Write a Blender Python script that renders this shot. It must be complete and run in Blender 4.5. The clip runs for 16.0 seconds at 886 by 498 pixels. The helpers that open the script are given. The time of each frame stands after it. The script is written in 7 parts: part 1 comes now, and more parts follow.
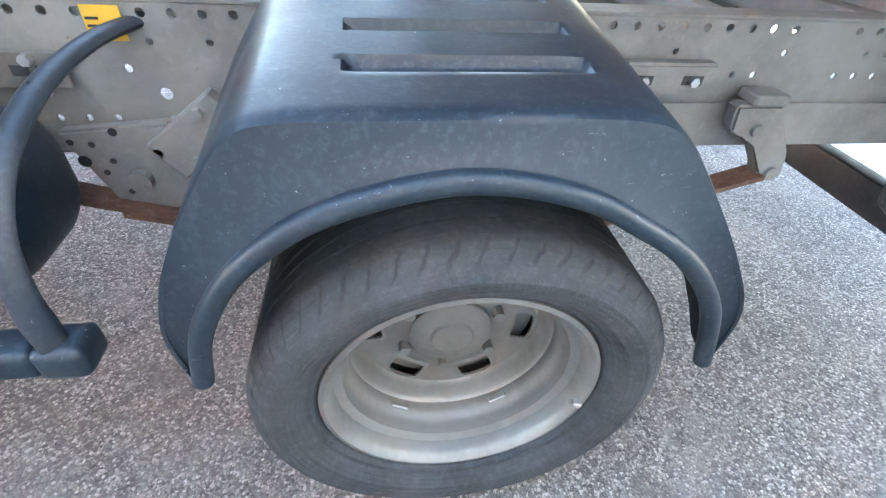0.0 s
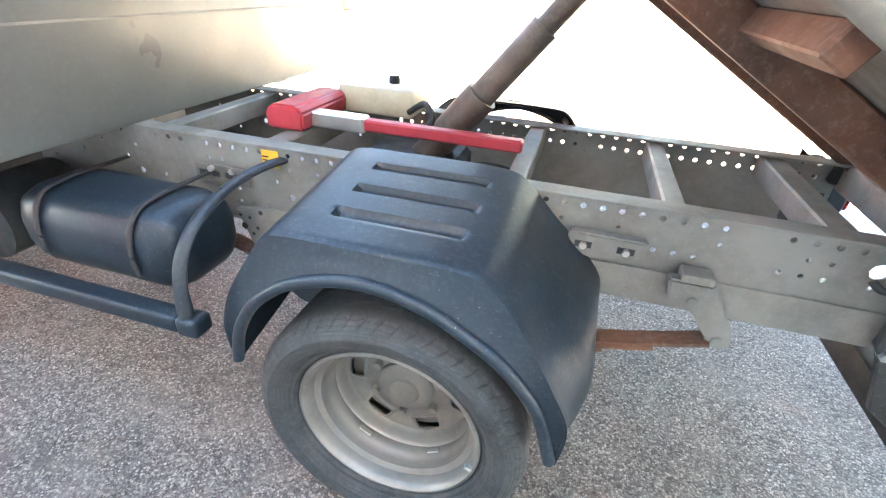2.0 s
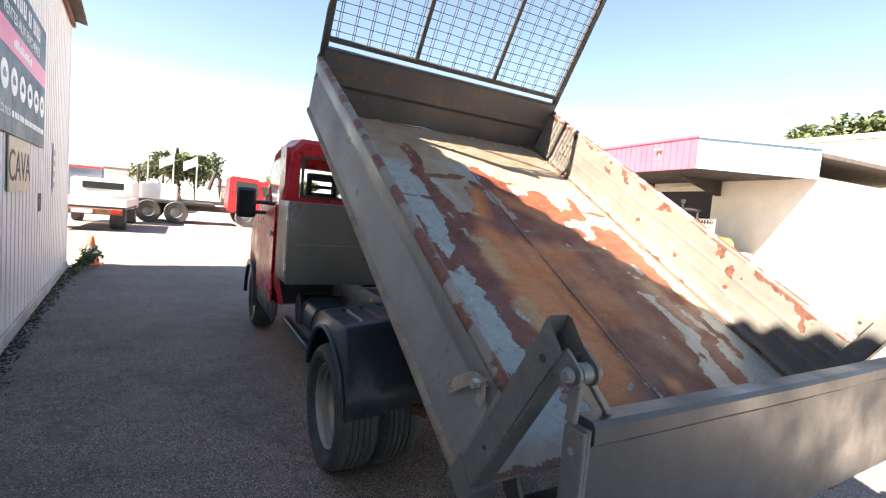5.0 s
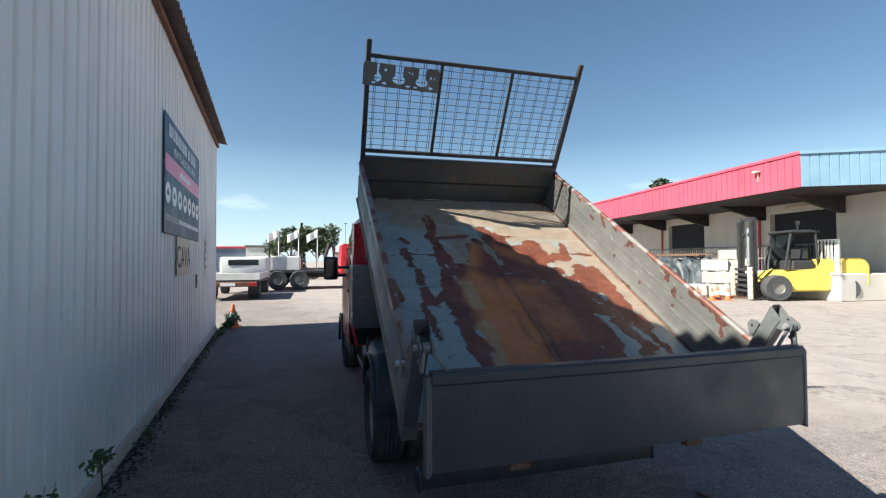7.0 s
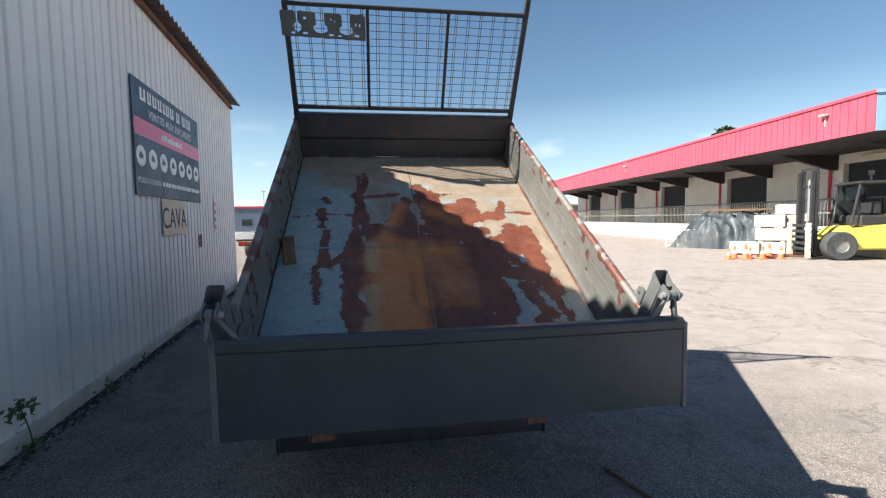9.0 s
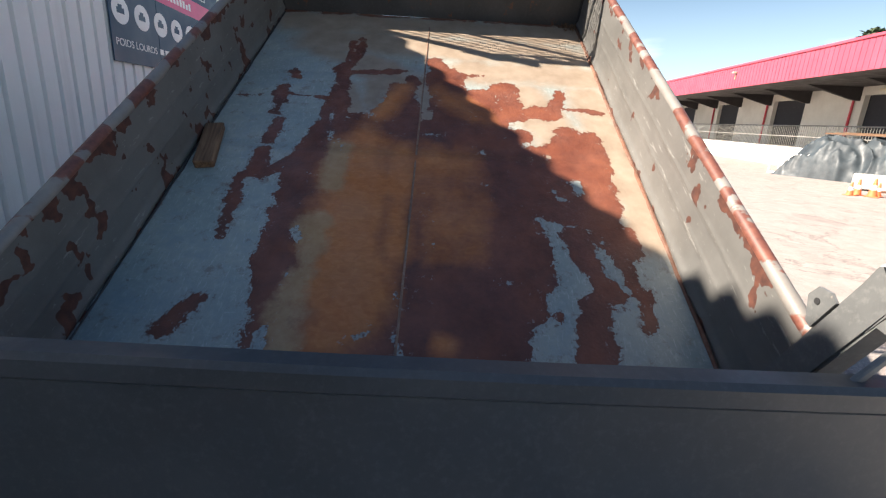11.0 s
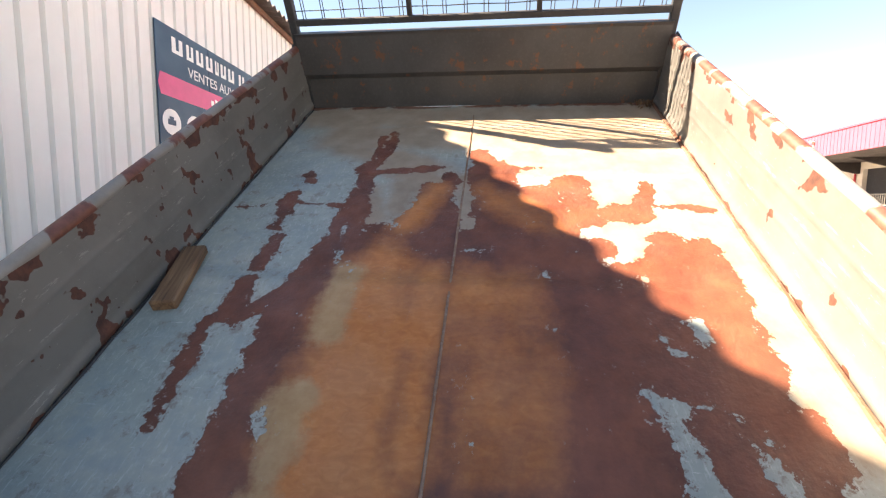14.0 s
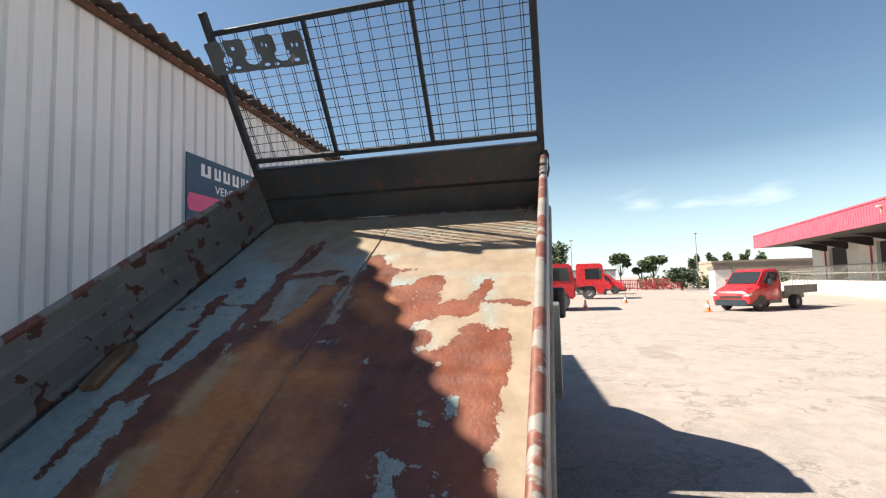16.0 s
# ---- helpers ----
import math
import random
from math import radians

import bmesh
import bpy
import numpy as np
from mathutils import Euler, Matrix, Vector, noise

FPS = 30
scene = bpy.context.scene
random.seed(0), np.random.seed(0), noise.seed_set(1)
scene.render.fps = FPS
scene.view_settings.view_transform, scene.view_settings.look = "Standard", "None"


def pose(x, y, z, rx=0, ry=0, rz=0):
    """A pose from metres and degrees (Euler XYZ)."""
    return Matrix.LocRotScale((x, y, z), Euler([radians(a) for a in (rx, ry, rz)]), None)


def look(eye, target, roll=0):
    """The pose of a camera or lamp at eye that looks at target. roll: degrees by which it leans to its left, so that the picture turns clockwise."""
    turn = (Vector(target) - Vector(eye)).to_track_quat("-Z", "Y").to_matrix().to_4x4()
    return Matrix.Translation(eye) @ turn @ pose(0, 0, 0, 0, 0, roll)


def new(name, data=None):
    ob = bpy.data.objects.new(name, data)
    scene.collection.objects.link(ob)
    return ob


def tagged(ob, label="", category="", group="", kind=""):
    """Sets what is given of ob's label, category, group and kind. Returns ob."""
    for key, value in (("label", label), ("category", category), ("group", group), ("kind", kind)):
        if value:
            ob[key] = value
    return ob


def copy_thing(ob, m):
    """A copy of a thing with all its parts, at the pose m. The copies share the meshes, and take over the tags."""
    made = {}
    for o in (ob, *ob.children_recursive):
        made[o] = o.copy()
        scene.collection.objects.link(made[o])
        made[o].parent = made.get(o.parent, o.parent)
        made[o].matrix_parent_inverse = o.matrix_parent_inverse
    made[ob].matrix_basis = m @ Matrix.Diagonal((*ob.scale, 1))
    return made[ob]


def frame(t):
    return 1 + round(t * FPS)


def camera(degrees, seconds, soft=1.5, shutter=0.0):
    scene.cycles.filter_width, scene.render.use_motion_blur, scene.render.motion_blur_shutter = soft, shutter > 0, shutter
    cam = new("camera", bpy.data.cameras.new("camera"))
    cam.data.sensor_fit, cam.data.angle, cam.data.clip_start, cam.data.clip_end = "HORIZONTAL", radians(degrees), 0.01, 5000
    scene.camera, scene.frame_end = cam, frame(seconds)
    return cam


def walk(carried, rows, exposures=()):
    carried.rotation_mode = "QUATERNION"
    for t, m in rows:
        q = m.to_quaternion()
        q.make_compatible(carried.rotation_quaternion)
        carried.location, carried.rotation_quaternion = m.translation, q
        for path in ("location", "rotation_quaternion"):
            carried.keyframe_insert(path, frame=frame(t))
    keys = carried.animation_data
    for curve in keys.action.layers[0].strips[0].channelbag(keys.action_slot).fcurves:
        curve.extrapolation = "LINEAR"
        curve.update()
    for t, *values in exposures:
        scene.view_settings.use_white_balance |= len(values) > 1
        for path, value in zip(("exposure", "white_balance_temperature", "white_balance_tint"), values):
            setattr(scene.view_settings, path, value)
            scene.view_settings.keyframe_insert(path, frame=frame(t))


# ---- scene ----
# the camera and its way
cam = camera(87.5, 16.0, soft=1.25)
PATH = [
    (0.0, -0.137, -0.455, 1.079, 50.18, -3.22, -7.56),
    (0.5, -0.119, -0.417, 1.012, 45.09, -4.35, -5.30),
    (1.0, -0.104, -0.423, 1.013, 43.95, -5.24, -3.34),
    (1.5, 0.001, -0.569, 1.134, 50.56, -6.02, 5.47),
    (2.0, 0.322, -0.737, 1.366, 59.47, -3.02, 16.85),
    (2.5, 0.789, -0.702, 1.334, 61.64, -1.73, 17.43),
    (3.0, 1.158, -0.676, 1.248, 63.35, 0.53, 19.67),
    (3.5, 1.543, -0.709, 1.257, 63.71, -1.95, 26.20),
    (4.0, 1.917, -0.665, 1.279, 68.24, -1.71, 42.04),
    (4.5, 2.248, -0.716, 1.393, 76.96, -2.71, 53.80),
    (5.0, 2.624, -0.778, 1.539, 85.70, -4.92, 61.00),
    (5.2, 2.779, -0.795, 1.579, 88.39, -3.57, 63.85),
    (7.3, 3.900, -0.338, 1.593, 89.66, 0.55, 76.23),
    (7.5, 3.956, -0.231, 1.610, 87.84, 1.03, 78.16),
    (8.0, 3.999, -0.003, 1.607, 87.58, 3.43, 80.02),
    (8.2, 3.981, 0.143, 1.613, 87.56, 2.47, 79.68),
    (10.3, 3.215, 0.981, 1.561, 79.04, -1.03, 88.38),
    (10.5, 3.042, 1.027, 1.567, 77.08, -1.64, 89.97),
    (11.0, 2.707, 1.045, 1.562, 74.13, -3.04, 89.71),
    (11.5, 2.343, 1.015, 1.562, 70.90, -2.17, 84.49),
    (12.0, 2.074, 1.007, 1.511, 63.26, -0.51, 84.10),
    (12.5, 1.938, 1.004, 1.498, 62.01, 1.11, 87.62),
    (13.0, 1.964, 0.991, 1.540, 64.40, 0.35, 92.05),
    (13.5, 2.001, 1.008, 1.595, 73.09, -1.62, 94.54),
    (14.0, 2.045, 1.091, 1.651, 84.01, -0.44, 96.83),
    (14.5, 2.202, 1.246, 1.695, 88.75, -0.17, 100.64),
    (15.0, 2.305, 1.433, 1.733, 95.65, -0.25, 103.30),
    (15.5, 2.288, 1.740, 1.737, 95.62, -2.22, 108.71),
    (16.0, 2.313, 2.013, 1.728, 94.03, 1.55, 104.15),
]
EXPO = [(0.0, 5.8, 8300, 10), (0.5, 6.5, 8300, 10), (1.2, 6.55, 8500, 10), (1.6, 6.35, 8600, 10), (2.0, 5.8, 9000, 11), (3.0, 5.3, 8900, 11), (3.6, 5.5, 8600, 11), (4.3, 4.8, 8700, 12), (4.7, 3.85, 8500, 14), (5.2, 2.45, 8100, 16), (7.3, 1.45, 6400, 4), (8.2, 1.45, 6400, 4), (10.3, 1.72, 7000, 11), (11.2, 2.0, 7200, 13), (12.0, 3.25, 10400, 22), (12.9, 4.05, 11400, 25), (13.5, 3.8, 11000, 24), (14.1, 2.85, 8700, 16), (14.6, 2.15, 7300, 9), (15.2, 1.85, 7100, 6), (16.0, 1.65, 7200, 8)]
walk(cam, [(t, pose(x, y, z, rx, ry, rz)) for t, x, y, z, rx, ry, rz in PATH], EXPO)

# sky and sun: the sun stands behind the sheet-metal hall, high to the left of the lorry
SUN_TO = Vector((0.13, -1.0, 0.935)).normalized()
SUN_UP = math.asin(SUN_TO.z)
world = bpy.data.worlds.new("sky")
scene.world = world
world.use_nodes = True
wn = world.node_tree.nodes
wl = world.node_tree.links
sky = wn.new("ShaderNodeTexSky")
sky.sky_type = 'NISHITA'
sky.sun_disc = False
sky.sun_elevation = SUN_UP
sky.sun_rotation = math.atan2(SUN_TO.x, SUN_TO.y)
sky.air_density = 1.1
sky.dust_density = 0.15
sky.ozone_density = 2.2
# thin bright clouds low over the horizon
wco = wn.new("ShaderNodeTexCoord")
wmap = wn.new("ShaderNodeMapping")
wmap.inputs['Scale'].default_value = (2.2, 2.2, 9.0)
wnoise = wn.new("ShaderNodeTexNoise")
wnoise.inputs['Scale'].default_value = 2.0
wnoise.inputs['Detail'].default_value = 7.0
wramp = wn.new("ShaderNodeValToRGB")
wramp.color_ramp.elements[0].position = 0.60
wramp.color_ramp.elements[1].position = 0.80
wsep = wn.new("ShaderNodeSeparateXYZ")
wband = wn.new("ShaderNodeMapRange")
wband.inputs['From Min'].default_value = 0.20
wband.inputs['From Max'].default_value = 0.05
wmul = wn.new("ShaderNodeMath")
wmul.operation = 'MULTIPLY'
wmix = wn.new("ShaderNodeMixRGB")
wmix.inputs['Color2'].default_value = (12.0, 12.4, 13.0, 1)
wl.new(wco.outputs['Generated'], wmap.inputs['Vector'])
wl.new(wmap.outputs['Vector'], wnoise.inputs['Vector'])
wl.new(wnoise.outputs['Fac'], wramp.inputs['Fac'])
wl.new(wco.outputs['Generated'], wsep.inputs['Vector'])
wl.new(wsep.outputs['Z'], wband.inputs['Value'])
wl.new(wramp.outputs['Color'], wmul.inputs[0])
wl.new(wband.outputs['Result'], wmul.inputs[1])
wl.new(wmul.outputs['Value'], wmix.inputs['Fac'])
whaze = wn.new("ShaderNodeMapRange")      # white haze low over the land
whaze.inputs['From Min'].default_value = 0.24
whaze.inputs['From Max'].default_value = -0.02
whaze.inputs['To Max'].default_value = 0.6
wpale = wn.new("ShaderNodeMixRGB")
wpale.inputs['Color2'].default_value = (6.4, 9.0, 11.8, 1)
wsat = wn.new("ShaderNodeHueSaturation")
wsat.inputs['Saturation'].default_value = 1.08
wl.new(wsep.outputs['Z'], whaze.inputs['Value'])
wl.new(whaze.outputs['Result'], wpale.inputs['Fac'])
wl.new(sky.outputs['Color'], wsat.inputs['Color'])
wl.new(wsat.outputs['Color'], wpale.inputs['Color1'])
wl.new(wpale.outputs['Color'], wmix.inputs['Color1'])
wl.new(wmix.outputs['Color'], wn['Background'].inputs['Color'])
wn['Background'].inputs['Strength'].default_value = 0.046
sun_data = bpy.data.lights.new("sun", 'SUN')
sun_data.energy = 5.0
sun_data.angle = radians(0.55)
sun_data.color = (1.0, 0.94, 0.86)
sun = new("sun", sun_data)
sun.matrix_world = look(SUN_TO * 60, (0, 0, 0))


# ---- materials ----
class Mat:
    """A node material with a few short helpers."""

    def __init__(self, name, rough=0.6, metal=0.0, color=(0.5, 0.5, 0.5)):
        self.m = bpy.data.materials.new(name)
        self.m.use_nodes = True
        self.t = self.m.node_tree
        self.b = self.t.nodes['Principled BSDF']
        self.b.inputs['Roughness'].default_value = rough
        self.b.inputs['Metallic'].default_value = metal
        self.b.inputs['Base Color'].default_value = (*color, 1)
        self.co = self.t.nodes.new("ShaderNodeTexCoord")

    def put(self, a, b):
        self.t.links.new(a, b)

    def noise(self, scale, detail=5.0, rough=0.6, stretch=(1, 1, 1), dist=0.0, where='Object'):
        mp = self.t.nodes.new("ShaderNodeMapping")
        mp.inputs['Scale'].default_value = stretch
        n = self.t.nodes.new("ShaderNodeTexNoise")
        n.inputs['Scale'].default_value = scale
        n.inputs['Detail'].default_value = detail
        n.inputs['Roughness'].default_value = rough
        n.inputs['Distortion'].default_value = dist
        self.put(self.co.outputs[where], mp.inputs['Vector'])
        self.put(mp.outputs['Vector'], n.inputs['Vector'])
        return n.outputs['Fac']

    def cells(self, scale, out='Distance', feature='F1', where='Object', rand=1.0):
        n = self.t.nodes.new("ShaderNodeTexVoronoi")
        n.feature = feature
        n.inputs['Scale'].default_value = scale
        n.inputs['Randomness'].default_value = rand
        self.put(self.co.outputs[where], n.inputs['Vector'])
        return n.outputs[out]

    def attr(self, name):
        n = self.t.nodes.new("ShaderNodeAttribute")
        n.attribute_name = name
        return n.outputs['Fac']

    def ramp(self, fac, *stops):
        n = self.t.nodes.new("ShaderNodeValToRGB")
        els = n.color_ramp.elements
        while len(els) < len(stops):
            els.new(0.5)
        for e, (p, c) in zip(els, stops):
            e.position = p
            e.color = (c, c, c, 1) if isinstance(c, (int, float)) else (*c, 1)
        self.put(fac, n.inputs['Fac'])
        return n.outputs['Color']

    def mix(self, fac, a, b, kind='MIX'):
        n = self.t.nodes.new("ShaderNodeMixRGB")
        n.blend_type = kind
        for s, v in (('Fac', fac), ('Color1', a), ('Color2', b)):
            if isinstance(v, (int, float)):
                n.inputs[s].default_value = v if s == 'Fac' else (v, v, v, 1)
            elif isinstance(v, tuple):
                n.inputs[s].default_value = (*v, 1)
            else:
                self.put(v, n.inputs[s])
        return n.outputs['Color']

    def math(self, op, a, b=0.0):
        n = self.t.nodes.new("ShaderNodeMath")
        n.operation = op
        for i, v in enumerate((a, b)):
            if isinstance(v, (int, float)):
                n.inputs[i].default_value = v
            else:
                self.put(v, n.inputs[i])
        return n.outputs['Value']

    def color(self, out):
        self.put(out, self.b.inputs['Base Color'])
        return self

    def rough(self, out):
        self.put(out, self.b.inputs['Roughness'])
        return self

    def bump(self, out, strength=0.3, dist=0.005):
        n = self.t.nodes.new("ShaderNodeBump")
        n.inputs['Strength'].default_value = strength
        n.inputs['Distance'].default_value = dist
        self.put(out, n.inputs['Height'])
        self.put(n.outputs['Normal'], self.b.inputs['Normal'])
        return self


def worn(name, base, dark, light=None, rough=0.5, metal=0.0, scale=3.0, grain=60.0, bump=0.15, chips=None, cut=0.66):
    """Painted or bare stuff with stains at two scales, fine grain and, if wanted, chipped spots."""
    m = Mat(name, rough, metal)
    big = m.ramp(m.noise(scale, 6, 0.65), (0.35, dark), (0.62, base))
    fine = m.noise(grain, 4, 0.7)
    c = m.mix(m.ramp(fine, (0.5, 0.0), (0.75, 0.35)), big, light or tuple(min(1, v * 1.25) for v in base))
    if chips:
        c = m.mix(m.ramp(m.noise(scale * 3.2, 8, 0.72), (cut, 0.0), (cut + 0.02, 1.0)), c, chips)
    m.color(c)
    m.rough(m.ramp(m.noise(scale * 2.3, 4), (0.3, max(0.05, rough - 0.14)), (0.7, min(1, rough + 0.16))))
    m.bump(fine, bump, 0.003)
    return m.m


def plain(name, color, rough=0.5, metal=0.0, var=0.25, scale=8.0):
    m = Mat(name, rough, metal)
    m.color(m.ramp(m.noise(scale, 5), (0.3, tuple(v * (1 - var) for v in color)), (0.7, tuple(min(1, v * (1 + var * 0.4)) for v in color))))
    return m.m


def asphalt():
    m = Mat("old_asphalt", 0.85)
    stones = m.cells(140.0, 'Color')
    edge = m.cells(140.0, 'Distance')
    val = m.t.nodes.new("ShaderNodeSeparateColor")
    m.put(stones, val.inputs['Color'])
    chip = m.ramp(val.outputs['Red'], (0.0, (0.055, 0.051, 0.049)), (0.35, (0.115, 0.107, 0.102)), (0.72, (0.19, 0.176, 0.168)), (0.98, (0.33, 0.31, 0.295)))
    binder = m.ramp(edge, (0.52, 0.0), (0.85, 0.9))
    near = m.mix(binder, chip, (0.070, 0.065, 0.063))
    fine = m.t.nodes.new("ShaderNodeSeparateColor")
    m.put(m.cells(330.0, 'Color'), fine.inputs['Color'])
    near = m.mix(1.0, near, m.ramp(fine.outputs['Red'], (0.0, 0.55), (1.0, 1.5)), 'MULTIPLY')
    stain = m.ramp(m.noise(0.9, 8, 0.7), (0.32, 0.62), (0.5, 1.0), (0.68, 1.22))
    c = m.mix(1.0, near, stain, 'MULTIPLY')
    dusty = m.ramp(m.noise(2.6, 9, 0.75, dist=0.6), (0.50, 0.0), (0.72, 0.6))
    c = m.mix(dusty, c, (0.22, 0.202, 0.19))
    warm = m.ramp(m.noise(0.16, 4), (0.35, 0.25), (0.65, 0.85))
    c = m.mix(warm, c, m.mix(1.0, c, (1.16, 1.0, 0.92), 'MULTIPLY'))
    sep = m.t.nodes.new("ShaderNodeSeparateXYZ")      # older dusty yard, its colour also lightened where the sun falls
    m.put(m.co.outputs['Object'], sep.inputs['Vector'])
    far = m.math('ADD', m.math('MULTIPLY', m.math('ADD', sep.outputs['Y'], m.math('MULTIPLY', sep.outputs['X'], -0.35)), 0.14), m.math('MULTIPLY', m.math('SUBTRACT', m.noise(0.5, 6, 0.6), 0.5), 0.8))
    c = m.mix(m.ramp(far, (0.25, 0.0), (0.80, 0.62)), c, m.ramp(m.noise(3.0, 8, 0.75), (0.35, (0.28, 0.243, 0.224)), (0.65, (0.42, 0.368, 0.342))))
    rusty = m.ramp(m.noise(1.7, 5, 0.6), (0.62, 0.0), (0.78, 0.5))
    c = m.mix(rusty, c, m.mix(1.0, c, (1.15, 0.85, 0.68), 'MULTIPLY'))
    fleck = m.ramp(m.noise(22.0, 8, 0.8), (0.50, 0.0), (0.70, 0.55))
    c = m.mix(fleck, c, (0.25, 0.235, 0.222))
    crack = m.ramp(m.noise(0.32, 9, 0.62, dist=0.3), (0.494, 0.0), (0.500, 0.75), (0.506, 0.0))
    c = m.mix(crack, c, (0.10, 0.085, 0.078))
    patch = m.ramp(m.noise(0.42, 3, 0.45, (0.6, 1.0, 1.0)), (0.645, 0.0), (0.665, 0.45))
    c = m.mix(patch, c, m.mix(1.0, c, (0.62, 0.60, 0.60), 'MULTIPLY'))
    pit = m.ramp(m.noise(55.0, 5, 0.75), (0.30, 0.75), (0.42, 0.0))
    c = m.mix(pit, c, (0.035, 0.033, 0.032))
    m.color(c)
    m.bump(m.mix(0.4, m.ramp(edge, (0.1, 1.0), (0.6, 0.0)), m.noise(160, 3)), 0.55, 0.006)
    return m.m


def concrete(name="pale_concrete", base=(0.50, 0.47, 0.44)):
    m = Mat(name, 0.85)
    c = m.ramp(m.noise(1.3, 8, 0.72), (0.3, tuple(v * 0.68 for v in base)), (0.52, base), (0.75, tuple(v * 1.2 for v in base)))
    c = m.mix(m.ramp(m.noise(70, 3), (0.6, 0.0), (0.7, 0.5)), c, tuple(v * 0.5 for v in base))
    m.color(c)
    m.bump(m.noise(120, 4), 0.3, 0.004)
    return m.m


def bed_steel():
    """Grey-blue paint worn through to brown rust and, where it is soaked, to ochre."""
    m = Mat("rusty_bed_steel", 0.5)
    rust = m.attr("rust")
    ochre = m.attr("ochre")
    rag = m.noise(7.5, 5, 0.56, dist=0.6)
    flake = m.math('MULTIPLY', m.math('SUBTRACT', m.noise(24.0, 6, 0.65), 0.5), 0.9)
    edge = m.math('ADD', m.math('ADD', rust, flake), m.math('MULTIPLY', m.math('SUBTRACT', rag, 0.5), 1.45))
    mask = m.ramp(edge, (0.49, 0.0), (0.52, 1.0))
    brown = m.ramp(m.noise(5.0, 8, 0.7), (0.3, (0.072, 0.0205, 0.0125)), (0.52, (0.142, 0.043, 0.024)), (0.72, (0.205, 0.066, 0.034)))
    brown = m.mix(m.ramp(edge, (0.50, 0.55), (0.68, 0.0)), brown, (0.085, 0.026, 0.016))
    wavy = m.noise(34.0, 4, 0.55, (1.5, 0.85, 1), 0.7)
    tan = m.ramp(wavy, (0.30, (0.38, 0.104, 0.021)), (0.50, (0.45, 0.138, 0.031)), (0.70, (0.52, 0.182, 0.050)))
    tan = m.mix(m.ramp(m.noise(1.6, 6, 0.65), (0.42, 0.0), (0.68, 0.35)), tan, (0.36, 0.13, 0.045))
    pale = m.ramp(m.noise(5.0, 6, 0.6), (0.4, (0.36, 0.14, 0.04)), (0.62, (0.40, 0.28, 0.15)))
    tan = m.mix(0.16, tan, pale)
    soft = m.math('ADD', ochre, m.math('MULTIPLY', m.math('SUBTRACT', m.noise(3.5, 9, 0.68), 0.5), 1.5))
    rusty = m.mix(m.ramp(soft, (0.22, 0.0), (0.80, 1.0)), brown, tan)
    straw = m.math('ADD', m.attr("pale"), m.math('MULTIPLY', m.math('SUBTRACT', m.noise(8.0, 8, 0.7), 0.5), 1.6))
    rusty = m.mix(m.ramp(straw, (0.40, 0.0), (0.76, 0.85)), rusty, m.ramp(m.noise(14, 6), (0.3, (0.32, 0.175, 0.075)), (0.7, (0.41, 0.275, 0.15))))
    paint = m.ramp(m.noise(2.6, 8, 0.7), (0.3, (0.172, 0.220, 0.218)), (0.50, (0.245, 0.283, 0.268)), (0.70, (0.335, 0.34, 0.298)))
    scratch = m.ramp(m.noise(40, 5, 0.7, (0.5, 2.5, 1)), (0.56, 0.0), (0.64, 0.7))
    paint = m.mix(scratch, paint, (0.38, 0.405, 0.40))
    crossing = m.ramp(m.noise(26, 6, 0.75, (3.2, 0.4, 1), 0.4), (0.62, 0.0), (0.66, 0.8))
    paint = m.mix(crossing, paint, (0.42, 0.44, 0.43))
    paint = m.mix(m.ramp(m.noise(34, 8, 0.8), (0.50, 0.0), (0.66, 0.6)), paint, (0.36, 0.385, 0.375))
    paint = m.mix(m.ramp(m.noise(5.0, 6, 0.7), (0.48, 0.0), (0.66, 0.6)), paint, (0.165, 0.235, 0.265))
    dirt = m.ramp(m.noise(13, 7, 0.75), (0.56, 0.0), (0.64, 0.7))
    paint = m.mix(dirt, paint, (0.17, 0.14, 0.12))
    crumb = m.math('MULTIPLY', m.ramp(edge, (0.22, 0.0), (0.47, 1.0)), m.ramp(m.noise(62, 5, 0.7), (0.53, 0.0), (0.58, 0.85)))
    paint = m.mix(crumb, paint, (0.105, 0.04, 0.025))
    speck = m.ramp(m.noise(38, 6, 0.72), (0.60, 0.0), (0.63, 1.0))
    rusty = m.mix(m.mix(1.0, speck, m.ramp(edge, (0.53, 1.0), (0.86, 0.0)), 'MULTIPLY'), rusty, (0.30, 0.30, 0.275))
    tan2 = m.math('ADD', m.attr("tan"), m.math('MULTIPLY', m.math('SUBTRACT', m.noise(5.0, 8, 0.7), 0.5), 1.2))
    paint = m.mix(m.ramp(tan2, (0.25, 0.0), (0.75, 0.9)), paint, m.ramp(m.noise(9, 6), (0.3, (0.20, 0.142, 0.098)), (0.7, (0.31, 0.24, 0.18))))
    m.color(m.mix(mask, paint, rusty))
    m.rough(m.mix(mask, 0.42, m.ramp(m.noise(6, 4), (0.35, 0.36), (0.7, 0.7))))
    m.bump(m.mix(m.ramp(soft, (0.4, 0.0), (0.7, 0.8)), m.mix(mask, 0.62, m.noise(55, 5)), wavy), 0.45, 0.006)
    return m.m


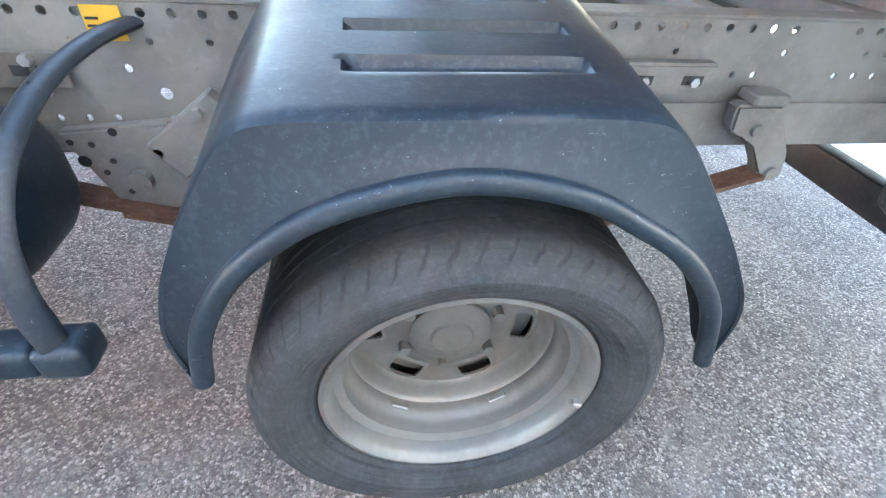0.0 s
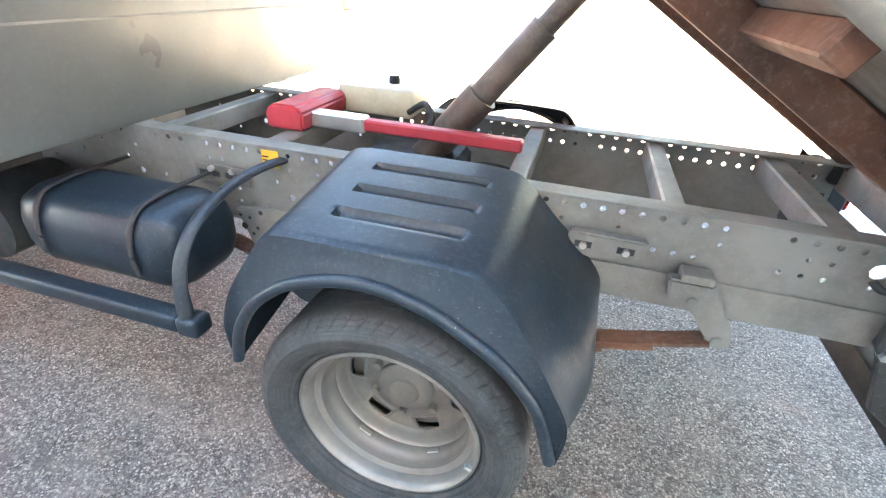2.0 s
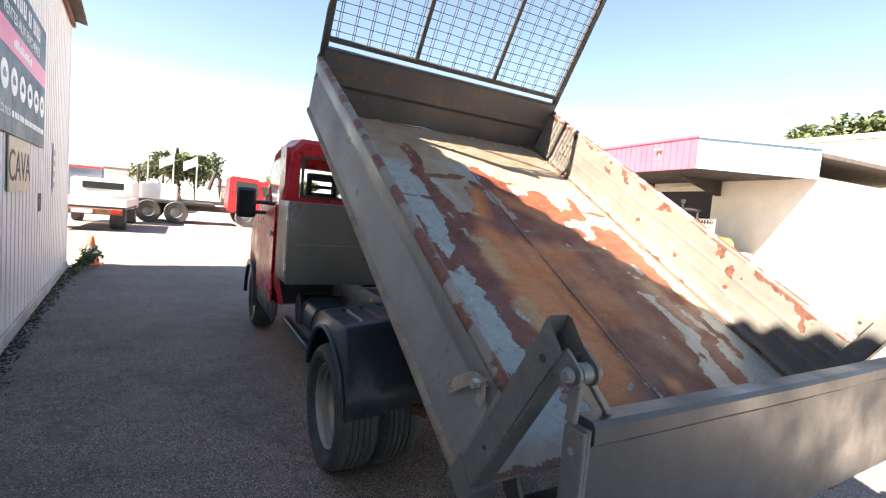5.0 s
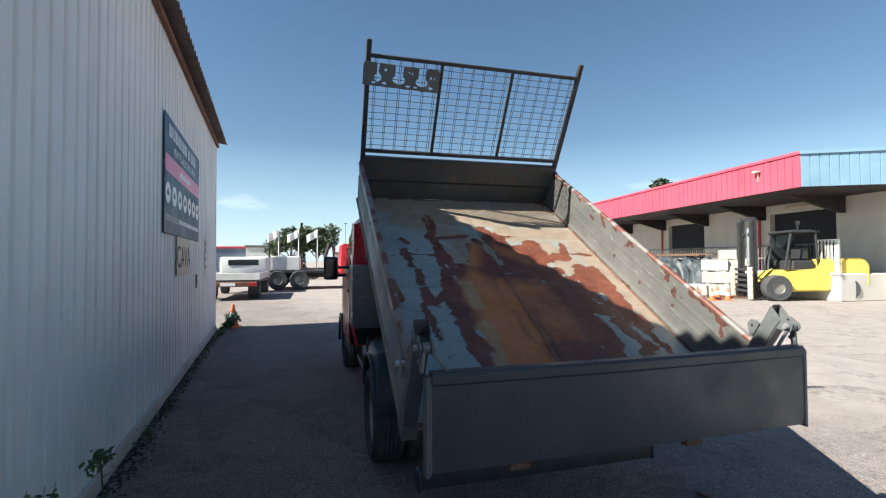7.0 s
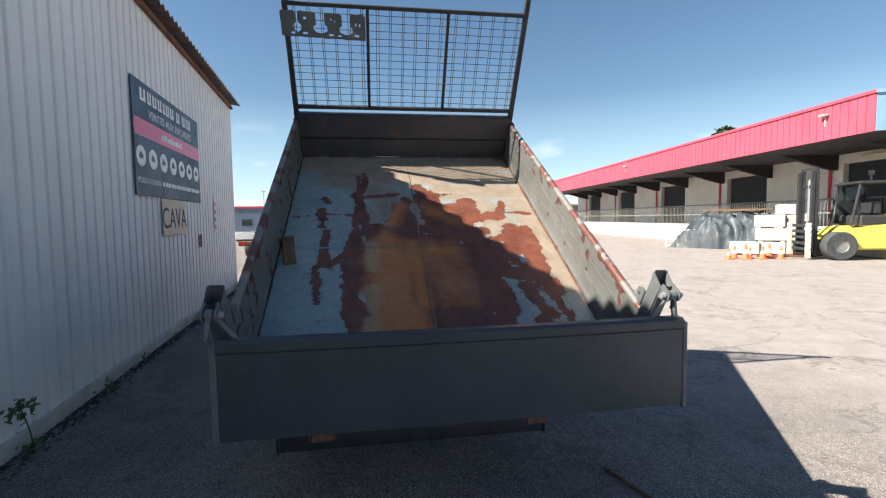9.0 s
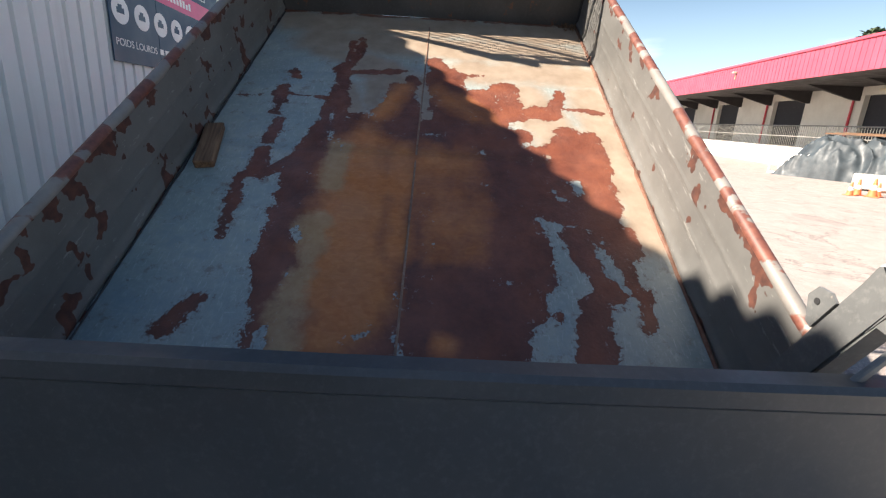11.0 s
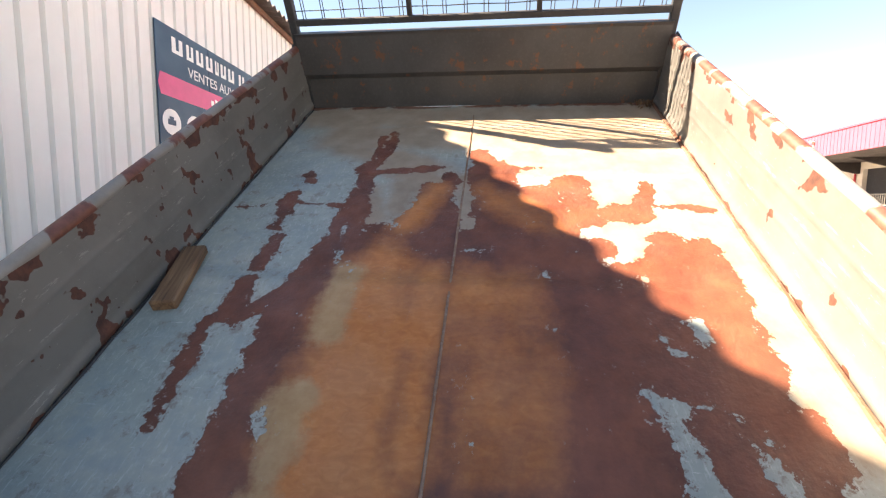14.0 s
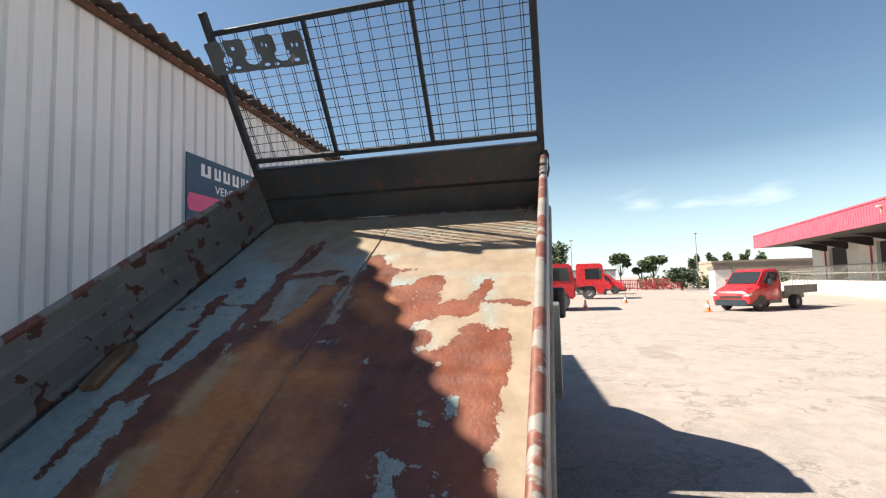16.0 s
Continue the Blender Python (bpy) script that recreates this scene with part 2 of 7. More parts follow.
def chipped_side(name, base, dark):
    """Grey side-wall paint with rusty chips that keep to the upper edge and the foot."""
    m = Mat(name, 0.5)
    paint = m.ramp(m.noise(2.2, 8, 0.7), (0.3, dark), (0.6, base))
    scr = m.ramp(m.noise(22, 6, 0.7, (0.35, 1, 2.2)), (0.62, 0.0), (0.65, 0.8))
    nick = m.ramp(m.noise(60, 5, 0.7, (0.6, 1, 1.4)), (0.66, 0.0), (0.68, 0.9))
    scr = m.math('MAXIMUM', scr, nick)
    paint = m.mix(scr, paint, tuple(min(1, v * 1.7) for v in base))
    chip = m.attr("chip")
    edge = m.math('ADD', chip, m.math('MULTIPLY', m.math('SUBTRACT', m.noise(10.0, 3, 0.5, dist=0.15), 0.5), 3.0))
    mask = m.ramp(edge, (0.60, 0.0), (0.63, 1.0))
    rust = m.ramp(m.noise(30, 5), (0.35, (0.045, 0.016, 0.012)), (0.7, (0.105, 0.036, 0.022)))
    m.color(m.mix(mask, paint, rust))
    m.rough(m.mix(mask, 0.45, 0.75))
    m.bump(m.mix(mask, 0.6, m.noise(60, 4)), 0.35, 0.004)
    return m.m


def dusty_plastic():
    """Black plastic greyed by weather, with brown road dust and pale scuffs."""
    m = Mat("weathered_black_plastic", 0.4)
    c = m.ramp(m.noise(3.0, 6, 0.65), (0.35, (0.007, 0.016, 0.025)), (0.62, (0.014, 0.028, 0.041)))
    c = m.mix(m.ramp(m.noise(90, 4, 0.7), (0.5, 0.0), (0.75, 0.25)), c, (0.11, 0.135, 0.15))
    dust = m.ramp(m.noise(2.2, 8, 0.7, dist=0.5), (0.50, 0.0), (0.85, 0.20))
    c = m.mix(dust, c, (0.085, 0.088, 0.088))
    scuff = m.ramp(m.noise(55.0, 6, 0.8, (0.4, 1.0, 1.8)), (0.64, 0.0), (0.70, 0.6))
    c = m.mix(scuff, c, (0.22, 0.24, 0.25))
    streak = m.ramp(m.noise(16.0, 7, 0.75, (1.6, 1.6, 0.22)), (0.56, 0.0), (0.74, 0.45))
    c = m.mix(streak, c, (0.085, 0.098, 0.105))
    speck = m.ramp(m.noise(150, 3, 0.6), (0.705, 0.0), (0.745, 0.7))
    c = m.mix(speck, c, (0.34, 0.36, 0.36))
    m.color(c)
    m.rough(m.ramp(m.noise(5, 4, 0.5), (0.3, 0.30), (0.7, 0.46)))
    m.bump(m.noise(90, 4, 0.7), 0.12, 0.003)
    return m.m


def tyre_rubber():
    """Dusty rubber; fine rings on the side and short cuts round the shoulder."""
    m = Mat("ribbed_tyre_rubber", 0.8)
    sep = m.t.nodes.new("ShaderNodeSeparateXYZ")
    m.put(m.co.outputs['Object'], sep.inputs['Vector'])
    x, z = sep.outputs['X'], sep.outputs['Z']
    rad = m.math('SQRT', m.math('ADD', m.math('MULTIPLY', x, x), m.math('MULTIPLY', z, z)))
    ang = m.math('ARCTAN2', z, x)
    wob = m.math('MULTIPLY', m.noise(60, 3), 2.2)
    cut = m.math('SINE', m.math('ADD', m.math('MULTIPLY', ang, 58.0), m.math('ADD', m.math('MULTIPLY', rad, 160.0), wob)))
    cut = m.ramp(m.math('MULTIPLY', m.math('ADD', cut, 1.0), 0.5), (0.02, 1.0), (0.10, 0.0))
    zone = m.math('MULTIPLY', m.ramp(rad, (0.335, 0.0), (0.346, 0.55)), m.ramp(rad, (0.3585, 1.0), (0.362, 0.0)))
    cut = m.math('MULTIPLY', cut, zone)
    ring = m.ramp(m.math('MULTIPLY', m.math('ADD', m.math('SINE', m.math('MULTIPLY', rad, 700.0)), 1.0), 0.5), (0.1, 0.0), (0.6, 1.0))
    c = m.ramp(m.noise(9.0, 6, 0.65), (0.35, (0.028, 0.031, 0.033)), (0.62, (0.052, 0.056, 0.058)))
    c = m.mix(m.ramp(m.noise(70, 5, 0.75), (0.5, 0.0), (0.72, 0.5)), c, (0.11, 0.114, 0.114))
    c = m.mix(m.ramp(m.noise(3.0, 7, 0.7), (0.5, 0.0), (0.7, 0.4)), c, (0.10, 0.10, 0.097))
    seat = m.ramp(rad, (0.2505, 0.0), (0.2525, 0.95), (0.256, 0.0))      # dark joint where the rubber meets the rim
    c = m.mix(seat, c, (0.008, 0.008, 0.008))
    c = m.mix(cut, c, (0.018, 0.018, 0.018))
    m.color(c)
    studs = m.math('MULTIPLY', m.ramp(m.noise(330, 1, 0.3), (0.52, 0.0), (0.62, 0.5)), m.math('MULTIPLY', m.ramp(rad, (0.298, 0.0), (0.303, 1.0)), m.ramp(rad, (0.326, 1.0), (0.331, 0.0))))
    h = m.math('SUBTRACT', m.math('ADD', m.math('ADD', studs, m.math('MULTIPLY', ring, 0.35)), m.math('MULTIPLY', m.noise(70, 5, 0.75), 0.4)), cut)
    m.bump(h, 0.6, 0.004)
    return m.m


M = {}
M['asphalt'] = asphalt()
M['concrete'] = concrete()
M['bed'] = bed_steel()
M['side_in'] = chipped_side("side_wall_paint", (0.132, 0.130, 0.124), (0.078, 0.077, 0.074))
M['grey'] = worn("grey_lorry_paint", (0.205, 0.215, 0.215), (0.15, 0.156, 0.156), rough=0.40, scale=2.0, chips=(0.16, 0.10, 0.075))
M['tail'] = worn("dark_tailgate_paint", (0.049, 0.054, 0.061), (0.034, 0.038, 0.043), (0.10, 0.105, 0.11), rough=0.42, scale=2.0, bump=0.08)
M['olive'] = worn("grey_olive_panel", (0.135, 0.14, 0.13), (0.105, 0.108, 0.10), rough=0.40, scale=1.5, bump=0.06)
M['frame'] = worn("dusty_frame_paint", (0.235, 0.23, 0.213), (0.15, 0.142, 0.126), rough=0.62, scale=4.0, chips=(0.20, 0.13, 0.09))
M['rustbar'] = worn("rusty_steel", (0.17, 0.075, 0.045), (0.085, 0.038, 0.026), (0.30, 0.24, 0.19), rough=0.8, scale=6.0, bump=0.4)
M['edge_rust'] = worn("rust_streaked_grey", (0.245, 0.228, 0.203), (0.15, 0.115, 0.088), rough=0.65, scale=5.0, chips=(0.14, 0.06, 0.035))
M['black_steel'] = worn("black_painted_steel", (0.028, 0.029, 0.032), (0.016, 0.017, 0.019), (0.07, 0.07, 0.07), rough=0.6, scale=6.0)
M['plastic'] = dusty_plastic()
M['rubber'] = worn("dusty_tyre_rubber", (0.060, 0.062, 0.064), (0.035, 0.036, 0.038), (0.15, 0.15, 0.15), rough=0.85, scale=9.0, bump=0.3)
M['tyre'] = tyre_rubber()
M['dark_grey'] = worn("rust_spotted_dark_paint", (0.055, 0.056, 0.058), (0.036, 0.037, 0.039), (0.10, 0.10, 0.10), rough=0.45, scale=3.5, bump=0.1, chips=(0.13, 0.055, 0.03), cut=0.59)
M['rim'] = worn("dull_silver_wheel", (0.29, 0.28, 0.262), (0.20, 0.188, 0.17), rough=0.42, metal=0.5, scale=5.0, bump=0.06)
M['rim_dusty'] = worn("dusty_wheel_disc", (0.20, 0.186, 0.166), (0.14, 0.127, 0.11), rough=0.65, metal=0.15, scale=5.0, bump=0.1)
M['red'] = worn("red_lorry_paint", (0.52, 0.022, 0.03), (0.42, 0.02, 0.026), rough=0.3, scale=1.5, bump=0.03)
M['red_matt'] = worn("faded_red_paint", (0.55, 0.05, 0.07), (0.40, 0.035, 0.05), rough=0.5, scale=5.0)
M['white'] = worn("white_paint", (0.74, 0.74, 0.72), (0.62, 0.61, 0.58), rough=0.4, scale=2.0, bump=0.04)
M['cream'] = worn("yellowed_plastic", (0.62, 0.56, 0.42), (0.50, 0.43, 0.30), rough=0.45, scale=6.0)
M['chrome'] = plain("worn_zinc", (0.62, 0.62, 0.60), 0.35, 0.85)
M['yellow'] = worn("yellow_machine_paint", (0.72, 0.56, 0.11), (0.60, 0.45, 0.09), rough=0.4, scale=2.0)
M['wood'] = None
M['lamp_red'] = plain("red_lens", (0.50, 0.015, 0.015), 0.25)
M['orange'] = plain("orange_plastic", (0.80, 0.17, 0.06), 0.5)
M['lens'] = plain("clear_lamp_lens", (0.42, 0.43, 0.44), 0.12, 0.3)
M['sticker'] = plain("yellow_sticker", (0.75, 0.42, 0.05), 0.5)
M['ink'] = plain("black_ink", (0.03, 0.03, 0.032), 0.6)


def wood():
    m = Mat("old_board", 0.75)
    g = m.noise(5.0, 8, 0.6, (1.0, 14.0, 14.0), 0.7)
    m.color(m.ramp(g, (0.3, (0.06, 0.030, 0.017)), (0.5, (0.15, 0.078, 0.041)), (0.72, (0.24, 0.14, 0.078))))
    m.bump(g, 0.4, 0.004)
    return m.m


def glass(name="dark_glass", tint=(0.02, 0.024, 0.026)):
    m = Mat(name, 0.05, 0.0, tint)
    m.b.inputs['IOR'].default_value = 1.5
    return m.m


def clear_pane():
    """Thin clear glass of a cab window."""
    m = Mat("clear_window_glass", 0.02, 0.0, (0.86, 0.90, 0.90))
    m.b.inputs['Transmission Weight'].default_value = 1.0
    m.b.inputs['IOR'].default_value = 1.12
    return m.m


def leafy(name, dark, light):
    m = Mat(name, 0.6)
    rnd = m.t.nodes.new("ShaderNodeNewGeometry")
    m.color(m.ramp(rnd.outputs['Random Per Island'], (0.0, dark), (1.0, light)))
    return m.m


def sheet_metal():
    m = Mat("white_sheet_metal", 0.5)
    c = m.ramp(m.noise(0.55, 7, 0.65), (0.3, (0.70, 0.71, 0.70)), (0.6, (0.80, 0.805, 0.79)))
    streak = m.ramp(m.noise(1.5, 8, 0.7, (3.0, 1, 0.16)), (0.52, 0.0), (0.78, 0.5))
    c = m.mix(streak, c, (0.52, 0.515, 0.50))
    mould = m.ramp(m.noise(2.2, 8, 0.7), (0.56, 0.0), (0.72, 0.45))
    sep = m.t.nodes.new("ShaderNodeSeparateXYZ")
    m.put(m.co.outputs['Object'], sep.inputs['Vector'])
    low = m.ramp(m.math('MULTIPLY', sep.outputs['Z'], 0.5), (0.05, 1.0), (0.55, 0.0))
    c = m.mix(m.mix(1.0, mould, low, 'MULTIPLY'), c, (0.25, 0.27, 0.25))
    m.color(c)
    m.bump(m.noise(9, 4), 0.12, 0.006)
    return m.m


M['wood'] = wood()
M['glass'] = glass()
M['pane'] = clear_pane()
M['sheet'] = sheet_metal()
M['roof'] = worn("dark_fibre_cement", (0.17, 0.15, 0.14), (0.10, 0.085, 0.08), rough=0.85, scale=3.0, bump=0.4)
M['leaf'] = leafy("weed_leaves", (0.03, 0.07, 0.02), (0.09, 0.15, 0.05))
M['tree'] = leafy("tree_leaves", (0.03, 0.055, 0.022), (0.10, 0.13, 0.055))
M['pine'] = leafy("dark_conifer", (0.022, 0.04, 0.02), (0.055, 0.08, 0.035))
M['bark'] = worn("bark", (0.12, 0.09, 0.065), (0.07, 0.05, 0.04), rough=0.9, scale=6.0, bump=0.6)
M['dark'] = plain("dark_doorway_cloth", (0.018, 0.019, 0.026), 0.8)
M['sign'] = worn("petrol_blue_sign", (0.024, 0.072, 0.125), (0.020, 0.062, 0.108), rough=0.5, scale=1.0, bump=0.02)
M['pink'] = plain("pink_band", (0.72, 0.06, 0.20), 0.35, var=0.1)
M['sign_white'] = plain("sign_white", (0.80, 0.80, 0.79), 0.4, var=0.08)


# ---- building helpers ----
def part(name, bm, material, parent=None, label="", smooth=False, m=None):
    """Links a bmesh as one mesh object under a thing or under a part."""
    bmesh.ops.recalc_face_normals(bm, faces=bm.faces)
    me = bpy.data.meshes.new(name)
    bm.to_mesh(me)
    bm.free()
    mats = material if isinstance(material, (list, tuple)) else [material]
    for q in mats:
        me.materials.append(q)
    if smooth:
        for p in me.polygons:
            p.use_smooth = True
        me.set_sharp_from_angle(angle=radians(38))
    ob = new(name, me)
    ob.parent = parent
    if m is not None:
        ob.matrix_basis = m
    if label:
        tagged(ob, label)
    return ob


def thing(name, label, category, m=None, group="", kind=""):
    ob = new(name)
    ob.empty_display_size = 0.1
    if m is not None:
        ob.matrix_basis = m
    return tagged(ob, label, category, group, kind)


def box(bm, x0, x1, y0, y1, z0, z1, bevel=0.0, m=None, mat=0, seg=1):
    vs = [bm.verts.new((x, y, z)) for x in (x0, x1) for y in (y0, y1) for z in (z0, z1)]
    fs = [bm.faces.new([vs[i] for i in q]) for q in ((0, 1, 3, 2), (4, 6, 7, 5), (0, 4, 5, 1), (2, 3, 7, 6), (0, 2, 6, 4), (1, 5, 7, 3))]
    if bevel:
        es = list({e for f in fs for e in f.edges})
        out = bmesh.ops.bevel(bm, geom=es, offset=bevel, segments=seg, affect='EDGES', profile=0.5)
        fs = list({f for v in out['verts'] for f in v.link_faces} | {f for f in fs if f.is_valid})
        vs = list({v for f in fs for v in f.verts})
    for f in fs:
        f.material_index = mat
    if m is not None:
        for v in vs:
            v.co = m @ v.co
    return bm


def rod(bm, a, b, r, sides=10, r2=None, cap=True, mat=0):
    a, b = Vector(a), Vector(b)
    r2 = r if r2 is None else r2
    q = (b - a).to_track_quat('Z', 'Y').to_matrix()
    rings = []
    for p, rr in ((a, r), (b, r2)):
        rings.append([bm.verts.new(p + q @ Vector((rr * math.cos(k * math.tau / sides), rr * math.sin(k * math.tau / sides), 0))) for k in range(sides)])
    for k in range(sides):
        bm.faces.new((rings[0][k], rings[0][(k + 1) % sides], rings[1][(k + 1) % sides], rings[1][k])).material_index = mat
    if cap:
        bm.faces.new(rings[0][::-1]).material_index = mat
        bm.faces.new(rings[1]).material_index = mat
    return bm


def tube(bm, pts, r, sides=10, flat=1.0, up=(0, 0, 1)):
    """A bent bar through the points; flat squeezes its section."""
    pts = [Vector(p) for p in pts]
    rings = []
    for i, p in enumerate(pts):
        d = (pts[min(i + 1, len(pts) - 1)] - pts[max(i - 1, 0)]).normalized()
        s = d.cross(Vector(up)).normalized()
        n = s.cross(d)
        rr = r[i] if isinstance(r, (list, tuple)) else r
        rings.append([bm.verts.new(p + s * rr * math.cos(k * math.tau / sides) + n * rr * flat * math.sin(k * math.tau / sides)) for k in range(sides)])
    for a, b in zip(rings, rings[1:]):
        for k in range(sides):
            bm.faces.new((a[k], a[(k + 1) % sides], b[(k + 1) % sides], b[k]))
    bm.faces.new(rings[0][::-1])
    bm.faces.new(rings[-1])
    return bm


def spline(pts, n=8):
    """Points on a smooth curve through pts."""
    pts = [Vector(p) for p in pts]
    out = []
    for i in range(len(pts) - 1):
        p0, p1, p2, p3 = pts[max(i - 1, 0)], pts[i], pts[i + 1], pts[min(i + 2, len(pts) - 1)]
        for k in range(n):
            t = k / n
            out.append(0.5 * ((2 * p1) + (p2 - p0) * t + (2 * p0 - 5 * p1 + 4 * p2 - p3) * t * t + (3 * p1 - p0 - 3 * p2 + p3) * t ** 3))
    return out + [pts[-1]]


def lathe(bm, prof, seg=64, axis='y', mat=0):
    """Turns (radius, along) pairs about an axis; the ends stay open."""
    rings = []
    for r, a in prof:
        ring = []
        for k in range(seg):
            c, s = r * math.cos(k * math.tau / seg), r * math.sin(k * math.tau / seg)
            ring.append(bm.verts.new({'y': (c, a, s), 'z': (c, s, a), 'x': (a, c, s)}[axis]))
        rings.append(ring)
    for a, b in zip(rings, rings[1:]):
        for k in range(seg):
            bm.faces.new((a[k], a[(k + 1) % seg], b[(k + 1) % seg], b[k])).material_index = mat
    return rings


def prism(bm, poly, a0, a1, axis='y', mat=0):
    """An outline extruded along an axis. poly: pairs in the other two coordinates, in order."""
    def at(p, q, a):
        return {'y': (p, a, q), 'z': (p, q, a), 'x': (a, p, q)}[axis]
    lo = [bm.verts.new(at(p, q, a0)) for p, q in poly]
    hi = [bm.verts.new(at(p, q, a1)) for p, q in poly]
    n = len(poly)
    for k in range(n):
        bm.faces.new((lo[k], lo[(k + 1) % n], hi[(k + 1) % n], hi[k])).material_index = mat
    bm.faces.new(lo[::-1]).material_index = mat
    bm.faces.new(hi).material_index = mat
    return bm


def words(name, text, size, material, parent, m, label="", thick=0.002):
    """Lettering in the built-in font, as a mesh."""
    cu = bpy.data.curves.new(name, 'FONT')
    cu.body, cu.size, cu.extrude, cu.align_x = text, size, thick, 'CENTER'
    tmp = bpy.data.objects.new(name, cu)
    scene.collection.objects.link(tmp)
    bpy.context.view_layer.update()
    me = bpy.data.meshes.new_from_object(tmp.evaluated_get(bpy.context.evaluated_depsgraph_get()))
    bpy.data.objects.remove(tmp)
    me.materials.clear()
    me.materials.append(material)
    ob = new(name, me)
    ob.parent = parent
    ob.matrix_basis = m
    if label:
        tagged(ob, label)
    return ob


B = bmesh.new


# ---- ground and the sheet-metal hall ----
def thicken(bm, t):
    bm.normal_update()
    bmesh.ops.solidify(bm, geom=bm.faces[:], thickness=t)


def smooth01(a, b, x):
    t = max(0.0, min(1.0, (x - a) / (b - a)))
    return t * t * (3 - 2 * t)


bm = B()
bmesh.ops.create_grid(bm, x_segments=8, y_segments=8, size=900)
tagged(part("ground", bm, M['asphalt']), "old grey asphalt yard with pale chippings and stains", "ground", kind="structure")

# pale concrete apron behind the lorry, its edge broken
bm = B()
rag = random.Random(5)
edge = []
for k in range(41):
    t = k / 40
    edge.append((2.07 - 0.12 * t * t + rag.uniform(-0.02, 0.02), 0.2 + 3.9 * t))
outline = edge + [(2.3, 5.6), (6.5, 6.4), (7.5, 1.6), (4.2, 0.4)]
prism(bm, outline, -0.03, 0.012, 'z')
tagged(part("pavement", bm, M['concrete']), "pale concrete apron with a broken edge", "pavement", kind="structure")

WALL_Y, HALL_X0, HALL_X1, EAVE = -1.95, -7.9, 9.0, 4.30
HALLM = pose(0, -1.925, 0, 0, 0, 5.03) @ Matrix.Translation((0, 1.95, 0))      # the hall stands a little askew to the lorry
hall = thing("sheet_metal_hall", "white corrugated sheet-metal hall with a dark roof edge", "building", HALLM, kind="structure")
bm = B()
prof = []
x = HALL_X0
PITCH = 0.19
while x < HALL_X1:
    prof += [(x, 0.0), (x + PITCH * 0.74, 0.0), (x + PITCH * 0.79, -0.036), (x + PITCH * 0.95, -0.036)]
    x += PITCH
lo = [bm.verts.new((p, WALL_Y + d, 0.10)) for p, d in prof]
hi = [bm.verts.new((p, WALL_Y + d, EAVE + 0.05)) for p, d in prof]
for a in range(len(prof) - 1):
    bm.faces.new((lo[a], lo[a + 1], hi[a + 1], hi[a]))
part("wall_sheet", bm, M['sheet'], hall)
bm = B()
box(bm, HALL_X0, HALL_X1, -14.0, WALL_Y - 0.04, 0.0, EAVE)
part("wall_core", bm, M['sheet'], hall)
bm = B()
box(bm, HALL_X0 - 0.02, HALL_X1, WALL_Y - 0.05, WALL_Y + 0.03, -0.02, 0.12, 0.01)
part("plinth", bm, M['concrete'], hall)
bm = B()
box(bm, HALL_X0 - 0.035, HALL_X0 + 0.05, WALL_Y - 0.12, WALL_Y + 0.012, 0.1, EAVE, 0.006)
part("corner_trim", bm, M['sheet'], hall)
# wavy roof sheets that hang over the wall
bm = B()
n = int((HALL_X1 - HALL_X0 + 0.4) / 0.03)
rows = []
for s, (yy, zz) in enumerate(((WALL_Y + 0.22, EAVE + 0.03), (WALL_Y - 2.0, EAVE + 0.34), (WALL_Y - 6.0, EAVE + 0.95), (-14.0, EAVE + 2.1))):
    rows.append([bm.verts.new((HALL_X0 - 0.15 + 0.03 * k, yy, zz + 0.026 * math.sin(k * 0.03 / 0.177 * math.tau))) for k in range(n)])
for a, b in zip(rows, rows[1:]):
    for k in range(n - 1):
        bm.faces.new((a[k], a[k + 1], b[k + 1], b[k]))
thicken(bm, 0.012)
part("roof", bm, M['roof'], hall, smooth=True)
bm = B()
box(bm, HALL_X0 - 0.1, HALL_X1, WALL_Y + 0.005, WALL_Y + 0.06, EAVE - 0.07, EAVE + 0.0, 0.006)
part("eave_board", bm, M['rustbar'], hall)


# ---- the tipper lorry ----
lorry = thing("tipper_lorry", "red tipper lorry with its rusty grey bed raised", "lorry")
MID = 0.82            # the lorry's middle line
TILT_BED = radians(31.5)
al = Vector((-math.cos(TILT_BED), 0, math.sin(TILT_BED)))
up = Vector((math.sin(TILT_BED), 0, math.cos(TILT_BED)))
BEDM = Matrix((( al.x, 0, up.x, 1.578), (0, -1, 0, 0), (al.z, 0, up.z, 0.802), (0, 0, 0, 1)))
V0, V1, U0, U1 = -0.03, 1.935, -0.03, 2.67


def bb(bm, u0, u1, v0, v1, w0, w1, bevel=0.0, mat=0):
    return box(bm, u0, u1, -v1, -v0, w0, w1, bevel, mat=mat)


def blob(list_, u, v, soft):
    """How deep (u, v) lies inside the nearest of the strokes: 1 inside, 0 farther out than soft."""
    best = 0.0
    for a, b, c, d, r in list_:
        du, dv = c - a, d - b
        l2 = du * du + dv * dv
        t = 0.0 if l2 < 1e-9 else max(0.0, min(1.0, ((u - a) * du + (v - b) * dv) / l2))
        dist = math.hypot(u - a - t * du, v - b - t * dv)
        s = min(soft, 2.4 * r + 0.03)
        best = max(best, 1 - smooth01(r - s * 0.62, r + s * 0.62, dist))
    return best


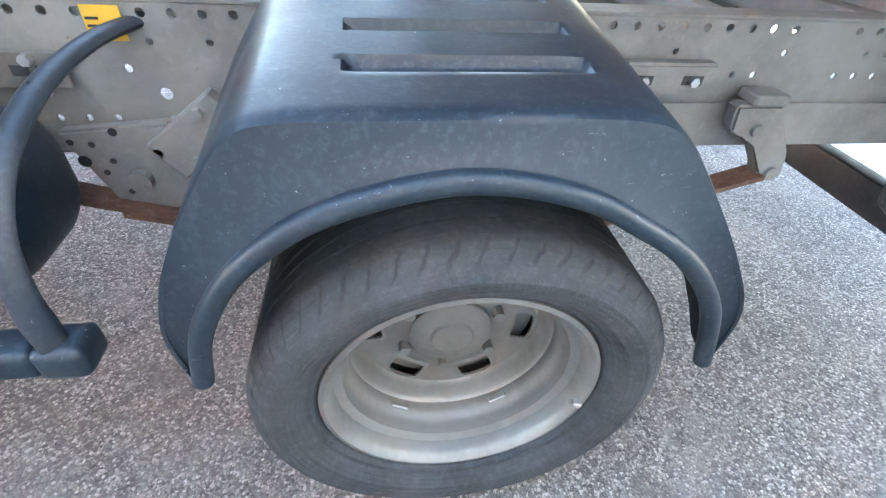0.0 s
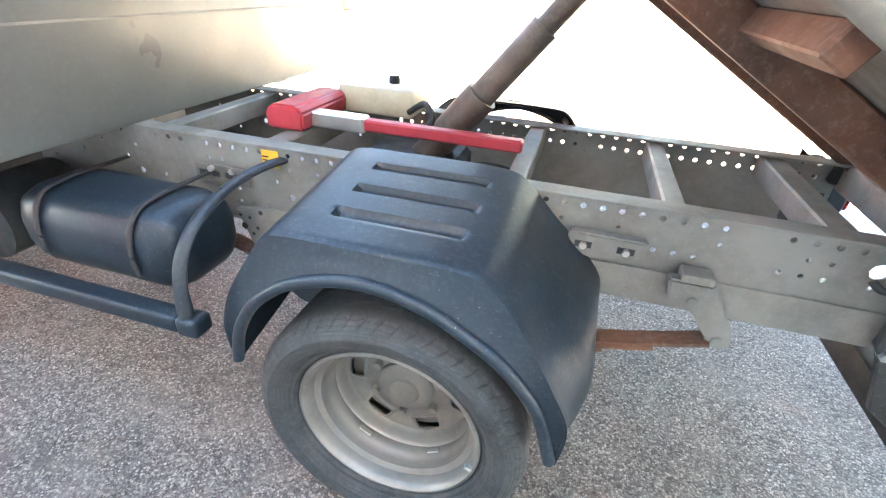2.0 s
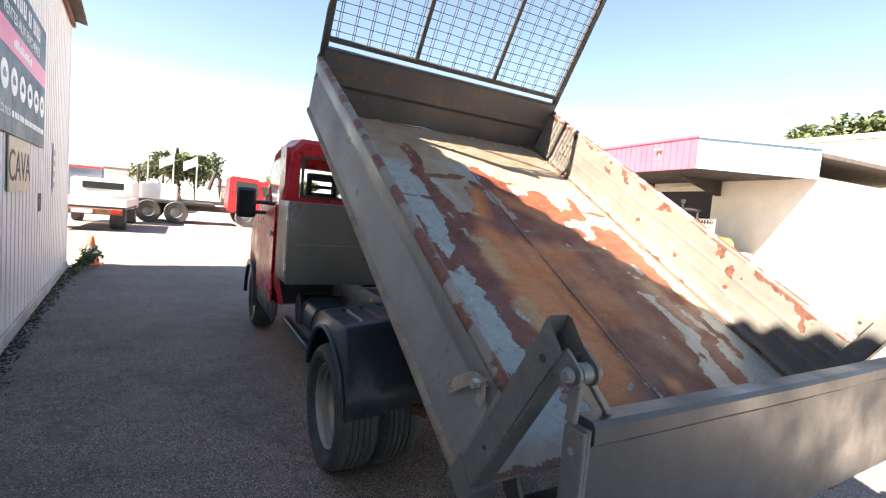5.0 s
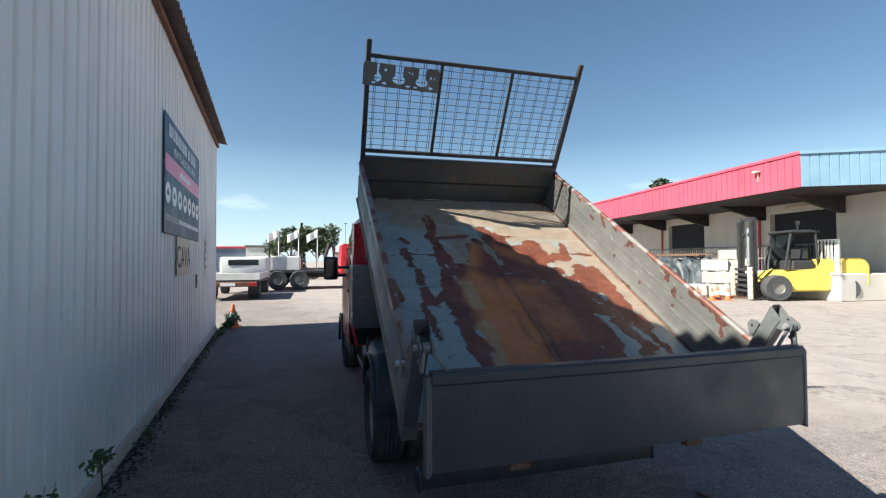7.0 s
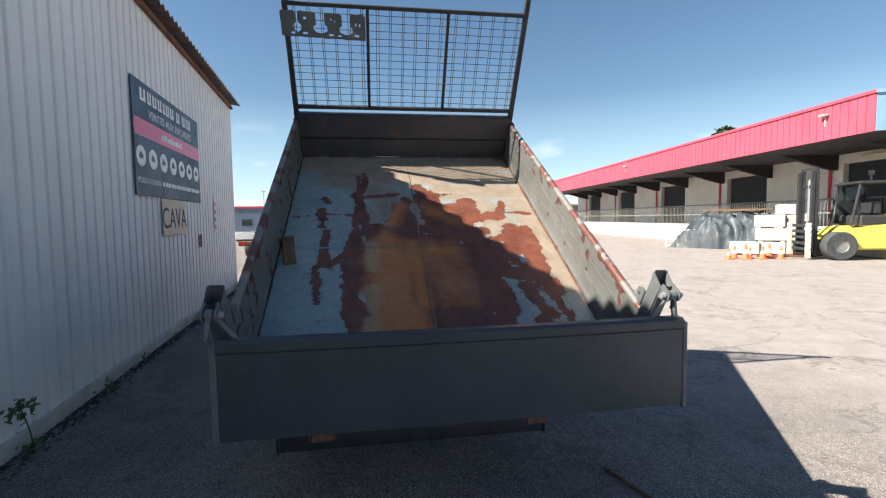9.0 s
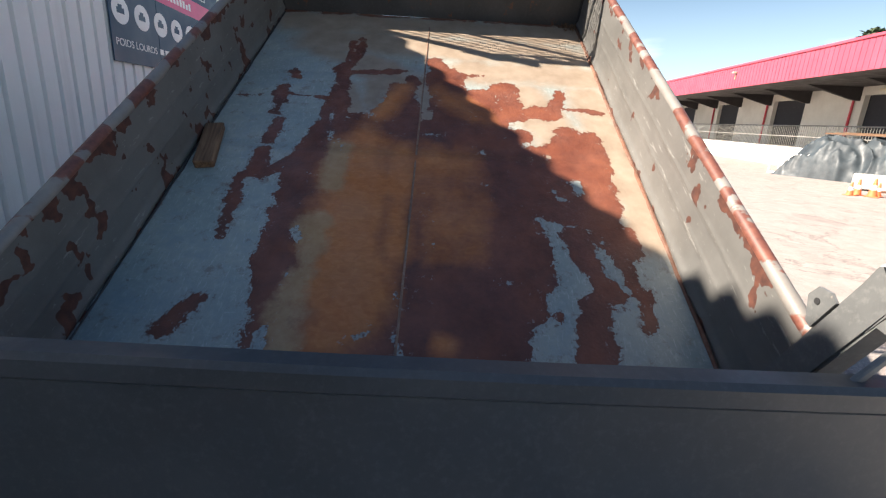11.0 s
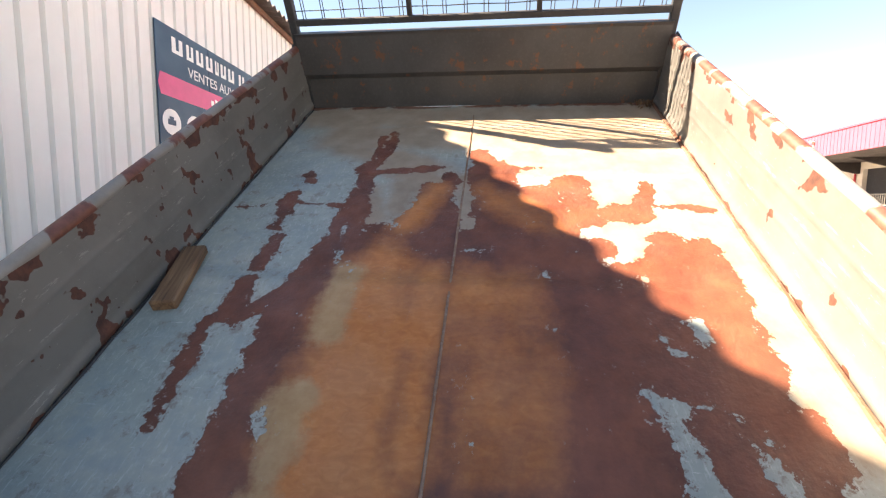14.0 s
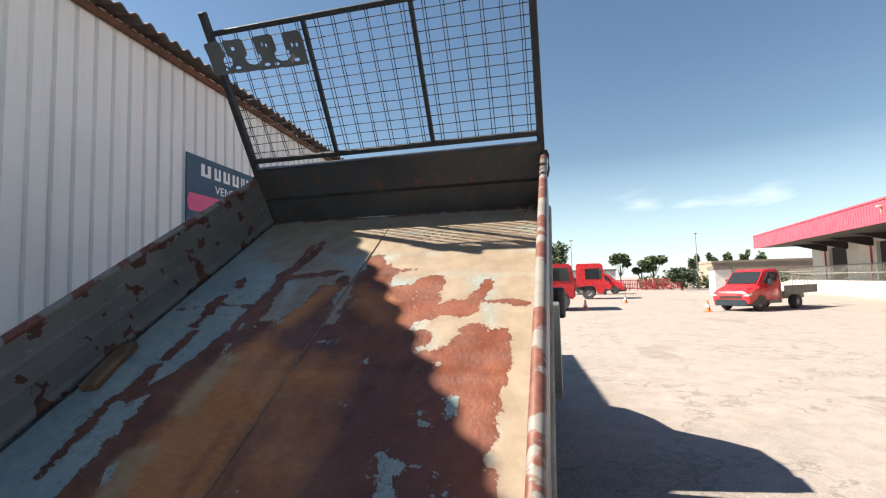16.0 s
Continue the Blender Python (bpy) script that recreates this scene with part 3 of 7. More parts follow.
# strokes of rust: from (u, v) to (u, v), half-width
RUST_LEFT = [(1.77, 0.49, 1.53, 0.5, 0.028), (1.51, 0.49, 1.26, 0.48, 0.04), (1.22, 0.48, 1.05, 0.44, 0.055), (1.05, 0.46, 0.84, 0.46, 0.065), (0.82, 0.47, 0.64, 0.47, 0.06), (0.61, 0.48, 0.43, 0.49, 0.065), (0.42, 0.49, 0.31, 0.51, 0.055), (0.3, 0.51, 0.22, 0.51, 0.025), (0.23, 0.51, 0.23, 0.51, 0.03), (0.2, 0.49, 0.14, 0.49, 0.028), (0.08, 0.6, 0.09, 0.65, 0.022), (1.67, 0.23, 1.43, 0.24, 0.03), (1.34, 0.28, 1.18, 0.28, 0.03), (1.12, 0.28, 0.95, 0.28, 0.035), (0.94, 0.24, 0.78, 0.25, 0.03), (0.74, 0.25, 0.59, 0.27, 0.018), (0.94, 0.32, 1.07, 0.41, 0.025), (0.28, 0.28, 0.18, 0.23, 0.034)]
RUST_MIDDLE = [(1.56, 0.02, 1.57, 0.14, 0.01), (1.61, 0.2, 1.58, 0.5, 0.016), (1.87, 0.52, 1.91, 0.85, 0.016), (2.24, 0.5, 1.95, 0.5, 0.018), (1.84, 0.23, 1.78, 0.28, 0.025), (1.35, 0.56, 1.38, 0.89, 0.045), (1.4, 1.03, 1.35, 1.44, 0.035), (1.85, 0.87, 1.47, 0.91, 0.035), (0.29, 0.91, 0.18, 0.88, 0.045), (0.16, 0.88, 0.09, 0.73, 0.06), (0.14, 0.91, 0.08, 0.79, 0.05), (0.1, 0.7, 0.07, 0.68, 0.02)]
RUST_RIGHT = [(0.48, 1, 0.48, 1.35, 0.07), (0.37, 1, 0.34, 1.32, 0.095), (0.26, 1, 0.24, 1.29, 0.085), (0.19, 1.02, 0.17, 1.29, 0.075), (0.11, 1.05, 0.1, 1.29, 0.05), (1.18, 1.38, 0.82, 1.36, 0.06), (0.81, 1.37, 0.57, 1.38, 0.06), (0.57, 1.38, 0.42, 1.4, 0.05), (0.33, 1.37, 0.29, 1.4, 0.025), (0.3, 1.46, 0.29, 1.46, 0.018), (1.2, 1.49, 0.93, 1.58, 0.05), (0.85, 1.46, 0.77, 1.67, 0.065), (0.79, 1.66, 0.62, 1.73, 0.05), (0.59, 1.73, 0.45, 1.75, 0.03), (0.68, 1.58, 0.56, 1.61, 0.055), (0.54, 1.61, 0.4, 1.66, 0.045), (0.42, 1.76, 0.34, 1.77, 0.022), (0.35, 1.59, 0.15, 1.55, 0.055), (0.41, 1.78, 0.26, 1.76, 0.022)]
RUST_UPPER = [(1.9, 0.49, 1.38, 0.56, 0.042), (1.86, 0.55, 1.89, 0.81, 0.017), (2.2, 0.57, 1.9, 0.51, 0.027), (1.71, 0.83, 1.38, 0.89, 0.067), (1.87, 1.05, 1.46, 1.11, 0.097), (1.65, 1.25, 1.39, 1.29, 0.098), (2.04, 0.99, 1.87, 1.07, 0.053), (1.9, 1.12, 1.9, 1.26, 0.024), (1.76, 1.38, 1.52, 1.42, 0.072), (1.54, 1.5, 1.54, 1.61, 0.06), (1.75, 1.67, 1.51, 1.62, 0.034), (1.6, 1.64, 1.57, 1.88, 0.018), (1.34, 1.66, 1.08, 1.61, 0.08), (1.31, 1.75, 1.03, 1.73, 0.081), (1.01, 1.74, 0.82, 1.73, 0.072), (2.29, 0.55, 2.16, 0.55, 0.023)]
OCHRE = [(1.21, 0.71, 0.85, 0.73, 0.12), (0.85, 0.73, 0.58, 0.72, 0.14), (0.56, 0.73, 0.38, 0.72, 0.13), (0.46, 0.78, 0.27, 0.78, 0.13), (1.16, 0.87, 0.55, 0.91, 0.06), (0.31, 0.84, 0.19, 0.73, 0.09), (1.72, 0.83, 1.46, 0.75, 0.05), (0.18, 1.09, 0.18, 1.09, 0.03), (1.03, 0.61, 0.9, 0.61, 0.05)]
OCHRE_DULL = [(1.15, 1.02, 0.58, 1.07, 0.11), (1.14, 1.17, 0.59, 1.17, 0.12), (0.88, 0.94, 0.6, 0.95, 0.06), (1.72, 1.03, 1.44, 1.26, 0.08)]
PALE = [(0.69, 0.58, 0.57, 0.59, 0.03), (0.5, 0.6, 0.36, 0.59, 0.05), (0.33, 0.6, 0.24, 0.59, 0.05), (0.66, 0.54, 0.55, 0.57, 0.03), (0.42, 0.58, 0.29, 0.58, 0.05), (0.27, 0.57, 0.15, 0.6, 0.06), (1.15, 0.58, 0.94, 0.6, 0.03), (1.161, 0.607, 0.915, 0.61, 0.064), (0.696, 0.597, 0.546, 0.611, 0.055)]
# tan tone of the paint; right-hand strokes also hold the sun's warm tint
TAN = [(1.7, 0.56, 1.48, 0.62, 0.06), (1.74, 0.68, 1.57, 0.69, 0.06), (2.5, 0.12, 2.5, 1.82, 0.16), (2.25, 0.3, 2.2, 1.8, 0.16), (2.1, 0.33, 2.03, 0.47, 0.06), (2.0, 0.62, 1.75, 0.84, 0.12), (1.95, 1.2, 1.95, 1.85, 0.14), (1.73, 1.83, 0.7, 1.9, 0.13), (1.72, 1.47, 1.23, 1.65, 0.14), (0.0, 0.05, 0.0, 1.88, 0.06), (1.8, 0.95, 1.4, 0.98, 0.05)]
SOAKED = [(1.15, 0.54, 0.79, 0.58, 0.09), (1.05, 0.57, 0.63, 0.63, 0.1), (0.63, 0.65, 0.39, 0.64, 0.11), (0.44, 0.65, 0.26, 0.64, 0.11), (1.16, 0.77, 0.46, 0.8, 0.14), (1.17, 0.91, 0.55, 0.92, 0.12), (0.54, 0.86, 0.29, 0.83, 0.1), (1.18, 1.08, 0.55, 1.2, 0.16), (1.18, 1.34, 0.56, 1.3, 0.1), (1.26, 0.62, 1.26, 1.35, 0.06), (0.81, 1.35, 0.46, 1.39, 0.1), (0.5, 0.67, 0.19, 0.62, 0.08), (1.4, 0.62, 1.45, 0.87, 0.05), (1.34, 0.58, 1.35, 1.02, 0.07), (1.35, 1.02, 1.34, 1.43, 0.07), (1.17, 1.4, 0.85, 1.46, 0.097), (0.84, 1.67, 0.63, 1.75, 0.079), (0.83, 1.45, 0.77, 1.62, 0.068), (1.22, 1.49, 1.22, 1.6, 0.046)]        # the middle, rusty all over

bm = B()
NU, NV = 178, 130
lay_r = bm.verts.layers.float.new("rust")
lay_o = bm.verts.layers.float.new("ochre")
lay_p = bm.verts.layers.float.new("pale")
lay_t = bm.verts.layers.float.new("tan")
grid = []
for i in range(NU + 1):
    row = []
    for j in range(NV + 1):
        u, v = U0 + (U1 - U0) * i / NU, V0 + (V1 - V0) * j / NV
        h = 0.004 * noise.noise((u * 2.2, v * 2.2, 3.0)) - 0.007 * math.exp(-((u - 1.2) / 0.05) ** 2) + 0.006 * math.exp(-((u - 1.11) / 0.03) ** 2)
        h -= 0.004 * math.exp(-((u - 1.86) / 0.03) ** 2) + 0.005 * math.exp(-((u - 0.45) / 0.03) ** 2) * smooth01(0.4, 0.6, v) * (1 - smooth01(0.9, 1.0, v))
        q = bm.verts.new((u, -v, h))
        r = max([blob(q, u, v, 0.09) for q in (RUST_LEFT, RUST_MIDDLE, RUST_RIGHT, RUST_UPPER)] + [blob(OCHRE, u, v, 0.2), blob(SOAKED, u, v, 0.12)])
        r = max(r * 0.98, 0.75 * (1 - smooth01(0.0, 0.05, u - U0)), 0.62 * smooth01(U1 - 0.07, U1 - 0.01, u), 0.5 * (1 - smooth01(0.0, 0.035, min(v - V0, V1 - v))))
        weld = math.exp(-((v - 0.945) / 0.008) ** 2) if u < 0.9 else 0.0
        q[lay_r] = max(0.02, r - 0.3 * weld * smooth01(0.30, 0.05, u))
        q[lay_o] = max(blob(OCHRE, u, v, 0.20), 0.52 * blob(OCHRE_DULL, u, v, 0.16))
        q[lay_p] = blob(PALE, u, v, 0.12)
        q[lay_t] = blob(TAN, u, v, 0.25)
        row.append(q)
    grid.append(row)
for i in range(NU):
    for j in range(NV):
        bm.faces.new((grid[i][j], grid[i][j + 1], grid[i + 1][j + 1], grid[i + 1][j]))
bed = part("tipper_bed", bm, M['bed'], lorry, "rusty steel tipper bed floor with worn grey-blue paint", True, BEDM)

bm = B()
bb(bm, U0 + 0.004, U1, V0, V1, -0.03, -0.012)
part("floor_plate", bm, M['edge_rust'], bed)
M['weld'] = worn("rusty_weld", (0.24, 0.15, 0.105), (0.12, 0.055, 0.035), (0.42, 0.40, 0.36), rough=0.6, scale=9.0, bump=0.4)
bm = B()
tube(bm, [(u, -0.945, 0.002) for u in [U0 + 0.02 + k * 0.09 for k in range(29)]], 0.0042, 6, 0.7)
part("weld_seam", bm, M['weld'], bed)
for v in (0.46, 1.16):          # long bearers under the bed
    bm = B()
    bb(bm, 0.05, U1, v - 0.035, v + 0.035, -0.125, -0.032, 0.006)
    part("bearer", bm, M['rustbar'], bed)
for k in range(6):
    bm = B()
    u = 0.25 + 0.4 * k
    bb(bm, u, u + 0.05, V0 + 0.03, V1 - 0.03, -0.085, -0.032, 0.004)
    part("cross_bearer", bm, M['rustbar'], bed)


def side_wall(outer, inner, sgn, name):
    """A side wall: pressed sheet outside, paint-chipped sheet inside, a pipe on top and a round rim below."""
    h = 0.335
    bm = B()
    chip = bm.verts.layers.float.new("chip")
    rows = []
    for i in range(97):
        u = 0.035 + (U1 - 0.035) * i / 96
        row = []
        for w in [k * h / 42 for k in range(43)]:
            fold = 0.0028 * math.exp(-((w - 0.225) / 0.007) ** 2) + 0.0028 * math.exp(-((w - 0.135) / 0.008) ** 2) + 0.010 * math.exp(-((w - 0.02) / 0.02) ** 2)
            dent = 0.006 * noise.noise((u * 3.0, w * 5.0, sgn * 4.0))
            q = bm.verts.new((u, -(inner - sgn * (fold + dent)), w))
            q[chip] = (0.04 if sgn > 0 else 0.24) + 0.42 * smooth01(h - 0.08, h, w) + (0.66 if sgn > 0 else 0.34) * (1 - smooth01(0.0, 0.035, w)) + 0.16 * math.exp(-((u - 0.72) / 0.08) ** 2 - ((w - 0.14) / 0.07) ** 2) + 0.2 * math.exp(-((u - 1.45) / 0.05) ** 2 - ((w - 0.1) / 0.1) ** 2)
            row.append(q)
        rows.append(row)
    for a, b in zip(rows, rows[1:]):
        for k in range(42):
            bm.faces.new((a[k], a[k + 1], b[k + 1], b[k]))
    wall = part(name, bm, M['side_in'], bed, "grey side wall with rust chips along its top", True)
    bm = B()                # open joint at the foot: black bead on the left, rusty on the right
    foot = inner - sgn * 0.0125
    tube(bm, [(u, -(foot + 0.003 * noise.noise((u * 9.0, sgn * 3.0, 1.0))), 0.002) for u in [0.04 + k * 0.0508 for k in range(52)]], [(0.0050 if sgn < 0 else 0.0085) + 0.0034 * noise.noise((k * 1.7, sgn * 5.0, 0.3)) for k in range(52)], 6, 0.8)
    part("foot_joint", bm, M['black_steel'] if sgn < 0 else M['rustbar'], wall)
    bm = B()
    rows = []
    for i in range(49):
        u = 0.035 + (U1 - 0.035) * i / 48
        row = []
        for w, d in ((-0.035, 0.0), (-0.02, 0.0), (0.0, 0.004), (0.215, 0.004), (0.23, 0.012), (0.25, 0.012), (0.265, 0.004), (h - 0.012, 0.002)):
            row.append(bm.verts.new((u, -(outer - sgn * d + 0.002 * noise.noise((u * 2.5, w * 6, 9.0))), w)))
        rows.append(row)
    for a, b in zip(rows, rows[1:]):
        for k in range(7):
            bm.faces.new((a[k], a[k + 1], b[k + 1], b[k]))
    part("outer_sheet", bm, M['grey'], wall, "", True)
    bm = B()
    rod(bm, (0.035, -(inner + outer) / 2, h), (U1 + 0.01, -(inner + outer) / 2, h), 0.021, 14)
    part("top_pipe", bm, M['edge_pipe'], wall, "", True)
    bm = B()
    c = (inner + outer) / 2
    tube(bm, [(0.04 + (U1 - 0.04) * k / 24, -c, -0.022) for k in range(25)], 0.03, 12, 0.9)
    part("bottom_rim", bm, M['edge_rust'], wall, "", True)
    bm = B()
    bb(bm, 0.03, 0.05, min(inner, outer), max(inner, outer), -0.04, h + 0.004, 0.003)
    part("end_cap", bm, M['grey'], wall)
    return wall


def chipped_pipe():
    m = Mat("chipped_pipe_paint", 0.5)
    mask = m.ramp(m.noise(7.0, 5, 0.55, (1.0, 0.5, 0.5)), (0.495, 0.0), (0.52, 1.0))
    m.color(m.mix(mask, m.ramp(m.noise(9, 6, 0.7), (0.35, (0.15, 0.14, 0.13)), (0.65, (0.21, 0.195, 0.18))), m.ramp(m.noise(40, 4), (0.3, (0.085, 0.028, 0.022)), (0.7, (0.17, 0.062, 0.042)))))
    m.bump(mask, 0.3, 0.003)
    return m.m


M['edge_pipe'] = chipped_pipe()
side_wall(V0 - 0.035, V0 + 0.005, -1, "side_wall")
side_wall(V1 + 0.035, V1 - 0.005, 1, "side_wall")

M['mid_grey'] = worn("worn_mid_grey_paint", (0.135, 0.14, 0.14), (0.09, 0.094, 0.096), (0.25, 0.25, 0.24), rough=0.45, scale=3.0, chips=(0.28, 0.25, 0.22))
# the solid headboard with the mesh screen on it
bm = B()
prof = [(0.0, 0.0), (0.0, 0.17), (-0.022, 0.20), (-0.022, 0.40), (-0.030, 0.418), (0.026, 0.418), (0.026, 0.0)]
prism(bm, [(U1 + a, b) for a, b in prof], -V1, -V0, 'y')
headboard = part("headboard", bm, M['dark_grey'], bed, "dark grey steel headboard with rust spots")
for v in (V0 - 0.002, V1 + 0.002):
    bm = B()
    bb(bm, U1 - 0.012, U1 + 0.03, v - 0.021, v + 0.021, 0.0, 1.41, 0.004)
    part("screen_post", bm, M['black_steel'], headboard)
for v in (0.61, 1.275):
    bm = B()
    bb(bm, U1 - 0.006, U1 + 0.02, v - 0.013, v + 0.013, 0.48, 1.275, 0.003)
    part("screen_mullion", bm, M['black_steel'], headboard)
for w in (0.468, 1.285):
    bm = B()
    bb(bm, U1 - 0.012, U1 + 0.024, V0 + 0.018, V1 - 0.018, w - 0.016, w + 0.016, 0.004)
    part("screen_rail", bm, M['black_steel'], headboard)
wr = random.Random(11)
for k in range(13):
    w = 0.525 + k * 0.0585
    bm = B()
    tube(bm, [(U1 + 0.006 + wr.uniform(-0.002, 0.002), -(V0 + 0.02 + (V1 - V0 - 0.04) * j / 12), w + wr.uniform(-0.003, 0.003)) for j in range(13)], 0.0026, 5)
    part("screen_wire", bm, M['black_steel'], headboard)
for p in range(3):
    for k in range(6):
        for d in (-0.009, 0.009):
            v = V0 + p * 0.655 + 0.065 + k * 0.106 + d
            bm = B()
            a, b = wr.uniform(-0.004, 0.004), wr.uniform(-0.004, 0.004)
            rod(bm, (U1 + 0.011, -(v + a), 0.475), (U1 + 0.011, -(v + b), 1.28), 0.0026, 5)
            part("screen_wire", bm, M['black_steel'], headboard)
# the cut-out plate on the screen: four tabs that rise from a scalloped strip with oval holes
TABS = ((-0.07, 0.045), (0.062, 0.20), (0.268, 0.404), (0.468, 0.588))


def in_plate(v, w):
    """Whether the plate has metal at (v, w)."""
    w += 0.025 * (v - 0.1)                     # it hangs a little askew
    if not (-0.072 < v < 0.592 and 1.046 < w < 1.238):
        return False
    for c, hw, hh, wc in ((0.112, 0.022, 0.008, 1.076), (0.02, 0.018, 0.008, 1.074), (0.316, 0.022, 0.008, 1.074), (0.384, 0.016, 0.008, 1.070), (0.522, 0.020, 0.009, 1.080)):
        if ((v - c) / hw) ** 2 + ((w - wc) / hh) ** 2 < 1:
            return False
    for a, b in ((0.11, 1.188), (0.122, 1.188), (0.32, 1.188), (0.345, 1.18), (0.515, 1.165), (0.545, 1.16)):
        if abs(v - a) < 0.006 and abs(w - b) < 0.010:
            return False
    for (a, b), (c, d) in zip(TABS, TABS[1:]):          # round notches between the tabs
        m, r = (b + c) / 2, (c - b) / 2 + 0.022
        if ((v - m) / r) ** 2 + ((w - 1.118) / 0.034) ** 2 < 1:
            return False
        if b < v < c and w > 1.118:
            return False
    for a, b in TABS:                           # rounded shoulders
        for e, s_ in ((a, 1), (b, -1)):
            dv, dw = (v - e) * s_, 1.238 - w
            if 0 <= dv < 0.02 and dw < 0.02 and math.hypot(0.02 - dv, 0.02 - dw) > 0.02:
                return False
    return True


bm = B()
corner = {}


def plate_vert(i, j):
    if (i, j) not in corner:
        corner[i, j] = bm.verts.new((U1 - 0.020 - 0.012 * smooth01(1.15, 1.24, 1.02 + j * 0.004), 0.08 - i * 0.004, 1.02 + j * 0.004))
    return corner[i, j]


for i in range(172):
    for j in range(60):
        if in_plate(-0.08 + (i + 0.5) * 0.004, 1.02 + (j + 0.5) * 0.004):
            bm.faces.new((plate_vert(i, j), plate_vert(i + 1, j), plate_vert(i + 1, j + 1), plate_vert(i, j + 1)))
thicken(bm, 0.003)
part("cut_plate", bm, M['mid_grey'], headboard, "grey plate with four tabs and oval holes")
for v in (V0 - 0.03, V1 + 0.03):
    bm = B()
    tube(bm, [(U1 - 0.03, -v, 0.20), (U1 - 0.045, -v - 0.012, 0.26), (U1 - 0.035, -v - 0.012, 0.34), (U1 - 0.005, -v, 0.36)], 0.007, 8)
    part("hook", bm, M['black_steel'], headboard)

M['lever'] = worn("pale_worn_lever", (0.34, 0.31, 0.275), (0.22, 0.17, 0.13), rough=0.6, scale=12.0, chips=(0.16, 0.07, 0.045), cut=0.58)
# tail posts with their latch tabs, hanging brackets and levers
for side, v in ((-1, V0 - 0.006), (1, V1 + 0.006)):
    o, i = v + side * 0.034, v - side * 0.034
    bm = B()
    prism(bm, [(-0.048, 0.0), (0.036, 0.0), (0.036, 0.605), (-0.048, 0.575)], -max(o, i), -min(o, i), 'y')
    bm.normal_update()
    top = max(bm.faces, key=lambda f: f.calc_center_median().z)
    bmesh.ops.inset_individual(bm, faces=[top], thickness=0.006)      # the post is an open tube
    for q in top.verts:
        q.co.z -= 0.09
    bmesh.ops.bevel(bm, geom=[e for e in bm.edges if e.calc_length() > 0.4], offset=0.006, segments=2, affect='EDGES')
    post = part("tail_post", bm, M['mid_grey'], bed, "", True)
    bm = B()
    prism(bm, [(-0.06, -0.05), (0.045, -0.05), (0.045, 0.05), (-0.06, 0.03)], -max(o, i) - 0.004, -min(o, i) + 0.004, 'y')
    part("post_foot", bm, M['mid_grey'], post)
    bm = B()
    prism(bm, [(0.036, 0.385), (0.036, 0.475), (0.06, 0.48), (0.09, 0.465), (0.096, 0.43), (0.055, 0.385)], -(i + 0.006), -(i - 0.002), 'y')
    part("latch_tab", bm, M['mid_grey'], post)
    bm = B()
    rod(bm, (0.068, -(i + 0.0075), 0.44), (0.068, -(i - 0.0035), 0.44), 0.008, 12)
    part("bolt_hole", bm, M['ink'], post)
    bm = B()
    rod(bm, (-0.012, -(o + side * 0.002), 0.52), (-0.012, -(o - side * 0.004), 0.52), 0.010, 12)
    part("bolt_hole", bm, M['ink'], post)
    bm = B()
    rod(bm, (-0.012, -(o + side * 0.002), 0.17), (-0.012, -(o - side * 0.004), 0.17), 0.007, 12)
    part("bolt_hole", bm, M['ink'], post)
    # eye plates on the post's back and the pin through them
    for d in (-0.030, 0.022):
        bm = B()
        ring = [(-0.088 + 0.029 * math.cos(a), 0.556 + 0.029 * math.sin(a)) for a in [math.radians(80 + 16 * k) for k in range(13)]]
        prism(bm, [(-0.046, 0.588), *ring, (-0.046, 0.512)], -(v + d + 0.008), -(v + d), 'y')
        part("hinge_eye", bm, M['mid_grey'], post, "", True)
    bm = B()
    rod(bm, (-0.090, -(v - 0.048), 0.556), (-0.090, -(v + 0.048), 0.556), 0.012, 16)
    for e in (-1, 1):              # domed heads
        rod(bm, (-0.090, -(v + e * 0.036), 0.556), (-0.090, -(v + e * 0.050), 0.556), 0.018, 16, 0.012)
    part("hinge_pin", bm, M['grey'], post, "", True)
    # lever outside the side wall, curved and rusty at the edge
    bm = B()
    lp = spline([(0.066, 0.252), (0.072, 0.286), (0.092, 0.304), (0.114, 0.294), (0.138, 0.264), (0.160, 0.222), (0.181, 0.178), (0.192, 0.154)], 5)
    left, right = [], []
    for k, p in enumerate(lp):
        d = (lp[min(k + 1, len(lp) - 1)] - lp[max(k - 1, 0)]).normalized()
        wd = 0.013 + 0.005 * smooth01(6, 16, k)
        left.append((p.x - d.y * wd, p.y + d.x * wd))
        right.append((p.x + d.y * wd, p.y - d.x * wd))
    y0, y1 = sorted((-(o + side * 0.014), -(o + side * 0.021)))
    for k in range(len(lp) - 1):
        vs = [bm.verts.new((q[0], y, q[1])) for y in (y0, y1) for q in (left[k], left[k + 1], right[k + 1], right[k])]
        for f in ((0, 1, 2, 3), (7, 6, 5, 4), (0, 4, 5, 1), (2, 6, 7, 3), (0, 3, 7, 4), (1, 5, 6, 2)):
            bm.faces.new([vs[i] for i in f])
    bmesh.ops.remove_doubles(bm, verts=bm.verts[:], dist=0.0002)
    bmesh.ops.recalc_face_normals(bm, faces=bm.faces[:])
    lever = part("latch_lever", bm, M['lever'], bed, "pale worn flat latch lever with rusty edges")
    bm = B()
    rod(bm, (0.098, -(o - side * 0.02), 0.298), (0.098, -(o + side * 0.04), 0.298), 0.014, 6)
    part("lever_bolt", bm, M['chrome'], lever)

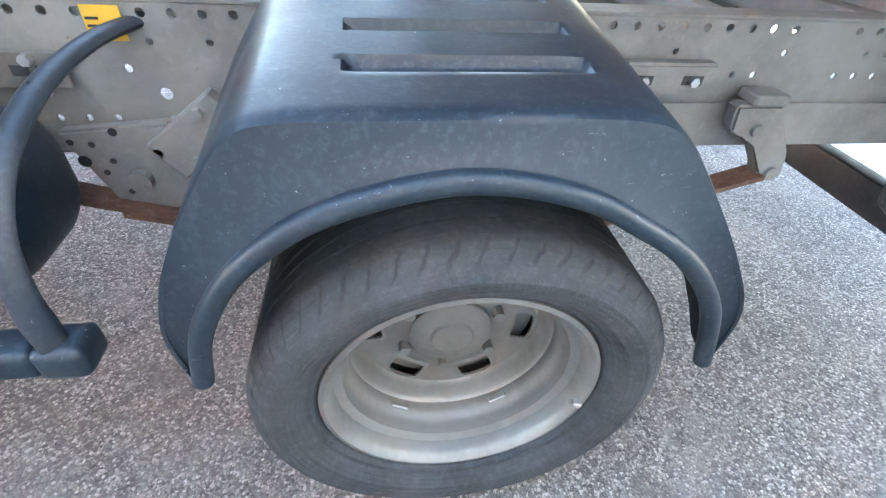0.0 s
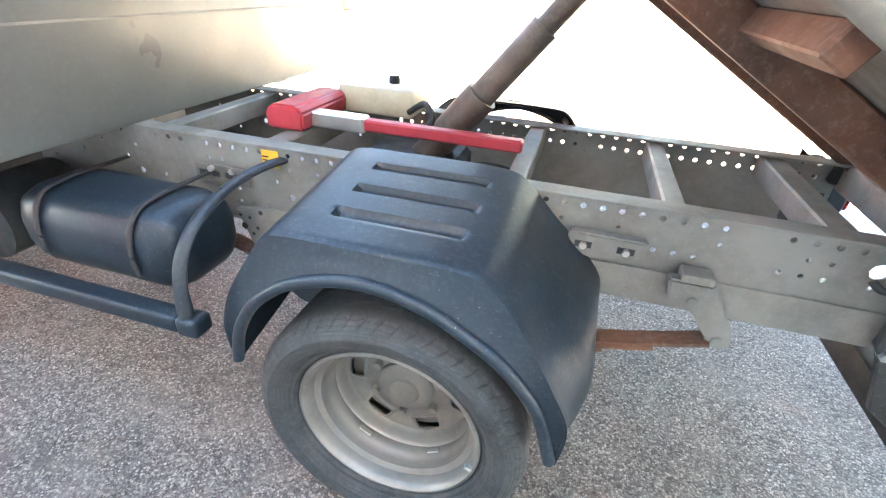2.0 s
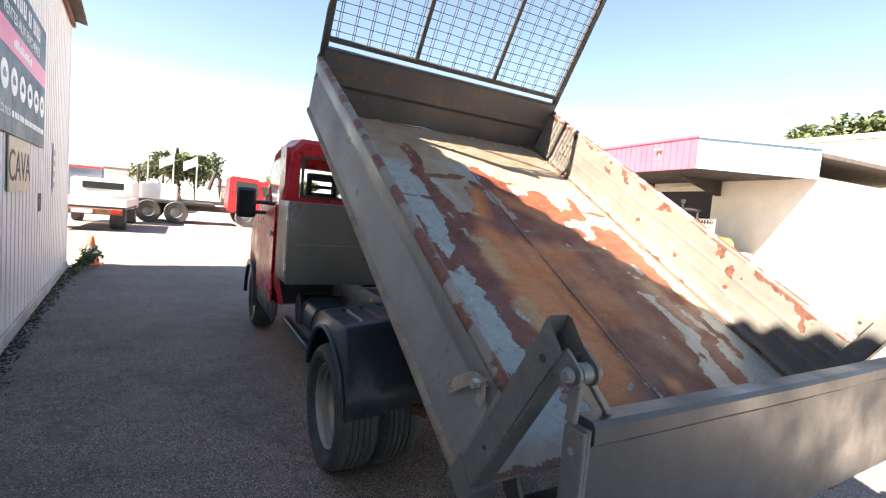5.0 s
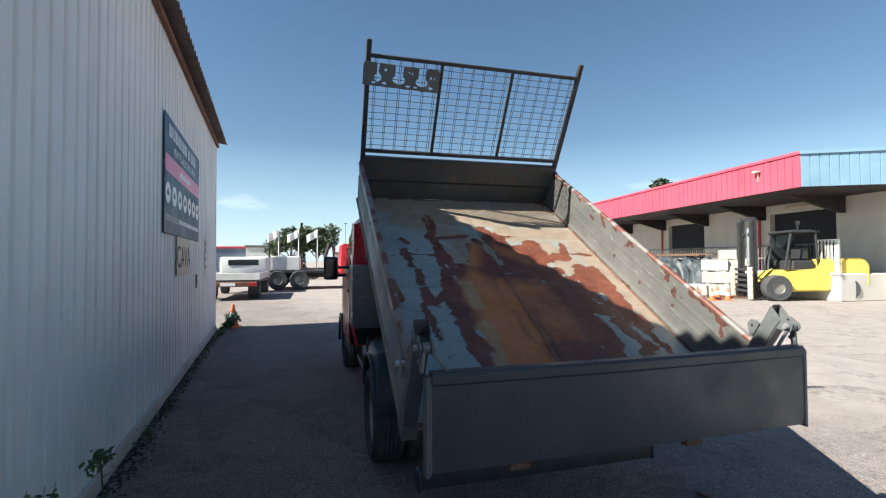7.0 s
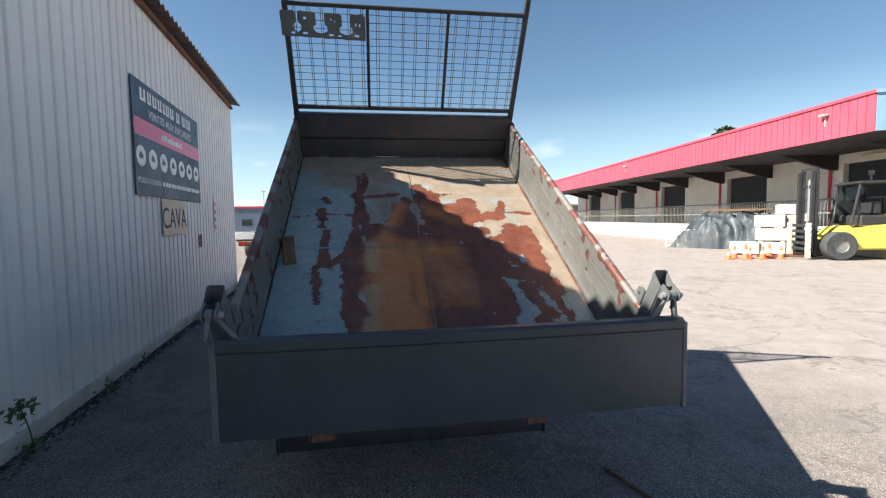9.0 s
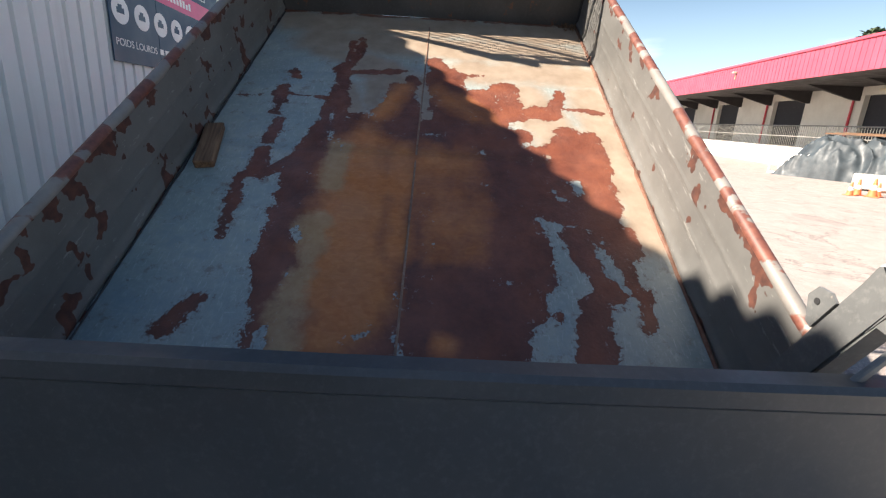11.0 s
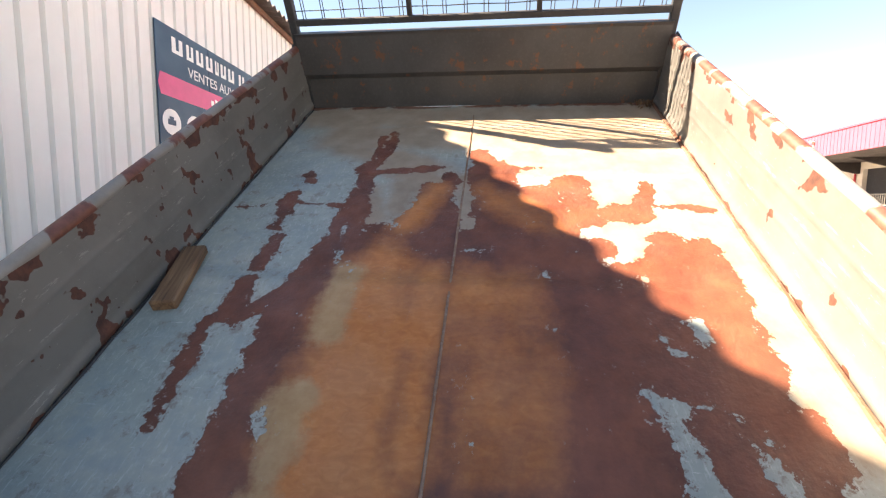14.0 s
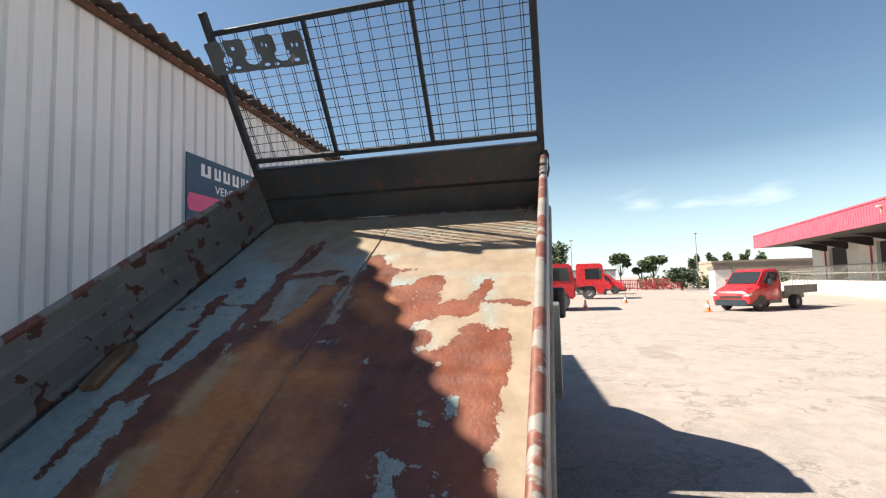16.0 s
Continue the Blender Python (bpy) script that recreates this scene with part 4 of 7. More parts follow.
# the tailgate hangs upright from the posts
TX = 1.945
bm = B()
rows = []
for j in range(41):
    y = -0.015 + 2.0 * j / 40
    bow = 0.010 * math.sin(math.pi * j / 40) + 0.004 * noise.noise((y * 3, 1.0, 0))
    row = []
    for x, z in ((TX - 0.015, 0.655), (TX + 0.022, 0.655), (TX + 0.026, 0.70), (TX + 0.026, 1.005), (TX + 0.035, 1.015), (TX + 0.035, 1.05), (TX + 0.025, 1.062), (TX - 0.022, 1.062), (TX - 0.03, 1.05), (TX - 0.03, 1.012), (TX - 0.006, 1.0)):
        row.append(bm.verts.new((x + bow * (0.4 if z > 1.0 else 1.0), y, z + 0.004 * math.sin(math.pi * j / 40 + 3.14) * (z > 1.0))))
    rows.append(row)
for a, b in zip(rows, rows[1:]):
    n = len(a)
    for k in range(n):
        bm.faces.new((a[k], a[(k + 1) % n], b[(k + 1) % n], b[k]))
bm.faces.new(rows[0][::-1])
bm.faces.new(rows[-1])
tailgate = part("tailgate", bm, M['tail'], lorry, "dark grey steel tailgate hanging upright", True, Matrix.Translation((0, 0, 0.07)))
for y in (-0.03, 1.986):
    bm = B()
    box(bm, TX - 0.03, TX + 0.03, y, y + 0.014, 0.65, 1.045, 0.003)
    part("end_plate", bm, M['mid_grey'], tailgate)
for y in (-0.037, 1.997):
    bm = B()
    box(bm, TX - 0.03, TX + 0.03, y - 0.004, y + 0.01, 0.64, 1.04, 0.003)
    part("side_flange", bm, M['mid_grey'], tailgate)
    bm = B()
    rod(bm, (TX, y - 0.008, 0.99), (TX, y + 0.014, 0.99), 0.008, 10)
    part("flange_bolt", bm, M['grey'], tailgate)
for yc in (V0 - 0.006, V1 + 0.006):          # A-shaped brackets: two legs from a ring round the pin
    e = 1 if yc < 0.5 else -1
    bm = B()
    prism(bm, [(yc - e * 0.014, 1.168), (yc + e * 0.002, 1.168), (yc - e * 0.010, 1.058), (yc - e * 0.026, 1.058)], TX - 0.012, TX + 0.016, 'x')
    bmesh.ops.recalc_face_normals(bm, faces=bm.faces[:])
    bmesh.ops.bevel(bm, geom=bm.edges[:], offset=0.003, segments=1, affect='EDGES')
    part("hanger_arm", bm, M['mid_grey'], tailgate)
    bm = B()
    prism(bm, [(yc - e * 0.004, 1.168), (yc + e * 0.014, 1.168), (yc + e * 0.108, 1.058), (yc + e * 0.086, 1.058)], TX - 0.006, TX + 0.008, 'x')
    bmesh.ops.recalc_face_normals(bm, faces=bm.faces[:])
    bmesh.ops.bevel(bm, geom=bm.edges[:], offset=0.003, segments=1, affect='EDGES')
    part("hanger_brace", bm, M['mid_grey'], tailgate)
    bm = B()
    rod(bm, (TX, yc - 0.014, 1.160), (TX, yc + 0.014, 1.160), 0.023, 20)
    part("hanger_ring", bm, M['mid_grey'], tailgate, "", True)
    bm = B()
    rod(bm, (TX - 0.026, yc - e * 0.02, 1.10), (TX - 0.010, yc - e * 0.02, 1.10), 0.010, 14)
    part("hanger_bolt", bm, M['grey'], tailgate, "", True)
for k, y in enumerate((0.33, 1.25)):
    bm = B()
    box(bm, TX - 0.02, TX + 0.01, y, y + 0.09, 0.615, 0.66, 0.004)
    part("latch_lug", bm, M['rustbar'], tailgate)
    bm = B()
    rod(bm, (TX - 0.005, y - 0.01, 0.628), (TX - 0.005, y + 0.10, 0.628), 0.010, 8)
    part("latch_pin", bm, M['rustbar'], tailgate)


# ---- wheels ----
def make_wheel():
    """A dished lorry wheel, its outer flange in the plane y = 0, with the tyre round it."""
    R, RR = 0.364, 0.250
    bm = B()
    lathe(bm, [(RR + 0.002, 0.004), (RR, -0.004), (RR - 0.008, -0.006), (RR - 0.014, 0.0), (RR - 0.019, 0.014), (RR - 0.022, 0.036), (RR - 0.038, 0.044), (RR - 0.040, 0.060),
               (RR - 0.041, 0.078), (RR - 0.046, 0.084), (RR - 0.047, 0.112), (RR - 0.054, 0.120), (RR - 0.056, 0.145), (RR - 0.064, 0.158)], 96)
    rim = part("wheel", bm, M['rim'], lorry, "dished silver steel wheel", True)
    bm = B()
    rings = []
    for r, a in [(RR - 0.064 - 0.0028 * k, 0.158 + 0.010 * math.sin(k / 36 * math.pi) - 0.006 * k / 36) for k in range(37)]:
        rings.append([bm.verts.new((r * math.cos(q * math.tau / 360), a, r * math.sin(q * math.tau / 360))) for q in range(360)])
    for i in range(36):
        for q in range(360):
            r = RR - 0.064 - 0.0028 * (i + 0.5)
            ang = (q + 0.5) * 360 / 360
            off = (ang - 55 + 30) % 60 - 30
            tx, ty = math.radians(off) * r / 0.037, (r - 0.157) / 0.020
            if tx ** 4 + ty ** 4 < 1:
                continue
            bm.faces.new((rings[i][q], rings[i][(q + 1) % 360], rings[i + 1][(q + 1) % 360], rings[i + 1][q]))
    for v in [v for v in bm.verts if not v.link_faces]:
        bm.verts.remove(v)
    for v in bm.verts:                      # pressed lips round the openings
        r, ang = math.hypot(v.co.x, v.co.z), math.degrees(math.atan2(v.co.z, v.co.x))
        off = (ang - 55 + 30) % 60 - 30
        d = (math.radians(off) * r / 0.037) ** 4 + ((r - 0.157) / 0.020) ** 4
        v.co.y -= 0.005 * (1 - smooth01(1.2, 3.5, d))
    thicken(bm, 0.006)
    part("wheel_disc", bm, M['rim_dusty'], rim, "dusty wheel disc with six openings", True)
    bm = B()
    rings = lathe(bm, [(0.086, 0.162), (0.084, 0.142), (0.074, 0.134), (0.045, 0.131), (0.040, 0.126)], 40)
    bm.faces.new(rings[-1])
    part("hub", bm, M['rim_dusty'], rim, "", True)
    for k in range(6):
        bm = B()
        a = math.radians(25 + 60 * k)
        rod(bm, (0.103 * math.cos(a), 0.164, 0.103 * math.sin(a)), (0.103 * math.cos(a), 0.136, 0.103 * math.sin(a)), 0.012, 6)
        part("wheel_nut", bm, M['rim_dusty'], rim)
    bm = B()
    rings = lathe(bm, [(0.188, 0.206), (0.184, 0.186), (0.12, 0.184)], 48)
    bm.faces.new(rings[-1])
    part("brake_drum", bm, M['rim_dusty'], rim, "", True)
    for turn in (-122, -58):                # zinc weights stuck inside the rim
        bm = B()
        a = math.radians(turn)
        box(bm, -0.020, 0.020, -0.007, 0.007, -0.003, 0.003, 0.0015, pose(0.201 * math.cos(a), 0.095, 0.201 * math.sin(a)) @ Matrix.Rotation(-a + math.pi / 2, 4, 'Y'))
        part("balance_weight", bm, M['chrome'], rim)
    bm = B()
    a = math.radians(-14)
    box(bm, -0.010, 0.010, -0.012, 0.004, -0.006, 0.006, 0.002, pose(0.232 * math.cos(a), 0.0, 0.232 * math.sin(a), 0, 20, 0))
    part("balance_weight", bm, M['chrome'], rim)
    bm = B()
    W = 0.195
    half = [(RR - 0.004, 0.006), (RR + 0.006, -0.002), (RR + 0.011, -0.014), (RR + 0.020, -0.017), (RR + 0.023, -0.026), (RR + 0.034, -0.034), (RR + 0.036, -0.038), (RR + 0.052, -0.045), (RR + 0.070, -0.046), (RR + 0.073, -0.043), (RR + 0.087, -0.038),
            (RR + 0.098, -0.028), (RR + 0.107, -0.015), (RR + 0.114, 0.006)]
    half = [(r, a * 0.95 if a < -0.01 else a) for r, a in half]
    grooves = []
    y = 0.014
    for k in range(4):
        grooves += [(R - 0.001, y), (R, y + 0.024), (R - 0.008, y + 0.026), (R - 0.008, y + 0.031)]
        y += 0.033
    prof = half + grooves + [(R - 0.001, y), (R, y + 0.02)] + [(r, W - 0.03 - a) for r, a in half[::-1]]
    rings = lathe(bm, prof, 240)
    for i, (r, a) in enumerate(prof):
        if R - 0.0225 < r < R - 0.005 and (a < 0.01 or a > W - 0.045):
            for q in range(240):
                if q % 5 in (0,):
                    v = rings[i][q]
                    f = 1 - 0.004 / R
                    v.co.x, v.co.z = v.co.x * f, v.co.z * f
    part("tyre", bm, M['tyre'], rim, "dusty worn black tyre", True)
    return rim


wheel = make_wheel()
wheel.matrix_basis = pose(0, 0, 0.352)
copy_thing(wheel, pose(0, 0.42, 0.352, 0, 70, 0) @ Matrix.Rotation(math.pi, 4, 'Z'))
copy_thing(wheel, pose(0, 2 * MID, 0.352, 0, 40, 0) @ Matrix.Rotation(math.pi, 4, 'Z'))
copy_thing(wheel, pose(0, 2 * MID - 0.42, 0.352, 0, 20, 0))
copy_thing(wheel, pose(-3.36, 0.02, 0.352, 0, 33, 0))
copy_thing(wheel, pose(-3.36, 2 * MID + 0.06, 0.352, 0, 10, 0) @ Matrix.Rotation(math.pi, 4, 'Z'))


# ---- mudguards ----
def make_mudguard():
    """A one-piece plastic mudguard over the twin wheels: top with three pressed slots, sloping ends, arched outer face."""
    rim_line = [(-0.403, 0.477), (-0.418, 0.576), (-0.405, 0.653), (-0.379, 0.721), (-0.33, 0.804), (-0.287, 0.858), (-0.235, 0.874), (-0.1, 0.877), (0.04, 0.878), (0.11, 0.878), (0.182, 0.872), (0.223, 0.854), (0.278, 0.798), (0.369, 0.669), (0.427, 0.554), (0.422, 0.432)]
    arch_line = [(-0.391, 0.496), (-0.375, 0.576), (-0.349, 0.636), (-0.306, 0.698), (-0.244, 0.751), (-0.195, 0.778), (-0.145, 0.796), (-0.095, 0.809), (-0.039, 0.816), (0.015, 0.812), (0.066, 0.801), (0.118, 0.784), (0.17, 0.756), (0.274, 0.687), (0.358, 0.583), (0.406, 0.447)]
    line = spline([(a, 0, b) for a, b in rim_line], 12)
    Y1 = 0.44

    def lean(z):
        return -0.03 + 0.03 * smooth01(0.60, 0.87, z)

    bm = B()
    NY = 64
    rows = []
    for p in line:
        hgt = smooth01(0.44, 0.87, p.z)
        row = []
        for j in range(NY + 1):
            f = j / NY
            y = lean(p.z) + (Y1 - lean(p.z)) * f
            flare = 0.05 * smooth01(0.05, 0.4, f) * (1 - hgt) * smooth01(0.25, 0.36, p.x)
            x, z = p.x + math.copysign(flare, p.x), p.z + 0.058 * f * hgt + 0.11 * f * (1 - hgt)
            if hgt > 0.97 and -0.19 < x < 0.17:
                d = min(abs(y - c) for c in (0.115, 0.228, 0.345))
                inx = smooth01(-0.175, -0.160, x) * (1 - smooth01(0.130, 0.145, x))
                z -= 0.016 * inx * (1 - smooth01(0.013, 0.020, d))
            if j < 3:
                z -= 0.006 * (1 - j / 3) ** 2 * hgt
            row.append(bm.verts.new((x, y, z)))
        rows.append(row)
    for a, b in zip(rows, rows[1:]):
        for j in range(NY):
            bm.faces.new((a[j], a[j + 1], b[j + 1], b[j]))
    shape = [[q.co.copy() for q in row[::8]] for row in rows]
    # outer face between the outline and the wheel arch
    n = len(line)
    arch = spline([(a, 0, b) for a, b in arch_line], 12)
    prev = [r[0] for r in rows]
    for s in range(1, 6):
        t = s / 5
        cur = []
        for k in range(n):
            p = Vector((line[k].x, 0, line[k].z)).lerp(arch[k], t)
            y0 = lean(line[k].z)
            cur.append(bm.verts.new((p.x, y0 * (1 - t) - 0.03 * t + 0.006 * math.sin(t * math.pi), p.z)))
        for k in range(n - 1):
            bm.faces.new((prev[k], cur[k], cur[k + 1], prev[k + 1]))
        prev = cur
    guard = part("mudguard", bm, M['plastic'], lorry, "weathered black plastic mudguard with three slots", True)
    bm = B()
    tube(bm, [(p.x, -0.033, p.z) for p in arch], 0.015, 12, 1.0, (0, 1, 0))
    part("arch_lip", bm, M['plastic'], guard, "", True)
    bm = B()                    # underside of the shell
    low = [[bm.verts.new((c.x * 0.985, c.y, 0.45 + (c.z - 0.45) * 0.985)) for c in row] for row in shape]
    for a, b in zip(low, low[1:]):
        for j in range(len(a) - 1):
            bm.faces.new((a[j], b[j], b[j + 1], a[j + 1]))
    part("inner_skin", bm, M['plastic'], guard, "", True)
    bm = B()
    rod(bm, (0.240, 0.146, 0.825), (0.252, 0.146, 0.839), 0.017, 16)
    part("bolt", bm, M['chrome'], guard, "", True)
    bm = B()
    rod(bm, (-0.265, 0.146, 0.81), (-0.277, 0.146, 0.822), 0.017, 16)
    part("bolt", bm, M['chrome'], guard, "", True)
    return guard


guard = make_mudguard()
bm = B()
rod(bm, (0.22, 0.38, 0.85), (0.25, 0.46, 0.85), 0.016, 12)
part("support_tube", bm, M['frame'], guard, "", True)
copy_thing(guard, pose(0, 2 * MID, 0) @ Matrix.Rotation(math.pi, 4, 'Z'))


# ---- chassis ----
def perforated(x0, x1, z0, z1, holes, y, thick, cell=0.05, r=0.008):
    """An upright plate with real round holes; holes: set of (column, row) cells."""
    bm = B()
    nx, nz = round((x1 - x0) / cell), round((z1 - z0) / cell)
    dx, dz = (x1 - x0) / nx, (z1 - z0) / nz
    vs = {(i, k): bm.verts.new((x0 + i * dx, y, z0 + k * dz)) for i in range(nx + 1) for k in range(nz + 1)}
    for i in range(nx):
        for k in range(nz):
            c = [vs[i, k], vs[i + 1, k], vs[i + 1, k + 1], vs[i, k + 1]]
            if (i, k) not in holes:
                bm.faces.new(c)
                continue
            cx, cz = x0 + (i + 0.5) * dx, z0 + (k + 0.5) * dz
            rr = holes[i, k] if isinstance(holes, dict) else r
            ring = [bm.verts.new((cx + rr * math.cos(math.radians(225 + 45 * q)), y, cz + rr * math.sin(math.radians(225 + 45 * q)))) for q in range(8)]
            for q in range(4):
                bm.faces.new((c[q], c[(q + 1) % 4], ring[(2 * q + 2) % 8], ring[2 * q + 1]))
                bm.faces.new((c[q], ring[2 * q + 1], ring[2 * q]))
    thicken(bm, thick)
    return bm


RX0, RX1 = -1.6, 1.26
hr = random.Random(3)
for side, y in ((1, 0.46), (-1, 2 * MID - 0.46)):
    holes = {}
    for i in range(57):
        if hr.random() < (0.86 if side > 0 else 0.97):
            holes[i, 5] = 0.0085
        if side < 0 and i > 22 and hr.random() < 0.85:
            holes[i, 4] = 0.0085
        if side > 0 and i > 24 and hr.random() < 0.85:
            holes[i, 3] = 0.0075
        if side > 0 and hr.random() < 0.22:
            holes[i, 4] = 0.007
        if i < 22 and hr.random() < 0.6:
            holes[i, 2 if i % 2 else 3] = 0.008 if i % 3 else 0.012
        if hr.random() < 0.34:
            holes[i, 1] = 0.0065
    holes[53, 4] = 0.022
    rail = part("chassis_rail", perforated(RX0, RX1, 0.60, 0.880, holes, y, 0.006), M['frame'], lorry, "dusty grey chassis rail full of round holes")
    for z in (0.877, 0.602):
        bm = B()
        box(bm, RX0, RX1, min(y - 0.003 * side, y + side * 0.065), max(y - 0.003 * side, y + side * 0.065), z - 0.004, z + 0.004, 0.002)
        part("flange", bm, M['frame'], rail)
    bm = B()
    box(bm, 0.25, RX1, y - 0.010 if side > 0 else y + 0.004, y - 0.004 if side > 0 else y + 0.010, 0.60, 0.705, 0.002)
    part("doubler_plate", bm, M['frame'], rail)
    o = y - side * 0.012
    # slotted mounting bracket with two bolts
    for bx in (0.46,):
        bm = B()
        prism(bm, [(bx - 0.10, 0.80), (bx + 0.10, 0.80), (bx + 0.105, 0.775), (bx + 0.06, 0.735), (bx - 0.05, 0.728), (bx - 0.105, 0.76)], min(o, o - side * 0.035), max(o, o - side * 0.035), 'y')
        bmesh.ops.bevel(bm, geom=bm.edges[:], offset=0.006, segments=2, affect='EDGES')
        brk = part("slotted_bracket", bm, M['frame'], rail, "", True)
        for d in (-0.06, 0.05):
            bm = B()
            box(bm, bx + d - 0.022, bx + d + 0.022, o - side * 0.035 - 0.002, o - side * 0.035 + 0.002, 0.758, 0.776, 0.0)
            part("slot", bm, M['ink'], brk)
            bm = B()
            rod(bm, (bx + d, o - side * 0.030, 0.766), (bx + d, o - side * 0.048, 0.766), 0.010, 6)
            part("bolt", bm, M['chrome'], brk)
    # spring shackle and the leaf spring
    bm = B()
    prism(bm, [(0.63, 0.72), (0.74, 0.72), (0.82, 0.60), (0.835, 0.545), (0.80, 0.525), (0.765, 0.55), (0.72, 0.63), (0.64, 0.66)], min(o - side * 0.05, o - side * 0.01), max(o - side * 0.05, o - side * 0.01), 'y')
    bmesh.ops.bevel(bm, geom=bm.edges[:], offset=0.006, segments=2, affect='EDGES')
    shackle = part("spring_shackle", bm, M['frame'], rail, "", True)
    bm = B()
    rod(bm, (0.795, o - side * 0.06, 0.555), (0.795, o + side * 0.01, 0.555), 0.016, 12)
    part("shackle_bolt", bm, M['frame'], shackle)
    bm = B()
    rod(bm, (0.70, o - side * 0.06, 0.665), (0.70, o + side * 0.01, 0.665), 0.014, 12)
    part("shackle_bolt", bm, M['frame'], shackle)
    bm = B()
    box(bm, 0.655, 0.735, min(o - side * 0.062, o), max(o - side * 0.062, o), 0.722, 0.745, 0.004)
    part("bump_bracket", bm, M['frame'], shackle)
    for k in range(5):
        bm = B()
        L = 0.78 - 0.13 * k
        pts = [(L * s, o - side * 0.03, 0.415 + 0.13 * (L * s / 0.78) ** 2 - 0.014 * k) for s in [q / 8 for q in range(-8, 9)]]
        for p, q in zip(pts, pts[1:]):
            mid = (Vector(p) + Vector(q)) / 2
            d = Vector(q) - Vector(p)
            box(bm, -d.length / 2, d.length / 2, -0.03, 0.03, -0.006, 0.006, 0, Matrix.Translation(mid) @ Matrix.Rotation(-math.atan2(d.z, d.x), 4, 'Y'))
        part("spring_leaf", bm, M['rustbar'], rail)
    # dirt-grey hanger and grease plate ahead of the wheel
    bm = B()
    prism(bm, [(-0.72, 0.66), (-0.50, 0.68), (-0.45, 0.60), (-0.56, 0.47), (-0.66, 0.50)], min(o - side * 0.03, o), max(o - side * 0.03, o), 'y')
    bmesh.ops.bevel(bm, geom=bm.edges[:], offset=0.006, segments=2, affect='EDGES')
    part("spring_hanger", bm, M['frame'], rail, "", True)
    bm = B()
    rod(bm, (-0.60, o - side * 0.05, 0.56), (-0.60, o, 0.56), 0.022, 14)
    part("hanger_bolt", bm, M['frame'], rail)
    bm = B()
    rod(bm, (-0.545, o - side * 0.05, 0.625), (-0.545, o, 0.625), 0.010, 6)
    part("hanger_bolt", bm, M['frame'], rail)
    bm = B()
    box(bm, -0.085, 0.085, min(o - side * 0.05, o - side * 0.012), max(o - side * 0.05, o - side * 0.012), -0.045, 0.045, 0.004, pose(0, 0, 0))
    for q in bm.verts:
        q.co = Vector((0, q.co.y, 0)) + pose(-0.47, 0, 0.655, 0, -38, 0) @ Vector((q.co.x, 0, q.co.z))
    block = part("hanger_block", bm, M['frame'], rail)
    for dx, dz in ((-0.035, -0.03), (0.045, 0.03)):
        bm = B()
        c = pose(-0.47, 0, 0.655, 0, -38, 0) @ Vector((dx, 0, dz))
        rod(bm, (c.x, o - side * 0.05, c.z), (c.x, o - side * 0.064, c.z), 0.011, 6)
        part("bolt", bm, M['frame'], block)
    for hx, hz, rr in ((-0.69, 0.60, 0.012), (-0.665, 0.635, 0.006), (-0.64, 0.60, 0.006), (-0.66, 0.575, 0.006), (-0.62, 0.66, 0.008), (-0.70, 0.64, 0.006), (-0.63, 0.53, 0.006)):
        bm = B()
        rod(bm, (hx, o - side * 0.0315, hz), (hx, o - side * 0.0295, hz), rr, 12)
        part("bolt_hole", bm, M['ink'], rail)
    bm = B()
    box(bm, -0.86, -0.66, min(o - side * 0.016, o - side * 0.008), max(o - side * 0.016, o - side * 0.008), 0.735, 0.80, 0.003)
    slot_plate = part("slotted_plate", bm, M['rim_dusty'], rail, "pale slotted mounting plate")
    for hx in (-0.83, -0.78, -0.73, -0.69):
        bm = B()
        box(bm, hx - 0.014, hx + 0.014, min(o - side * 0.0175, o - side * 0.0155), max(o - side * 0.0175, o - side * 0.0155), 0.758, 0.776)
        part("slot", bm, M['ink'], slot_plate)
    for hx in (-0.79, -0.71):
        bm = B()
        rod(bm, (hx, o - side * 0.016, 0.787), (hx, o - side * 0.03, 0.787), 0.010, 6)
        part("bolt", bm, M['chrome'], slot_plate)
    # a dark hooked eye in the big opening
    bm = B()
    tube(bm, spline([(1.06, o - side * 0.02, 0.80), (1.08, o - side * 0.03, 0.785), (1.11, o - side * 0.03, 0.79), (1.125, o - side * 0.01, 0.805)], 4), 0.010, 8)
    part("hook", bm, M['black_steel'], rail, "", True)

for xx, w in ((-1.05, 0.03), (-0.62, 0.04), (0.18, 0.03), (0.62, 0.03), (1.02, 0.04)):
    bm = B()
    box(bm, xx - w, xx + w, 0.47, 2 * MID - 0.47, 0.79, 0.868, 0.006)
    part("cross_member", bm, M['frame'], lorry)
bm = B()
rod(bm, (0, 0.2, 0.352), (0, 2 * MID - 0.2, 0.352), 0.065, 20)
axle = part("axle", bm, M['black_steel'], lorry, "", True)
bm = B()
bmesh.ops.create_uvsphere(bm, u_segments=20, v_segments=12, radius=0.17)
for v in bm.verts:
    v.co = Vector((v.co.x, v.co.y * 0.8 + MID, v.co.z + 0.352))
part("differential", bm, M['black_steel'], axle, "", True)
bm = B()
box(bm, RX1 - 0.01, RX1 + 0.03, 0.40, 2 * MID - 0.40, 0.78, 0.88, 0.006)
rear_beam = part("rear_beam", bm, M['frame'], lorry)
